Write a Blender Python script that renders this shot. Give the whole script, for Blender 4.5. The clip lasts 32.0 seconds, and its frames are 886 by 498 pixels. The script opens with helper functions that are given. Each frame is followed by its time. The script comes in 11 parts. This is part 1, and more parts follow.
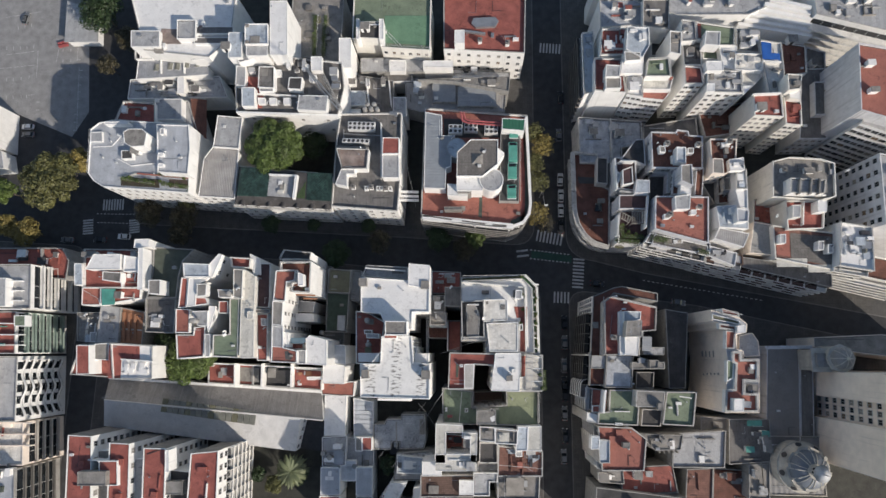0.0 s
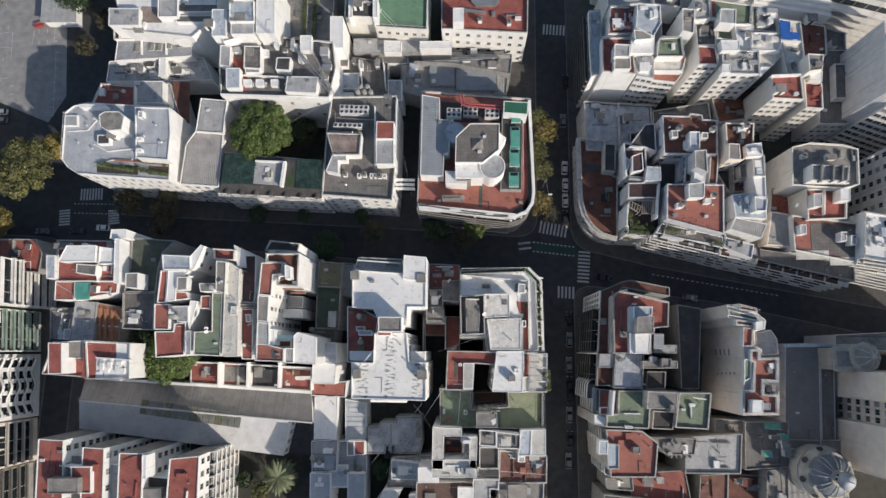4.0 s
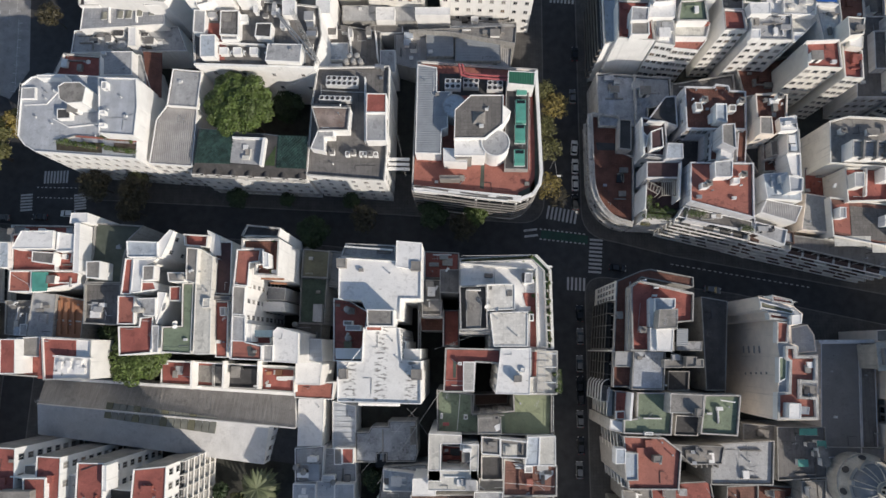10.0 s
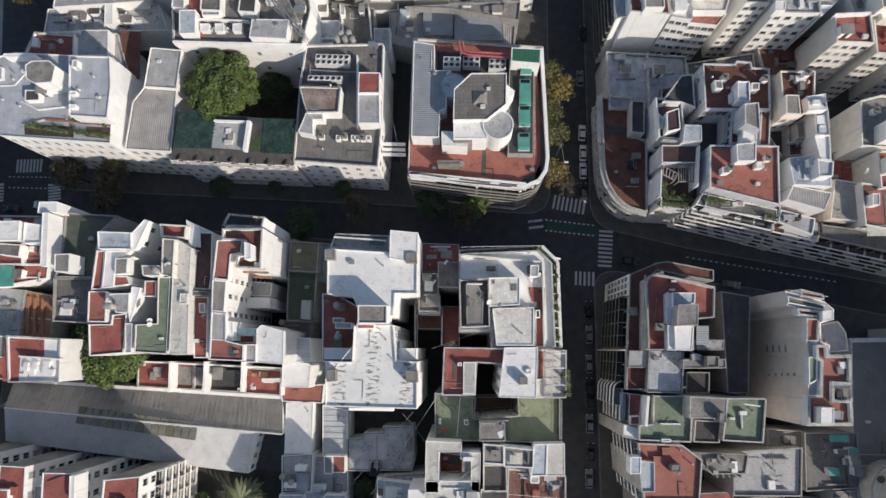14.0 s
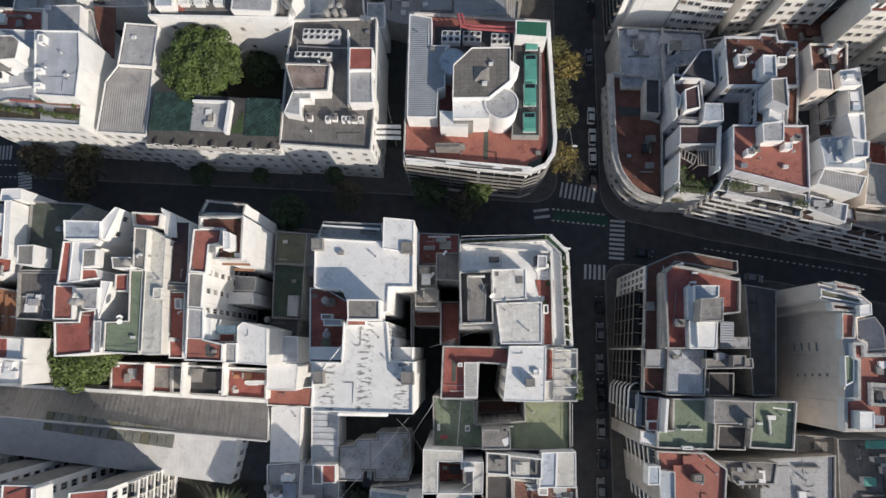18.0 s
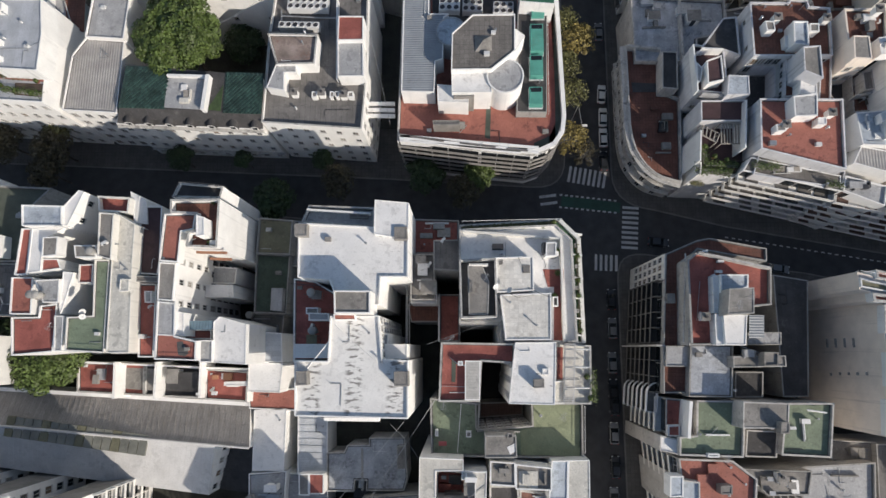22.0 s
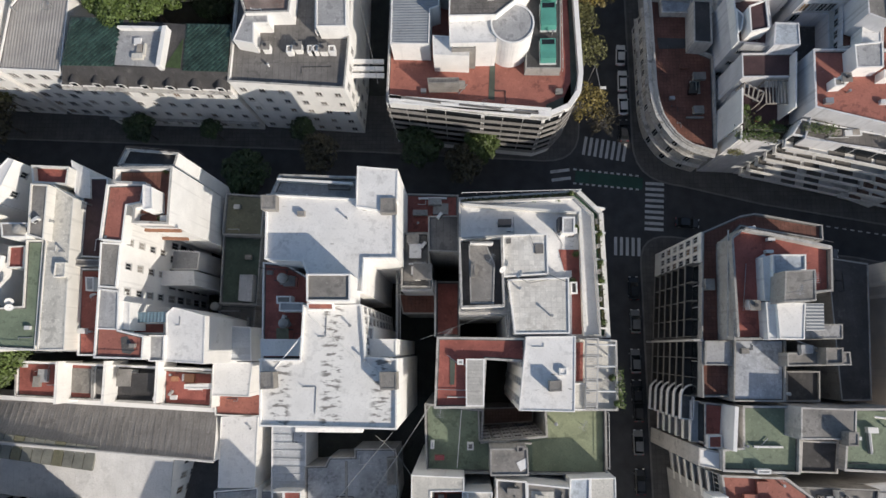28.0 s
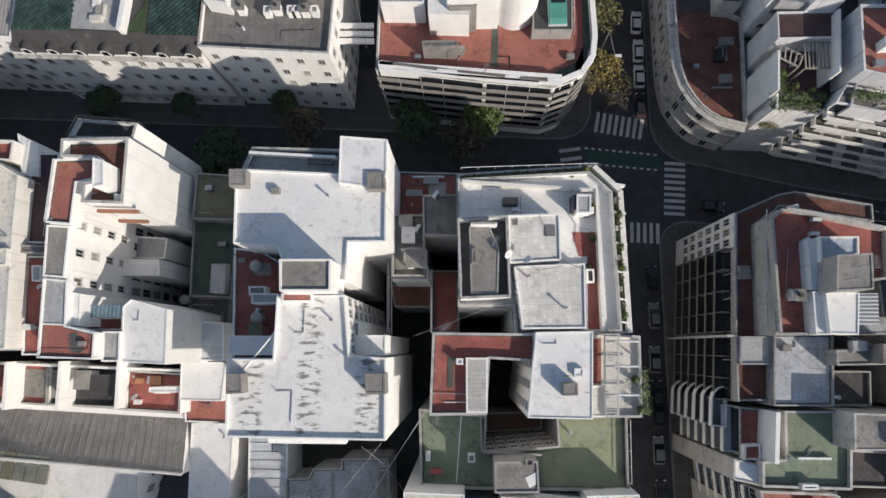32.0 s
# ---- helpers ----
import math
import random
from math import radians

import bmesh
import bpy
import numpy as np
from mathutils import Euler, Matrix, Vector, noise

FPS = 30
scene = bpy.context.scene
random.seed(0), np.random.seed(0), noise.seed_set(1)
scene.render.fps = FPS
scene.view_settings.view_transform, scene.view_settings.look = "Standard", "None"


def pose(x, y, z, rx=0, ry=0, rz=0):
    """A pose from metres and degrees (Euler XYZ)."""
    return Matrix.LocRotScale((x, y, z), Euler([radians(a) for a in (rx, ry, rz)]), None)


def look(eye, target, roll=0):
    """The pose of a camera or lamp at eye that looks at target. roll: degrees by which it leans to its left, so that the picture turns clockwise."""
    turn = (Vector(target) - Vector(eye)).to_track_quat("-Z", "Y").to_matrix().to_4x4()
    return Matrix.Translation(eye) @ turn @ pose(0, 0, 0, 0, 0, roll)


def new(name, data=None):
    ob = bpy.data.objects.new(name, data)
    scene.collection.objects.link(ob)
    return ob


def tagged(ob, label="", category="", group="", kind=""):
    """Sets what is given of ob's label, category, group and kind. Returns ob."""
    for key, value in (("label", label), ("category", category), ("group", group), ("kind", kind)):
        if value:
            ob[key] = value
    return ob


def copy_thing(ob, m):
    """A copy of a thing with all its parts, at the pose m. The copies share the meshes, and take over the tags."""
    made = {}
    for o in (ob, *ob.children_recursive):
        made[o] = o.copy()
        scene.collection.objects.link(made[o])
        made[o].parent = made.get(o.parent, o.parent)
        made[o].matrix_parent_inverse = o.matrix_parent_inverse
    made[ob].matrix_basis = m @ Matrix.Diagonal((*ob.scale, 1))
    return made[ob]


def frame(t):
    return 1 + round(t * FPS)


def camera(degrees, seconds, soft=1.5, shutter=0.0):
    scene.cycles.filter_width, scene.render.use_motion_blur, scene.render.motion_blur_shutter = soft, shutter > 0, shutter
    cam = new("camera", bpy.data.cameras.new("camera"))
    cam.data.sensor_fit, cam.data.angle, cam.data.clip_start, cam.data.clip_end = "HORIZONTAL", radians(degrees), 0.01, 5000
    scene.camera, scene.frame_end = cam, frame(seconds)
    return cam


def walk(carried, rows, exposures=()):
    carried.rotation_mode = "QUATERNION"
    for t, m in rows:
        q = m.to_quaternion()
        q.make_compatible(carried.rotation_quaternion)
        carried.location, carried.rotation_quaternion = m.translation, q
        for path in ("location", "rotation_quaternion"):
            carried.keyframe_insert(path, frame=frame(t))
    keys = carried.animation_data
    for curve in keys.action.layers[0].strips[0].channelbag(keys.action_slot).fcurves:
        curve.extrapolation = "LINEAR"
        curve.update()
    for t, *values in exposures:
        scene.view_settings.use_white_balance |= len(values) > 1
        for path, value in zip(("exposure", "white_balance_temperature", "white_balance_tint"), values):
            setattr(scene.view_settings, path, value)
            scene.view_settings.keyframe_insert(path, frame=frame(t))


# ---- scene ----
cam = camera(74.80, 32.0)
PATH = [
    (0.0, pose(-35.46, -19.55, 178.39, 9.989, 2.206, 0.789)),
    (2.0, pose(-35.68, -19.56, 173.31, 9.915, 2.086, 0.792)),
    (4.0, pose(-35.82, -19.65, 168.21, 9.837, 1.976, 0.802)),
    (6.0, pose(-35.93, -19.76, 163.07, 9.769, 1.902, 0.812)),
    (8.0, pose(-35.98, -19.88, 157.88, 9.724, 1.887, 0.809)),
    (10.0, pose(-35.90, -20.01, 152.68, 9.708, 1.928, 0.789)),
    (12.0, pose(-35.77, -20.12, 147.45, 9.723, 1.998, 0.758)),
    (14.0, pose(-35.66, -20.24, 142.12, 9.754, 2.057, 0.718)),
    (16.0, pose(-35.66, -20.39, 136.79, 9.786, 2.089, 0.663)),
    (18.0, pose(-35.74, -20.55, 131.62, 9.811, 2.098, 0.591)),
    (20.0, pose(-35.81, -20.77, 126.40, 9.819, 2.093, 0.517)),
    (22.0, pose(-35.87, -21.02, 121.03, 9.807, 2.089, 0.454)),
    (24.0, pose(-35.92, -21.17, 115.72, 9.783, 2.097, 0.404)),
    (26.0, pose(-35.94, -21.31, 110.49, 9.748, 2.114, 0.369)),
    (28.0, pose(-35.90, -21.43, 105.29, 9.702, 2.138, 0.330)),
    (30.0, pose(-35.85, -21.50, 100.09, 9.647, 2.170, 0.272)),
    (32.0, pose(-35.82, -21.59, 94.81, 9.585, 2.210, 0.199)),
]
walk(cam, PATH)
# ---- sky and sun ----
world = bpy.data.worlds.new("sky")
scene.world = world
world.use_nodes = True
wn = world.node_tree.nodes
sky = wn.new("ShaderNodeTexSky")
sky.sky_type = "NISHITA"
sky.sun_disc = False
sky.sun_elevation = radians(28)
sky.sun_rotation = radians(132)
wn["Background"].inputs[1].default_value = 0.115
world.node_tree.links.new(sky.outputs[0], wn["Background"].inputs[0])
sun = new("sun", bpy.data.lights.new("sun", "SUN"))
sun.data.energy, sun.data.angle, sun.data.color = 4.05, radians(0.53), (1.0, 0.91, 0.805)
sun.matrix_world = look((100, -90, 71.6), (0, 0, 0))

# ---- materials ----


def material(name, base, rough=0.85, scale=1.0, vary=0.12, stain=0.0, stain_colour=(0.1, 0.1, 0.1), bump=0.15,
             metal=0.0, ribs=0.0, ribs_y=False, bricks=None, island=0.0, stain_scale=0.35, streak=0.0, grime=0.0, blot=0.0, seam=0.45, pick=0.0):
    m = bpy.data.materials.new(name)
    m.use_nodes = True
    n, k = m.node_tree.nodes, m.node_tree.links
    p = n["Principled BSDF"]
    p.inputs["Roughness"].default_value = rough
    p.inputs["Metallic"].default_value = metal
    geo = n.new("ShaderNodeNewGeometry")

    def noise_at(s, detail=4.0, vec=None):
        t = n.new("ShaderNodeTexNoise")
        t.inputs["Scale"].default_value, t.inputs["Detail"].default_value = s, detail
        k.new(vec or geo.outputs["Position"], t.inputs["Vector"])
        return t.outputs["Fac"]

    def mix(a, b, fac, mode="MIX"):
        t = n.new("ShaderNodeMix")
        t.data_type, t.blend_type = "RGBA", mode
        for sock, v in ((t.inputs[6], a), (t.inputs[7], b)):
            if isinstance(v, tuple):
                sock.default_value = (*v, 1)
            else:
                k.new(v, sock)
        if isinstance(fac, float):
            t.inputs[0].default_value = fac
        else:
            k.new(fac, t.inputs[0])
        return t.outputs[2]

    def ramp(fac, lo, hi):
        t = n.new("ShaderNodeMapRange")
        t.inputs["From Min"].default_value, t.inputs["From Max"].default_value = lo, hi
        k.new(fac, t.inputs["Value"])
        return t.outputs["Result"]

    dark = tuple(c * (1 - vary * 1.6) for c in base)
    light = tuple(min(1, c * (1 + vary)) for c in base)
    col = mix(dark, light, ramp(noise_at(0.45 * scale), 0.3, 0.7))
    col = mix(col, tuple(c * (0.9 if min(base) > 0.6 else 0.76) for c in base), ramp(noise_at(5 * scale, 8), 0.5, 0.78))
    height = noise_at(9 * scale, 6)
    if bricks:
        t = n.new("ShaderNodeTexBrick")
        t.inputs["Scale"].default_value = 1.0
        t.inputs["Brick Width"].default_value, t.inputs["Row Height"].default_value = bricks
        t.inputs["Mortar Size"].default_value = 0.03
        t.offset = 0.0
        k.new(geo.outputs["Position"], t.inputs["Vector"])
        t.inputs["Color1"].default_value = (1, 1, 1, 1)
        t.inputs["Color2"].default_value = (0.8, 0.8, 0.8, 1)
        t.inputs["Mortar"].default_value = (seam, seam, seam, 1)
        col = mix(col, t.outputs["Color"], 0.8, "MULTIPLY")
    if stain:
        a = ramp(noise_at(stain_scale, 8), 0.66 - 0.2 * stain, 0.78 - 0.12 * stain)
        b = ramp(noise_at(2.3 * stain_scale + 1.1, 8), 0.4, 0.75)
        t = n.new("ShaderNodeMath")
        t.operation = "MULTIPLY"
        k.new(a, t.inputs[0]), k.new(b, t.inputs[1])
        col = mix(col, stain_colour, t.outputs[0])
    if grime:
        g = ramp(noise_at(0.9, 14), 0.53, 0.63)
        h = ramp(noise_at(0.2, 3), 0.36, 0.6)
        t = n.new("ShaderNodeMath")
        t.operation = "MULTIPLY"
        k.new(g, t.inputs[0]), k.new(h, t.inputs[1])
        u = n.new("ShaderNodeMath")
        u.operation = "MULTIPLY"
        k.new(t.outputs[0], u.inputs[0])
        u.inputs[1].default_value = grime
        col = mix(col, tuple(c * 0.4 for c in base), u.outputs[0])
        q = ramp(noise_at(3.4, 10), 0.58, 0.66)
        u = n.new("ShaderNodeMath")
        u.operation = "MULTIPLY"
        k.new(q, u.inputs[0])
        u.inputs[1].default_value = grime * 0.7
        col = mix(col, tuple(c * 0.5 for c in base), u.outputs[0])
        q = ramp(noise_at(2.1, 10), 0.62, 0.68)
        u = n.new("ShaderNodeMath")
        u.operation = "MULTIPLY"
        k.new(q, u.inputs[0])
        u.inputs[1].default_value = grime * 0.6
        col = mix(col, tuple(min(1, c * 1.35 + 0.03) for c in base), u.outputs[0])
    if blot:
        s = n.new("ShaderNodeMapping")
        s.inputs["Scale"].default_value = (0.7, 2.0, 1.0)
        k.new(geo.outputs["Position"], s.inputs["Vector"])
        a = ramp(noise_at(1.0, 6, s.outputs[0]), 0.7 - 0.11 * blot, 0.8 - 0.11 * blot)
        b = ramp(noise_at(0.11, 2), 0.46, 0.56)
        if blot > 1:
            # the stains gather along seams that run north to south
            w = n.new("ShaderNodeTexWave")
            w.inputs["Scale"].default_value = 0.314 / 6.4
            w.inputs["Distortion"].default_value = 0.6
            w.inputs["Phase Offset"].default_value = math.pi + 52.8 * 2 * math.pi / 6.4
            k.new(geo.outputs["Position"], w.inputs["Vector"])
            b = ramp(w.outputs["Fac"], 0.5, 0.85)
        t = n.new("ShaderNodeMath")
        t.operation = "MULTIPLY"
        k.new(a, t.inputs[0]), k.new(b, t.inputs[1])
        col = mix(col, (0.24, 0.228, 0.21) if blot > 1 else (0.33, 0.315, 0.29), t.outputs[0])
    if streak:
        s = n.new("ShaderNodeMapping")
        s.inputs["Scale"].default_value = (1.6, 1.6, 0.06)
        k.new(geo.outputs["Position"], s.inputs["Vector"])
        col = mix(col, tuple(c * 0.55 for c in base), ramp(noise_at(1.0, 6, s.outputs[0]), 0.62 - 0.14 * streak, 0.95 - 0.2 * streak))
    if island or pick:
        t = n.new("ShaderNodeMapRange")
        k.new(n.new("ShaderNodeObjectInfo").outputs["Random"] if pick else geo.outputs["Random Per Island"], t.inputs["Value"])
        t.inputs["To Min"].default_value, t.inputs["To Max"].default_value = 1 - (island or pick), 1 + (island or pick) * 0.6
        c = n.new("ShaderNodeCombineColor")
        for i in range(3):
            k.new(t.outputs[0], c.inputs[i])
        col = mix(col, c.outputs[0], 1.0, "MULTIPLY")
    k.new(col, p.inputs["Base Color"])
    bp = n.new("ShaderNodeBump")
    bp.inputs["Strength"].default_value, bp.inputs["Distance"].default_value = bump, 0.06
    k.new(height, bp.inputs["Height"])
    if ribs:
        wv = n.new("ShaderNodeTexWave")
        wv.bands_direction = "Y" if ribs_y else "X"
        wv.inputs["Scale"].default_value = 0.314 / ribs
        wv.inputs["Distortion"].default_value = 0.0
        k.new(geo.outputs["Position"], wv.inputs["Vector"])
        b2 = n.new("ShaderNodeBump")
        b2.inputs["Strength"].default_value, b2.inputs["Distance"].default_value = 0.8, 0.08
        k.new(wv.outputs["Fac"], b2.inputs["Height"])
        k.new(bp.outputs[0], b2.inputs["Normal"])
        k.new(b2.outputs[0], p.inputs["Normal"])
    else:
        k.new(bp.outputs[0], p.inputs["Normal"])
    return m


SOOT = (0.11, 0.11, 0.105)
PLASTER = material("white_plaster", (0.84, 0.828, 0.8), grime=0.12, vary=0.05, stain=0.14, stain_colour=(0.42, 0.41, 0.38), streak=0.14)
PLASTER_CREAM = material("cream_plaster", (0.77, 0.745, 0.685), vary=0.06, stain=0.3, stain_colour=(0.4, 0.37, 0.32), streak=0.3)
PLASTER_BEIGE = material("beige_plaster", (0.84, 0.74, 0.64), vary=0.06, stain=0.2, stain_colour=(0.64, 0.585, 0.52), streak=0.25)
PLASTER_GREY = material("grey_plaster", (0.65, 0.645, 0.655), vary=0.08, stain=0.4, stain_colour=(0.42, 0.43, 0.45), streak=0.6)
PLASTER_OLD = material("old_plaster", (0.52, 0.5, 0.47), grime=0.6, vary=0.1, stain=0.5, stain_colour=(0.25, 0.24, 0.22), streak=0.7)
RENDER_GREY = material("grey_render", (0.36, 0.35, 0.33), grime=0.6, vary=0.1, stain=0.4, stain_colour=(0.18, 0.17, 0.16), streak=0.5)
ROOF_WHITE = material("white_roof_membrane", (0.8, 0.787, 0.762), vary=0.05, stain=0.3, stain_colour=(0.4, 0.39, 0.37), rough=0.6, grime=0.3, blot=0.4)

ROOF_SPOTTED = material("spotted_white_roof", (0.8, 0.785, 0.75), vary=0.05, stain=0.35, stain_colour=(0.4, 0.38, 0.35), rough=0.6, grime=0.25, blot=1.7)
ROOF_PALE = material("pale_roof_membrane", (0.45, 0.45, 0.45), bricks=(1.1, 9.0), seam=0.82, vary=0.12, stain=0.55, stain_colour=(0.2, 0.2, 0.2), grime=0.7, rough=0.6)
ROOF_BLUE = material("blue_white_roof", (0.5, 0.55, 0.6), bricks=(1.1, 9.0), seam=0.82, vary=0.1, stain=0.5, stain_colour=(0.22, 0.24, 0.27), grime=0.7, rough=0.55)
ROOF_CREAM = material("cream_roof", (0.68, 0.655, 0.59), grime=0.6, bricks=(1.1, 9.0), seam=0.82, vary=0.08, stain=0.4, stain_colour=(0.32, 0.3, 0.27))
ROOF_GREY = material("grey_roof_membrane", (0.2, 0.19, 0.18), grime=0.6, vary=0.2, stain=0.4, stain_colour=(0.1, 0.1, 0.1), bricks=(1.0, 8.0))
ROOF_DARK = material("dark_roof", (0.075, 0.072, 0.072), grime=0.6, bricks=(1.1, 9.0), seam=0.82, vary=0.2, stain=0.3, stain_colour=(0.15, 0.15, 0.14))
ROOF_RED = material("red_roof_paint", (0.33, 0.105, 0.083), vary=0.2, stain=0.45, stain_colour=(0.15, 0.06, 0.05), grime=0.7, rough=0.75)
ROOF_TERRA = material("terracotta_paint", (0.355, 0.135, 0.102), vary=0.12, stain=0.4, stain_colour=(0.2, 0.1, 0.08), grime=0.7, rough=0.75)
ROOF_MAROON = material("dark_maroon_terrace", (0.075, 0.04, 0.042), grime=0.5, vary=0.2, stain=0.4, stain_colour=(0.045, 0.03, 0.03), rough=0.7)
ROOF_TERRA_DARK = material("old_red_tiles", (0.2, 0.085, 0.06), grime=0.6, vary=0.25, stain=0.6, stain_colour=(0.1, 0.06, 0.05), bricks=(0.6, 0.6))
ROOF_RUST = material("patchy_roof", (0.3, 0.24, 0.21), grime=0.6, vary=0.3, stain=0.7, stain_colour=(0.2, 0.08, 0.06))
ROOF_GREEN = material("green_roof_paint", (0.2, 0.245, 0.168), vary=0.14, stain=0.5, stain_colour=(0.09, 0.13, 0.085), grime=0.7, rough=0.7)
ROOF_OLIVE = material("olive_roof", (0.17, 0.165, 0.11), grime=0.6, vary=0.15, stain=0.4, stain_colour=(0.1, 0.1, 0.08))
ROOF_MOSS = material("mossy_roof", (0.085, 0.1, 0.08), vary=0.2, stain=0.5, stain_colour=(0.05, 0.055, 0.045))
ROOF_DULL = material("dull_green_paint", (0.06, 0.088, 0.066), vary=0.2, stain=0.5, stain_colour=(0.045, 0.055, 0.045), grime=0.5)
ROOF_STAINED = material("stained_roof", (0.5, 0.52, 0.55), grime=0.6, bricks=(1.1, 9.0), seam=0.82, vary=0.2, stain=0.9, stain_colour=(0.08, 0.08, 0.085))
CONCRETE = material("weathered_concrete", (0.27, 0.255, 0.235), grime=0.6, vary=0.2, stain=0.7, stain_colour=SOOT)
SHEET_GREY = material("ribbed_grey_sheet", (0.37, 0.355, 0.34), rough=0.5, vary=0.12, stain=0.3, stain_colour=(0.2, 0.18, 0.17), ribs=0.5)
SHEET_BLUE = material("ribbed_blue_grey_sheet", (0.3, 0.32, 0.34), rough=0.5, vary=0.08, stain=0.2, stain_colour=(0.2, 0.2, 0.2), ribs=0.45, ribs_y=True)
SHEET_WHITE = material("ribbed_white_sheet", (0.6, 0.62, 0.64), rough=0.5, vary=0.08, stain=0.4, stain_colour=(0.35, 0.35, 0.36), bricks=(12.0, 0.9), seam=0.75, grime=0.4)
SHEET_CREAM = material("cream_ribbed_sheet", (0.56, 0.54, 0.5), rough=0.5, bricks=(9.0, 0.45), seam=0.7, vary=0.1, stain=0.3, stain_colour=(0.3, 0.29, 0.27), grime=0.5)
SHEET_GREEN = material("green_canopy_sheet", (0.035, 0.14, 0.085), rough=0.5, vary=0.1, ribs=0.4)
SHINGLE_GREEN = material("green_glazed_tiles", (0.042, 0.082, 0.068), rough=0.45, vary=0.3, pick=0.4)
SLATE = material("pale_slate", (0.34, 0.35, 0.37), rough=0.6, vary=0.12, bricks=(0.8, 0.5))
TILE_GREY = material("grey_paving_tiles", (0.2, 0.185, 0.17), grime=0.6, vary=0.18, stain=0.4, stain_colour=(0.1, 0.095, 0.09), bricks=(0.9, 0.9))
TILE_ORANGE = material("orange_paint", (0.38, 0.19, 0.11), vary=0.1, stain=0.4, stain_colour=(0.2, 0.11, 0.08))
TILE_RUST = material("worn_brick_tiles", (0.26, 0.13, 0.1), grime=0.6, vary=0.25, stain=0.7, stain_colour=(0.12, 0.085, 0.075), bricks=(0.6, 0.6))
LEAD = material("lead_sheet", (0.27, 0.262, 0.255), rough=0.5, vary=0.1, stain=0.3, stain_colour=(0.13, 0.13, 0.14), ribs=1.4)
NAVE = material("smooth_grey_vault", (0.22, 0.21, 0.205), rough=0.6, vary=0.08, stain=0.3, stain_colour=(0.19, 0.185, 0.18), grime=0.25)
STONE_WALL = material("pale_church_stone", (0.52, 0.49, 0.43), vary=0.15, stain=0.5, stain_colour=(0.2, 0.19, 0.17), streak=0.5)
ASPHALT = material("asphalt", (0.05, 0.05, 0.052), vary=0.2, stain=0.4, stain_colour=(0.03, 0.03, 0.03), bump=0.3)
PAVING = material("pavement_slabs", (0.105, 0.1, 0.095), vary=0.15, stain=0.4, stain_colour=(0.1, 0.1, 0.09), bricks=(0.8, 0.8))
KERB = material("granite_kerb", (0.16, 0.155, 0.148), vary=0.15)
GLASS = material("dark_window_glass", (0.02, 0.024, 0.028), rough=0.12, vary=0.2, bump=0.0)
WINDOW_GLASS = material("window_glass_with_blinds", (0.025, 0.03, 0.034), rough=0.18, vary=0.2, bump=0.0)


def add_blinds():
    """Some panes show pale or brown roller blinds behind the glass."""
    n, k = WINDOW_GLASS.node_tree.nodes, WINDOW_GLASS.node_tree.links
    info, ramp = n.new("ShaderNodeObjectInfo"), n.new("ShaderNodeValToRGB")
    ramp.color_ramp.interpolation = "CONSTANT"
    e = ramp.color_ramp.elements
    e[0].color, e[1].position, e[1].color = (0.025, 0.03, 0.034, 1), 0.5, (0.12, 0.11, 0.1, 1)
    for at_, c in ((0.66, (0.34, 0.32, 0.29, 1)), (0.84, (0.2, 0.14, 0.09, 1)), (0.92, (0.06, 0.065, 0.07, 1))):
        s = e.new(at_)
        s.color = c
    k.new(info.outputs["Random"], ramp.inputs[0])
    k.new(ramp.outputs[0], n["Principled BSDF"].inputs["Base Color"])


add_blinds()
FRAME = material("white_window_frame", (0.55, 0.54, 0.52), rough=0.5, vary=0.05)

METAL = material("galvanised_metal", (0.42, 0.43, 0.44), rough=0.4, metal=0.6, vary=0.12, stain=0.3, stain_colour=(0.25, 0.24, 0.23))
WHITE_METAL = material("white_enamel", (0.66, 0.66, 0.65), rough=0.45, vary=0.06, stain=0.3, stain_colour=(0.35, 0.34, 0.32))
DARK_METAL = material("dark_metal", (0.05, 0.05, 0.055), rough=0.5, vary=0.2)
RED_PIPE = material("red_painted_duct", (0.42, 0.11, 0.11), rough=0.5, vary=0.15)
TEAL = material("teal_skylight_sheet", (0.1, 0.33, 0.27), rough=0.4, vary=0.15, stain=0.3, stain_colour=(0.16, 0.2, 0.18))
TANK = material("fibre_cement_tank", (0.34, 0.33, 0.31), vary=0.2, stain=0.5, stain_colour=SOOT)
CREAM_BAND = material("cream_balcony", (0.8, 0.78, 0.735), vary=0.08, stain=0.4, stain_colour=(0.33, 0.31, 0.28), streak=0.4)
GREY_BAND = material("grey_balcony", (0.15, 0.142, 0.13), vary=0.15, stain=0.5, stain_colour=(0.14, 0.13, 0.12), streak=0.4)
LAWN = material("artificial_turf", (0.045, 0.075, 0.028), vary=0.2, scale=4)
GREEN_STRIP = material("green_balcony_floor", (0.045, 0.11, 0.055), vary=0.15)
ROOF_BEIGE = material("beige_roof_tiles", (0.76, 0.735, 0.68), grime=0.45, vary=0.12, stain=0.6, stain_colour=(0.3, 0.27, 0.23), bricks=(0.7, 0.7), seam=0.75)
GREEN_PALE = material("pale_green_roof_paint", (0.27, 0.3, 0.19), grime=0.5, vary=0.12, stain=0.4, stain_colour=(0.15, 0.18, 0.11))
BLUE_SHEET = material("blue_glass_sheet", (0.16, 0.24, 0.29), rough=0.35, vary=0.15, stain=0.4, stain_colour=(0.1, 0.13, 0.15), ribs=0.5)
SOIL = material("planter_soil", (0.06, 0.05, 0.035), vary=0.3, scale=3, bump=0.5)
DECK = material("dark_deck_boards", (0.1, 0.075, 0.06), vary=0.2, ribs=0.2)
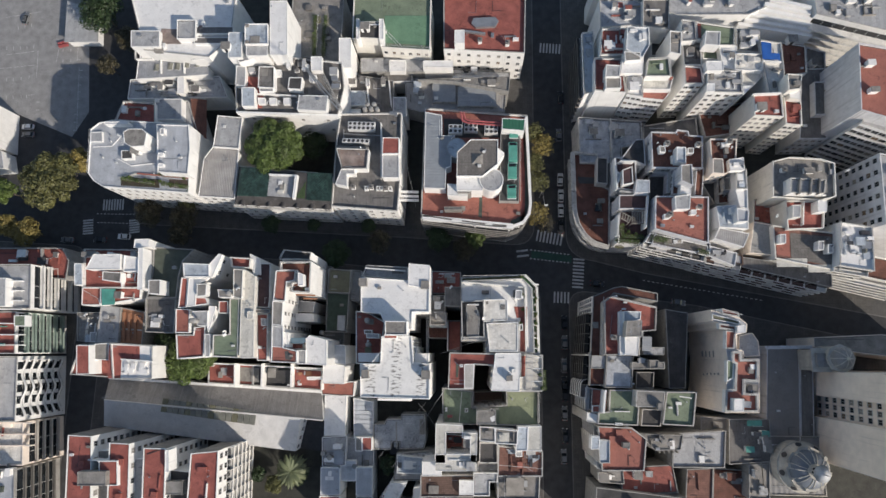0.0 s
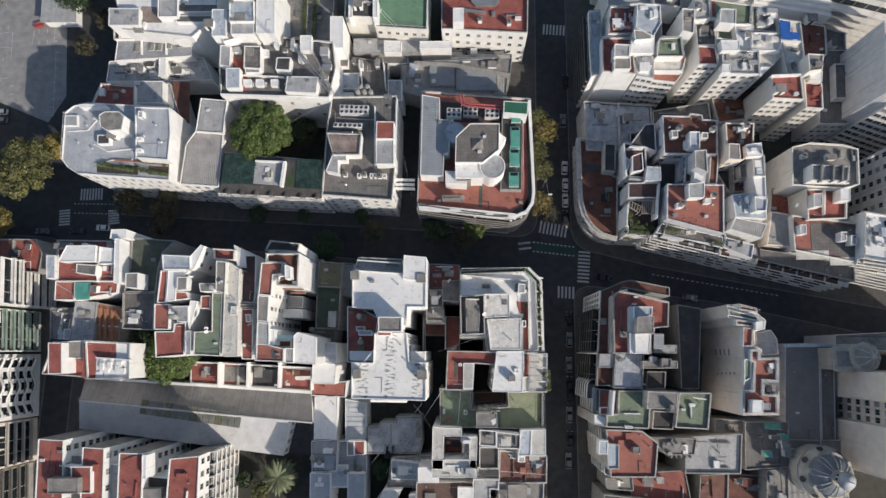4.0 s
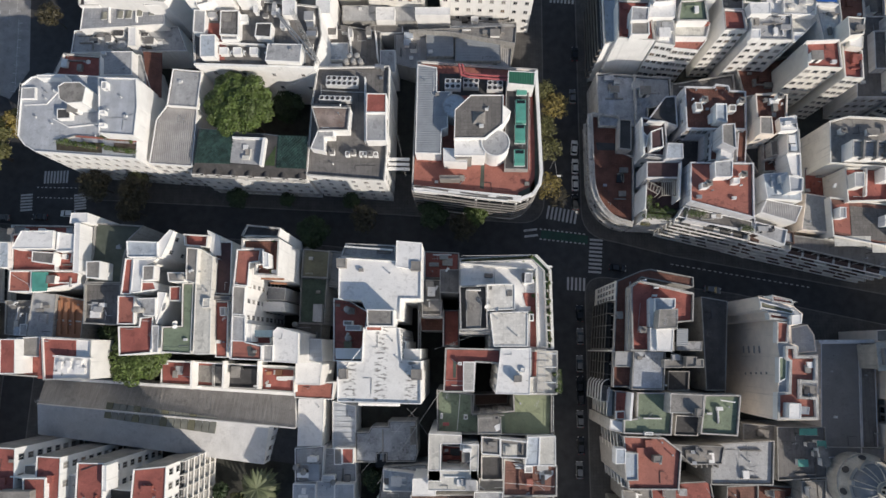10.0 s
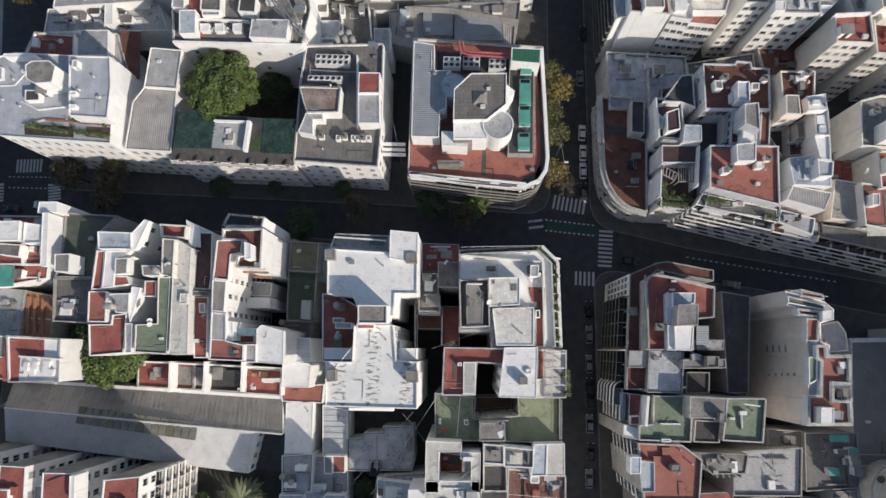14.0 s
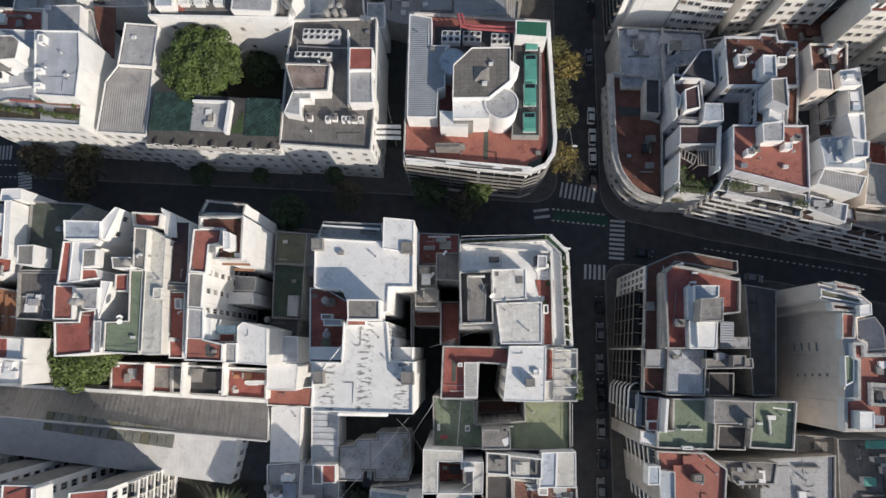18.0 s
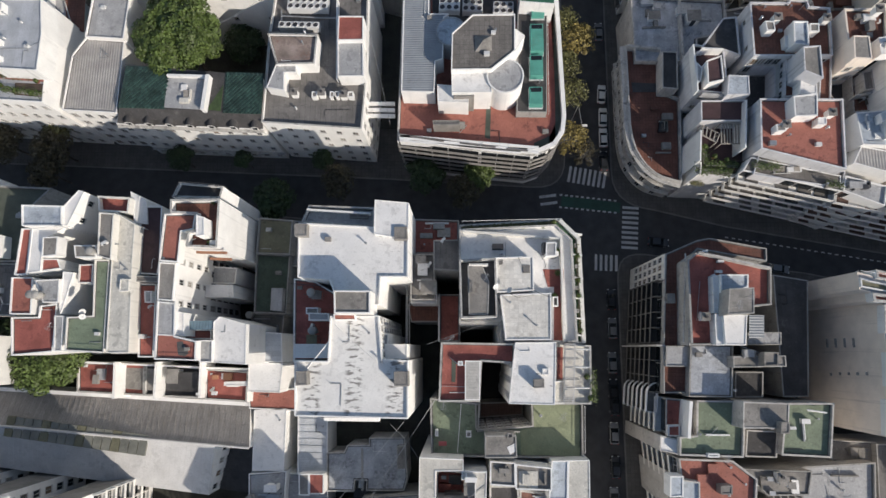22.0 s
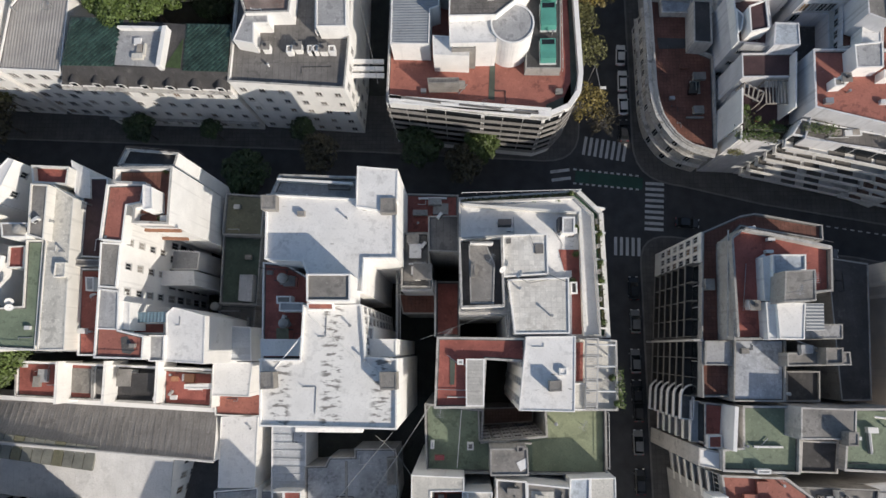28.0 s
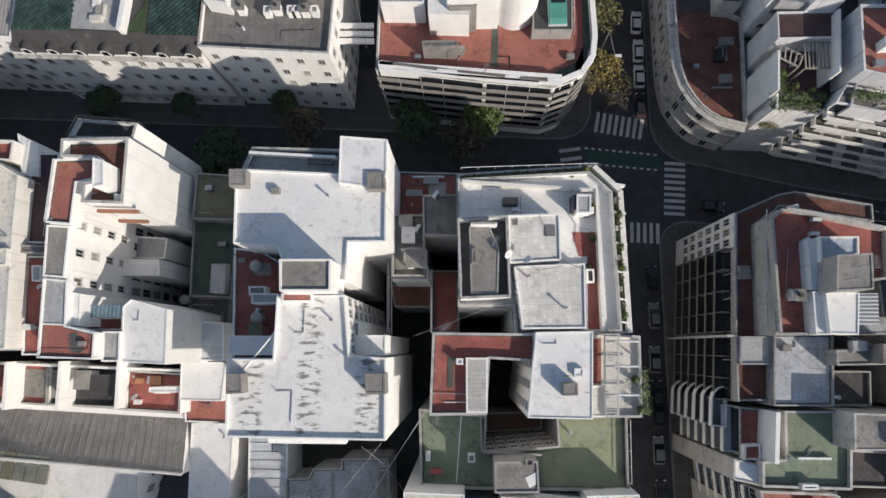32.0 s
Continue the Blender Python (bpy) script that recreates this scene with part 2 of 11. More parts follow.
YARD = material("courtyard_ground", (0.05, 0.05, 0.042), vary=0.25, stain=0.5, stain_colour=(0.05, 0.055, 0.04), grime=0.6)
COPING = material("parapet_coping", (0.5, 0.485, 0.455), vary=0.14, stain=0.7, stain_colour=(0.16, 0.15, 0.14), grime=1.0)
ROOF_ICE = material("ice_grey_membrane", (0.47, 0.49, 0.52), rough=0.6, bricks=(1.1, 9.0), seam=0.82, vary=0.08, stain=0.35, stain_colour=(0.33, 0.33, 0.34), grime=0.35)
DOME_LEAD = material("blue_grey_dome_sheet", (0.17, 0.19, 0.22), rough=0.5, vary=0.15, stain=0.5, stain_colour=(0.27, 0.27, 0.26), grime=0.4)
TILE_BROWN = material("brown_terrace_tiles", (0.16, 0.1, 0.08), grime=0.6, vary=0.15, stain=0.4, stain_colour=(0.1, 0.075, 0.06), bricks=(0.5, 0.5))
FLASHING = material("tarred_flashing", (0.13, 0.125, 0.12), vary=0.3, stain=0.6, stain_colour=(0.3, 0.29, 0.27), grime=0.8)
TIMBER = material("grey_timber", (0.34, 0.31, 0.27), vary=0.2, stain=0.4, stain_colour=(0.18, 0.16, 0.14))

# ---- builders ----


def mesh_of(name, verts, faces, mats, slots=None, smooth=False):
    me = bpy.data.meshes.new(name)
    me.from_pydata([tuple(v) for v in verts], [], faces)
    for m in mats:
        me.materials.append(m)
    if slots:
        me.polygons.foreach_set("material_index", slots)
    if smooth:
        me.polygons.foreach_set("use_smooth", [True] * len(faces))
    me.update()
    return me


def part(name, me, parent, m=None, label=""):
    ob = new(name, me)
    ob.parent = parent
    if m is not None:
        ob.matrix_basis = m
    return tagged(ob, label)


def thing(name, me, m, label, category, group="", kind=""):
    ob = new(name, me)
    ob.matrix_basis = m
    return tagged(ob, label, category, group, kind)


def house(name, label, category):
    return tagged(new(name), label, category)


def inset(poly, d):
    out, n = [], len(poly)
    for i in range(n):
        a, b, c = Vector(poly[i - 1]), Vector(poly[i]), Vector(poly[(i + 1) % n])
        u, v = (b - a).normalized(), (c - b).normalized()
        nu, nv = Vector((-u.y, u.x)), Vector((-v.y, v.x))
        s = nu + nv
        k = d / max(0.35, (1 + nu.dot(nv)))
        out.append((b.x + s.x * k, b.y + s.y * k))
    return out


def prism(poly, z0, z1, top=True):
    n = len(poly)
    verts = [(x, y, z0) for x, y in poly] + [(x, y, z1) for x, y in poly]
    faces = [(i, (i + 1) % n, n + (i + 1) % n, n + i) for i in range(n)]
    if top:
        faces.append(tuple(range(n, 2 * n)))
    return verts, faces


def ring(outer, inner, z0, z1):
    n = len(outer)
    verts = [(x, y, z) for p, z in ((outer, z0), (outer, z1), (inner, z1), (inner, z0)) for x, y in p]
    faces = []
    for i in range(n):
        j = (i + 1) % n
        for a in range(3):
            faces.append((a * n + i, a * n + j, (a + 1) * n + j, (a + 1) * n + i))
    return verts, faces


def box(x0, y0, z0, x1, y1, z1):
    v = [(x, y, z) for z in (z0, z1) for x, y in ((x0, y0), (x1, y0), (x1, y1), (x0, y1))]
    return v, [(3, 2, 1, 0), (4, 5, 6, 7), (0, 1, 5, 4), (1, 2, 6, 5), (2, 3, 7, 6), (3, 0, 4, 7)]


def joined(pieces):
    verts, faces = [], []
    for v, f in pieces:
        o = len(verts)
        verts += v
        faces += [tuple(i + o for i in q) for q in f]
    return verts, faces


WINDOWS = {}


def window_mesh(wd, ht):
    key = (round(wd, 1), round(ht, 1))
    if key not in WINDOWS:
        a, b = key[0] / 2, key[1] / 2
        pieces = [box(-a - 0.08, -0.10, -b - 0.08, -a, 0.02, b + 0.08), box(a, -0.10, -b - 0.08, a + 0.08, 0.02, b + 0.08),
                  box(-a, -0.10, b, a, 0.02, b + 0.08), box(-a - 0.15, -0.18, -b - 0.14, a + 0.15, 0.02, -b),
                  box(-0.03, -0.08, -b, 0.03, 0.0, b)]
        v, f = joined(pieces)
        o = len(v)
        v += [(-a, -0.03, -b), (a, -0.03, -b), (a, -0.03, b), (-a, -0.03, b)]
        f.append((o, o + 1, o + 2, o + 3))
        WINDOWS[key] = mesh_of("window", v, f, [FRAME, WINDOW_GLASS], [0] * (len(f) - 1) + [1])
    return WINDOWS[key]


def windows(b, p, q, z0, z1, n, floors, wd=1.2, ht=1.5):
    p, q = Vector(p), Vector(q)
    along = q - p
    turn = math.degrees(math.atan2(along.y, along.x))
    fh = (z1 - z0) / floors
    for k in range(floors):
        for i in range(n):
            c = p + along * ((i + 0.5) / n)
            part("window", window_mesh(wd, ht), b, pose(c.x, c.y, z0 + (k + 0.5) * fh, 0, 0, turn))


def within(x, y, poly):
    odd = False
    for (ax, ay), (bx, by) in zip(poly, poly[1:] + poly[:1]):
        if (ay > y) != (by > y) and x < (bx - ax) * (y - ay) / (by - ay) + ax:
            odd = not odd
    return odd


def fittings(b, poly, z, count):
    """Pipe runs, vent stacks and small casings that stand about on the flat roofs."""
    rnd = random.Random(int(abs(sum(x * 7 + y * 3 for x, y in poly)) * 10))
    cx, cy = sum(x for x, y in poly) / len(poly), sum(y for x, y in poly) / len(poly)
    for i in range(count):
        vx, vy = rnd.choice(poly)
        u = rnd.uniform(0.3, 0.8)
        x, y = cx + (vx - cx) * u, cy + (vy - cy) * u
        if not within(x, y, poly):
            continue
        kind = rnd.random()
        if kind < 0.4:
            ex, ey = cx + (vx - cx) * 0.2, cy + (vy - cy) * 0.8
            part("pipe", mesh_of("pipe", *tube([(x, y, z + 0.55), (x, y, z + 0.1), (ex, y, z + 0.1), (ex, ey, z + 0.1)], rnd.uniform(0.035, 0.07)), [rnd.choice((METAL, WHITE_METAL, DARK_METAL))]), b)
        elif kind < 0.7:
            h = rnd.uniform(0.5, 1.3)
            v, f = tube([(x, y, z), (x, y, z + h)], 0.11, 8)
            o = len(v)
            w, g = tube([(x, y, z + h), (x, y, z + h + 0.14)], 0.2, 8)
            part("roof_vent", mesh_of("roof_vent", v + w, f + [tuple(k + o for k in q) for q in g], [METAL]), b)
        else:
            s = rnd.uniform(0.35, 0.6)
            part("roof_casing", mesh_of("roof_casing", *box(x - s, y - s * 0.7, z, x + s, y + s * 0.7, z + s * 1.3), [rnd.choice((WHITE_METAL, CONCRETE, METAL))]), b)


def vol(b, z0, z1, poly, roof, wall, par=0.8, win=None, thick=0.2):
    if roof in (ROOF_WHITE, ROOF_CREAM) and par < 0.4:
        par, thick = min(par, 0.12), 0.15
    zr = z1 - par
    inner = inset(poly, thick)
    part("wall", mesh_of("wall", *prism(poly, z0, zr, False), [wall]), b)
    part("roof", mesh_of("roof", *prism(inner, zr - 0.3, zr), [roof]), b)
    part("parapet", mesh_of("parapet", *ring(poly, inner, zr, z1), [wall]), b)
    size = abs(sum(p[0] * q[1] - q[0] * p[1] for p, q in zip(poly, poly[1:] + poly[:1]))) / 2
    if par >= 0.3 and size > 25 and roof not in (ROOF_WHITE, ROOF_SPOTTED, ROOF_ICE, ROOF_BLUE, ROOF_CREAM, ROOF_BEIGE):
        part("flashing", mesh_of("flashing", *ring(inner, inset(poly, thick + 0.16), zr - 0.1, zr + 0.03), [FLASHING]), b)
    if size > 35:
        fittings(b, poly, zr, (2 if roof != ROOF_WHITE else 1) + (size > 80) + (size > 200))
    if par >= 0.5:
        COPINGS.append((b, poly, z1, thick, COPING if wall == PLASTER else wall))
    for e, (n, floors, *size) in (win or {}).items():
        if n:
            windows(b, poly[e], poly[(e + 1) % len(poly)], z0 + 0.3, zr, n, floors, *size)


COPINGS = []


def low_wall(b, pts, z0, z1, mat, th):
    for p, q in zip(pts, pts[1:]):
        p, q = Vector(p), Vector(q)
        d = (q - p).normalized()
        s = Vector((-d.y, d.x)) * th / 2
        part("low_wall", mesh_of("low_wall", *prism([p - s, q - s, q + s, p + s], z0, z1), [mat]), b)


def patch(b, poly, z, mat):
    if sum(p[0] * q[1] - q[0] * p[1] for p, q in zip(poly, poly[1:] + poly[:1])) < 0:
        poly = poly[::-1]
    part("roof_patch", mesh_of("roof_patch", *prism(poly, z - 0.12, z), [mat]), b)


def tube(pts, r, n=6):
    pts = [Vector(p) for p in pts]
    v, f = [], []
    for i, p in enumerate(pts):
        d = (pts[min(i + 1, len(pts) - 1)] - pts[max(i - 1, 0)]).normalized()
        u = d.cross(Vector((0, 0, 1)) if abs(d.z) < 0.9 else Vector((1, 0, 0))).normalized()
        w = d.cross(u)
        v += [p + (u * math.cos(2 * math.pi * k / n) + w * math.sin(2 * math.pi * k / n)) * r for k in range(n)]
    for i in range(len(pts) - 1):
        f += [(i * n + k, i * n + (k + 1) % n, (i + 1) * n + (k + 1) % n, (i + 1) * n + k) for k in range(n)]
    return v, f + [tuple(range(n - 1, -1, -1)), tuple(range(len(v) - n, len(v)))]


def pipe(b, pts, z, r, mat):
    part("pipe", mesh_of("pipe", *tube([(x, y, z) for x, y in pts], r), [mat]), b)


POSTS = {}


def railing(b, pts, z, h, mat):
    key = (h, mat.name)
    if key not in POSTS:
        POSTS[key] = mesh_of("post", *box(-0.03, -0.03, 0, 0.03, 0.03, h), [mat])
    part("handrail", mesh_of("handrail", *tube([(x, y, z + h) for x, y in pts], 0.045), [mat]), b)
    for p, q in zip(pts, pts[1:]):
        p, q = Vector(p), Vector(q)
        n = max(1, round((q - p).length / 2.0))
        for i in range(n + 1):
            c = p.lerp(q, i / n)
            part("post", POSTS[key], b, pose(c.x, c.y, z - 0.3))


def canopy(b, poly, z, mat):
    part("canopy", mesh_of("canopy", *prism(poly, z - 0.1, z), [mat]), b)
    for x, y in inset(poly, 0.15):
        part("canopy_post", mesh_of("canopy_post", *box(x - 0.06, y - 0.06, z - 2.6, x + 0.06, y + 0.06, z - 0.1), [DARK_METAL]), b)


def jumble(b, x0, y0, x1, y1, z, n, seed, mats, hmax):
    """Small roof rooms, casings, kerbs and pipes between two corners of a cluttered roof."""
    rnd = random.Random(seed)
    for i in range(n):
        m, h = rnd.choice(mats), rnd.uniform(0.3, 1.0) * hmax
        kind = rnd.random()
        sx, sy = (rnd.uniform(0.7, 2.6), rnd.uniform(0.7, 2.2)) if kind < 0.62 else ((rnd.uniform(2, 5), 0.25) if kind < 0.75 else (0.25, rnd.uniform(2, 5)))
        sx, sy = min(sx, (x1 - x0) * 0.6), min(sy, (y1 - y0) * 0.6)
        cx, cy = rnd.uniform(x0 + sx / 2, x1 - sx / 2), rnd.uniform(y0 + sy / 2, y1 - sy / 2)
        if kind > 0.9:
            part("pipe", mesh_of("pipe", *tube([(cx, cy, z + 0.1), (cx + rnd.uniform(-2, 2), cy, z + 0.1), (cx + rnd.uniform(-2, 2), cy + rnd.uniform(-2, 2), z + 0.1)], 0.06), [METAL]), b)
            continue
        if kind > 0.62:
            h = min(h, 0.5)
        poly = [(cx - sx / 2, cy - sy / 2), (cx + sx / 2, cy - sy / 2), (cx + sx / 2, cy + sy / 2), (cx - sx / 2, cy + sy / 2)]
        side = PLASTER if h > 1.0 and m.name != "galvanised_metal" else m
        part("roof_hut" if h > 1.2 else "roof_casing", mesh_of("roof_hut", *prism(poly, z - 0.3, z + h), [side]), b)
        if h > 1.0:
            part("hut_lid", mesh_of("hut_lid", *prism(inset(poly, -0.12), z + h, z + h + 0.1), [m]), b)


def round_balconies(b, p, q, z, step, count):
    """Stacked balconies with half-round ends; outward is to the left of p to q."""
    p, q = Vector(p), Vector(q)
    d = (q - p).normalized()
    s = Vector((-d.y, d.x))
    outer = [p + s * 0.0, p + s * 1.9]
    for i in range(9):
        a = math.pi / 2 * i / 8
        outer.append(q + s * 1.9 * math.cos(a) + d * 1.9 * math.sin(a))
    outer.append(q)
    poly = [tuple(v) for v in outer][::-1]
    area = sum(a[0] * c[1] - c[0] * a[1] for a, c in zip(poly, poly[1:] + poly[:1]))
    poly = poly if area > 0 else poly[::-1]
    floor = mesh_of("balcony_floor", *prism(poly, 0, 0.16), [TILE_GREY])
    front = mesh_of("balcony", *ring(poly, inset(poly, 0.15), 0, 1.0), [PLASTER])
    for k in range(count):
        part("balcony_floor", floor, b, pose(0, 0, z + k * step))
        part("balcony", front, b, pose(0, 0, z + k * step))


def add_copings():
    for b, poly, z, w, mat in COPINGS:
        part("coping", mesh_of("coping", *ring(inset(poly, -0.04), inset(poly, w + 0.04), z, z + 0.08), [mat]), b)


# ---- ground, streets and pavements ----
ground = thing("ground", mesh_of("ground", [(-900, -900, 0), (900, -900, 0), (900, 900, 0), (-900, 900, 0)], [(0, 1, 2, 3)], [ASPHALT]),
               pose(0, 0, 0), "dark grey asphalt of the streets", "ground", "", "structure")


def rounded(poly, radii, steps=6):
    out = []
    for i, (pt, r) in enumerate(zip(poly, radii)):
        b = Vector(pt)
        if r == 0:
            out.append(tuple(b))
            continue
        a, c = Vector(poly[i - 1]), Vector(poly[(i + 1) % len(poly)])
        s, e = b + (a - b).normalized() * r, b + (c - b).normalized() * r
        for k in range(steps + 1):
            t = k / steps
            out.append(tuple((1 - t) ** 2 * s + 2 * t * (1 - t) * b + t * t * e))
    return out


def pavement(name, poly, radii):
    poly = rounded(poly, radii)
    inner = inset(poly, 0.3)
    ob = thing(name, mesh_of("pavement", *prism(inner, 0, 0.15), [PAVING]), pose(0, 0, 0), "grey slab pavement with granite kerb", "pavement", "", "structure")
    part("kerb", mesh_of("kerb", *ring(poly, inner, 0, 0.155), [KERB]), ob)


pavement("pavement_1", [(-143, 19.2), (-54, 15.2), (-14.2, 12.8), (-13.6, 210), (-143, 210)], [6, 0, 7, 0, 0])
pavement("pavement_2", [(-149, -180), (-12.6, -180), (-12.6, 2.0), (-50, 4.6), (-75, 7.0), (-149, 11.5)], [0, 0, 7, 0, 0, 5])
pavement("pavement_3", [(-4.6, 9.8), (4, 8.2), (18.7, 4.6), (55, -1.9), (190, -26), (190, 210), (-5.0, 210)], [7, 0, 0, 0, 0, 0, 0])
pavement("pavement_4", [(-4.2, -180), (190, -180), (190, -36), (55, -9.2), (34, -4.9), (-4.2, -0.4)], [0, 0, 0, 0, 0, 6])
pavement("pavement_5", [(-400, -180), (-157, -180), (-157, 12), (-400, 24)], [0, 0, 5, 0])
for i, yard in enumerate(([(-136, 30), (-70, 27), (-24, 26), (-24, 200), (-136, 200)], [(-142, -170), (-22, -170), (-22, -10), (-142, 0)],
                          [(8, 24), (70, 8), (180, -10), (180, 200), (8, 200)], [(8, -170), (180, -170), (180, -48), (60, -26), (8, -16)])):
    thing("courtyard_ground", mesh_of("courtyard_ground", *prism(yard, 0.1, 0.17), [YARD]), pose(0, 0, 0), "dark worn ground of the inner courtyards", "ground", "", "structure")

# ---- buildings, block by block ----
b = house("corner_apartment_building", "pale grey flat-roofed corner apartment house with a roof garden", "building")
vol(b, 0, 22.5, [(-144.2, 29.3), (-142.3, 27.0), (-139.4, 25.3), (-114.2, 23.5), (-114.7, 36.7), (-116.0, 44.1), (-138.9, 45.4), (-142.8, 44.5), (-145.0, 42.5)], ROOF_ICE, PLASTER, 0.4, win={1: (1, 5, 0.9, 1.4), 2: (10, 5, 0.9, 1.4)})
vol(b, 22, 26.5, [(-121.5, 28.4), (-112.9, 27.8), (-112.9, 35.2), (-113.9, 42.1), (-123.2, 42.4)], ROOF_ICE, PLASTER, 0.4)
vol(b, 22, 27.5, [(-131.3, 36.5), (-129.2, 35.3), (-125.4, 35.6), (-125.1, 39.4), (-126.7, 40.7), (-130.5, 40.7), (-132.0, 39.7)], CONCRETE, PLASTER, 0.1)
vol(b, 0, 16.5, [(-142.0, 47.9), (-129.5, 46.9), (-130.2, 53.2), (-140.0, 54.0)], ROOF_RED, PLASTER, 0.8)
vol(b, 0, 13, [(-131.6, 48.2), (-120.3, 39.9), (-114.5, 36.9), (-121.8, 55.5), (-132.5, 56.6)], ROOF_PALE, PLASTER, 0.8)
b = house("grey_roofed_townhouse", "white street house with a ribbed grey sheet roof", "building")
vol(b, 0, 19, [(-113.0, 23.5), (-102.2, 22.8), (-102.2, 37.7), (-110.0, 38.5), (-112.4, 34.8)], SHEET_GREY, PLASTER, 0.3, win={0: (4, 5)})
vol(b, 0, 20, [(-109.5, 38.1), (-101.8, 37.5), (-101.4, 47.1), (-108.9, 47.8)], ROOF_PALE, PLASTER, 0.4)
b = house("mansard_apartment_building", "white apartment house with a dark mansard, dormers and green tiled roofs", "building")
vol(b, 0, 17.3, [(-103.1, 21.3), (-74.4, 20.0), (-75.3, 30.8), (-102.4, 33.3)], ROOF_DARK, PLASTER, 0.2, win={0: (10, 4, 0.9, 1.3)})
b = house("grey_roofed_apartment_building", "white apartment house with grey roof membrane and chillers", "building")
vol(b, 0, 19.6, [(-73.9, 20.5), (-55.0, 19.1), (-54.5, 28.4), (-54.6, 48.6), (-72.6, 48.3), (-73.5, 38.7)], ROOF_GREY, PLASTER, 0.8, win={0: (6, 5, 0.9, 1.2), 1: (3, 5, 0.9, 1.2)})
vol(b, 18.8, 22.5, [(-70.7, 30.6), (-63.6, 30.7), (-63.3, 36.5), (-72.7, 36.8)], ROOF_RUST, PLASTER, 0.5)
vol(b, 18.8, 23.5, [(-59.3, 34.7), (-54.5, 34.7), (-54.6, 39.5), (-59.3, 39.6)], ROOF_RED, PLASTER, 0.2)
vol(b, 18.8, 22.5, [(-59.2, 28.1), (-54.4, 28.1), (-54.7, 35.2), (-59.5, 35.3)], ROOF_PALE, PLASTER, 0.2)
vol(b, 18.8, 21.8, [(-72.6, 26.4), (-69.2, 25.7), (-69.4, 29.3), (-67.1, 29.3), (-67.2, 31.1), (-71.0, 31.1)], ROOF_PALE, PLASTER, 0.1)
b = house("round_cornered_hotel_building", "white street-corner block with a rounded corner and red roof terrace", "building")
vol(b, 0, 18.0, [(-48.5, 17.3), (-33.0, 15.2), (-23.4, 14.2), (-20.6, 15.2), (-18.6, 17.5), (-17.6, 21.2), (-17.9, 48.4), (-48.0, 50.8)], ROOF_TERRA, PLASTER, 1.0, win={0: (0, 0)})
vol(b, 16.9, 22.2, [(-47.5, 25.2), (-41.4, 25.0), (-41.3, 31.0), (-39.9, 31.5), (-39.8, 39.8), (-38.9, 40.6), (-42.6, 40.6), (-42.7, 46.8), (-47.4, 47.7)], SHEET_BLUE, PLASTER, 0.15)
patch(b, [(-42.3, 47.8), (-25.7, 47.1), (-25.7, 41.9), (-42.2, 41.9)], 17.05, ROOF_DARK)
vol(b, 16.9, 25.8, [(-38.3, 27.5), (-31.2, 27.5), (-27.0, 31.0), (-26.9, 38.1), (-34.5, 38.1), (-38.2, 34.5)], TILE_GREY, PLASTER, 0.25)
vol(b, 16.9, 22.5, [(-40.8, 23.1), (-35.2, 22.8), (-35.2, 25.9), (-40.9, 26.4)], ROOF_WHITE, PLASTER, 0.1)
vol(b, 16.9, 19.4, [(-26.3, 22.2), (-20.7, 22.1), (-20.2, 44.3), (-25.8, 44.4)], ROOF_DARK, RENDER_GREY, 0.1)
vol(b, 16.9, 23.2, [(-25.7, 42.1), (-19.4, 41.5), (-19.1, 45.0), (-25.6, 45.4)], SHEET_GREEN, PLASTER, 0.05)
low_wall(b, [(-47.9, 17.1), (-22.3, 14.6)], 16.9, 18.7, PLASTER, 0.3)
low_wall(b, [(-48.1, 18.1), (-22.3, 15.6)], 16.9, 18.7, PLASTER, 0.5)
low_wall(b, [(-47.99, 17.55), (-45.94, 17.35)], 16.9, 18.69, PLASTER, 0.5)
low_wall(b, [(-38.74, 16.65), (-36.94, 16.48)], 16.9, 18.69, PLASTER, 0.5)
low_wall(b, [(-29.75, 15.77), (-27.95, 15.6)], 16.9, 18.69, PLASTER, 0.5)
low_wall(b, [(-24.35, 15.25), (-22.3, 15.05)], 16.9, 18.69, PLASTER, 0.5)
patch(b, [(-19.3, 47.6), (-18.1, 47.6), (-17.4, 23.0), (-17.6, 20.2), (-18.7, 18.0), (-21.2, 16.1), (-23.0, 16.1), (-22.9, 17.1), (-19.9, 18.5), (-18.7, 21.3), (-18.7, 25.3)], 17.06, ROOF_MOSS)
low_wall(b, [(-18.3, 47.9), (-17.8, 33.8), (-17.4, 21.9), (-17.8, 18.9), (-19.4, 16.5), (-22.3, 15.2)], 16.9, 18.35, PLASTER, 0.75)
b = house("low_service_building", "low row of workshops with grey sheet roofs", "building")
vol(b, 0, 9, [(-54.8, 54.8), (-50.0, 53.4), (-23.9, 53.4), (-23.4, 60.2), (-38.6, 63.5), (-46.0, 63.9), (-55.0, 63.5)], SHEET_GREY, RENDER_GREY, 0.3)
vol(b, 0, 12, [(-39.9, 62.0), (-22.8, 58.7), (-22.4, 63.7), (-50.8, 62.7)], CONCRETE, RENDER_GREY, 0.4)
vol(b, 0, 7, [(-67.8, 64.0), (-22.0, 64.8), (-22.0, 67.6), (-75.1, 71.5)], ROOF_PALE, RENDER_GREY, 0.3)
vol(b, 0, 11, [(-73.4, 53.0), (-58.2, 51.2), (-58.5, 62.9), (-74.0, 65.6)], ROOF_GREY, RENDER_GREY, 0.4)
b = house("red_roofed_office_building", "white office block with a red roof terrace", "building")
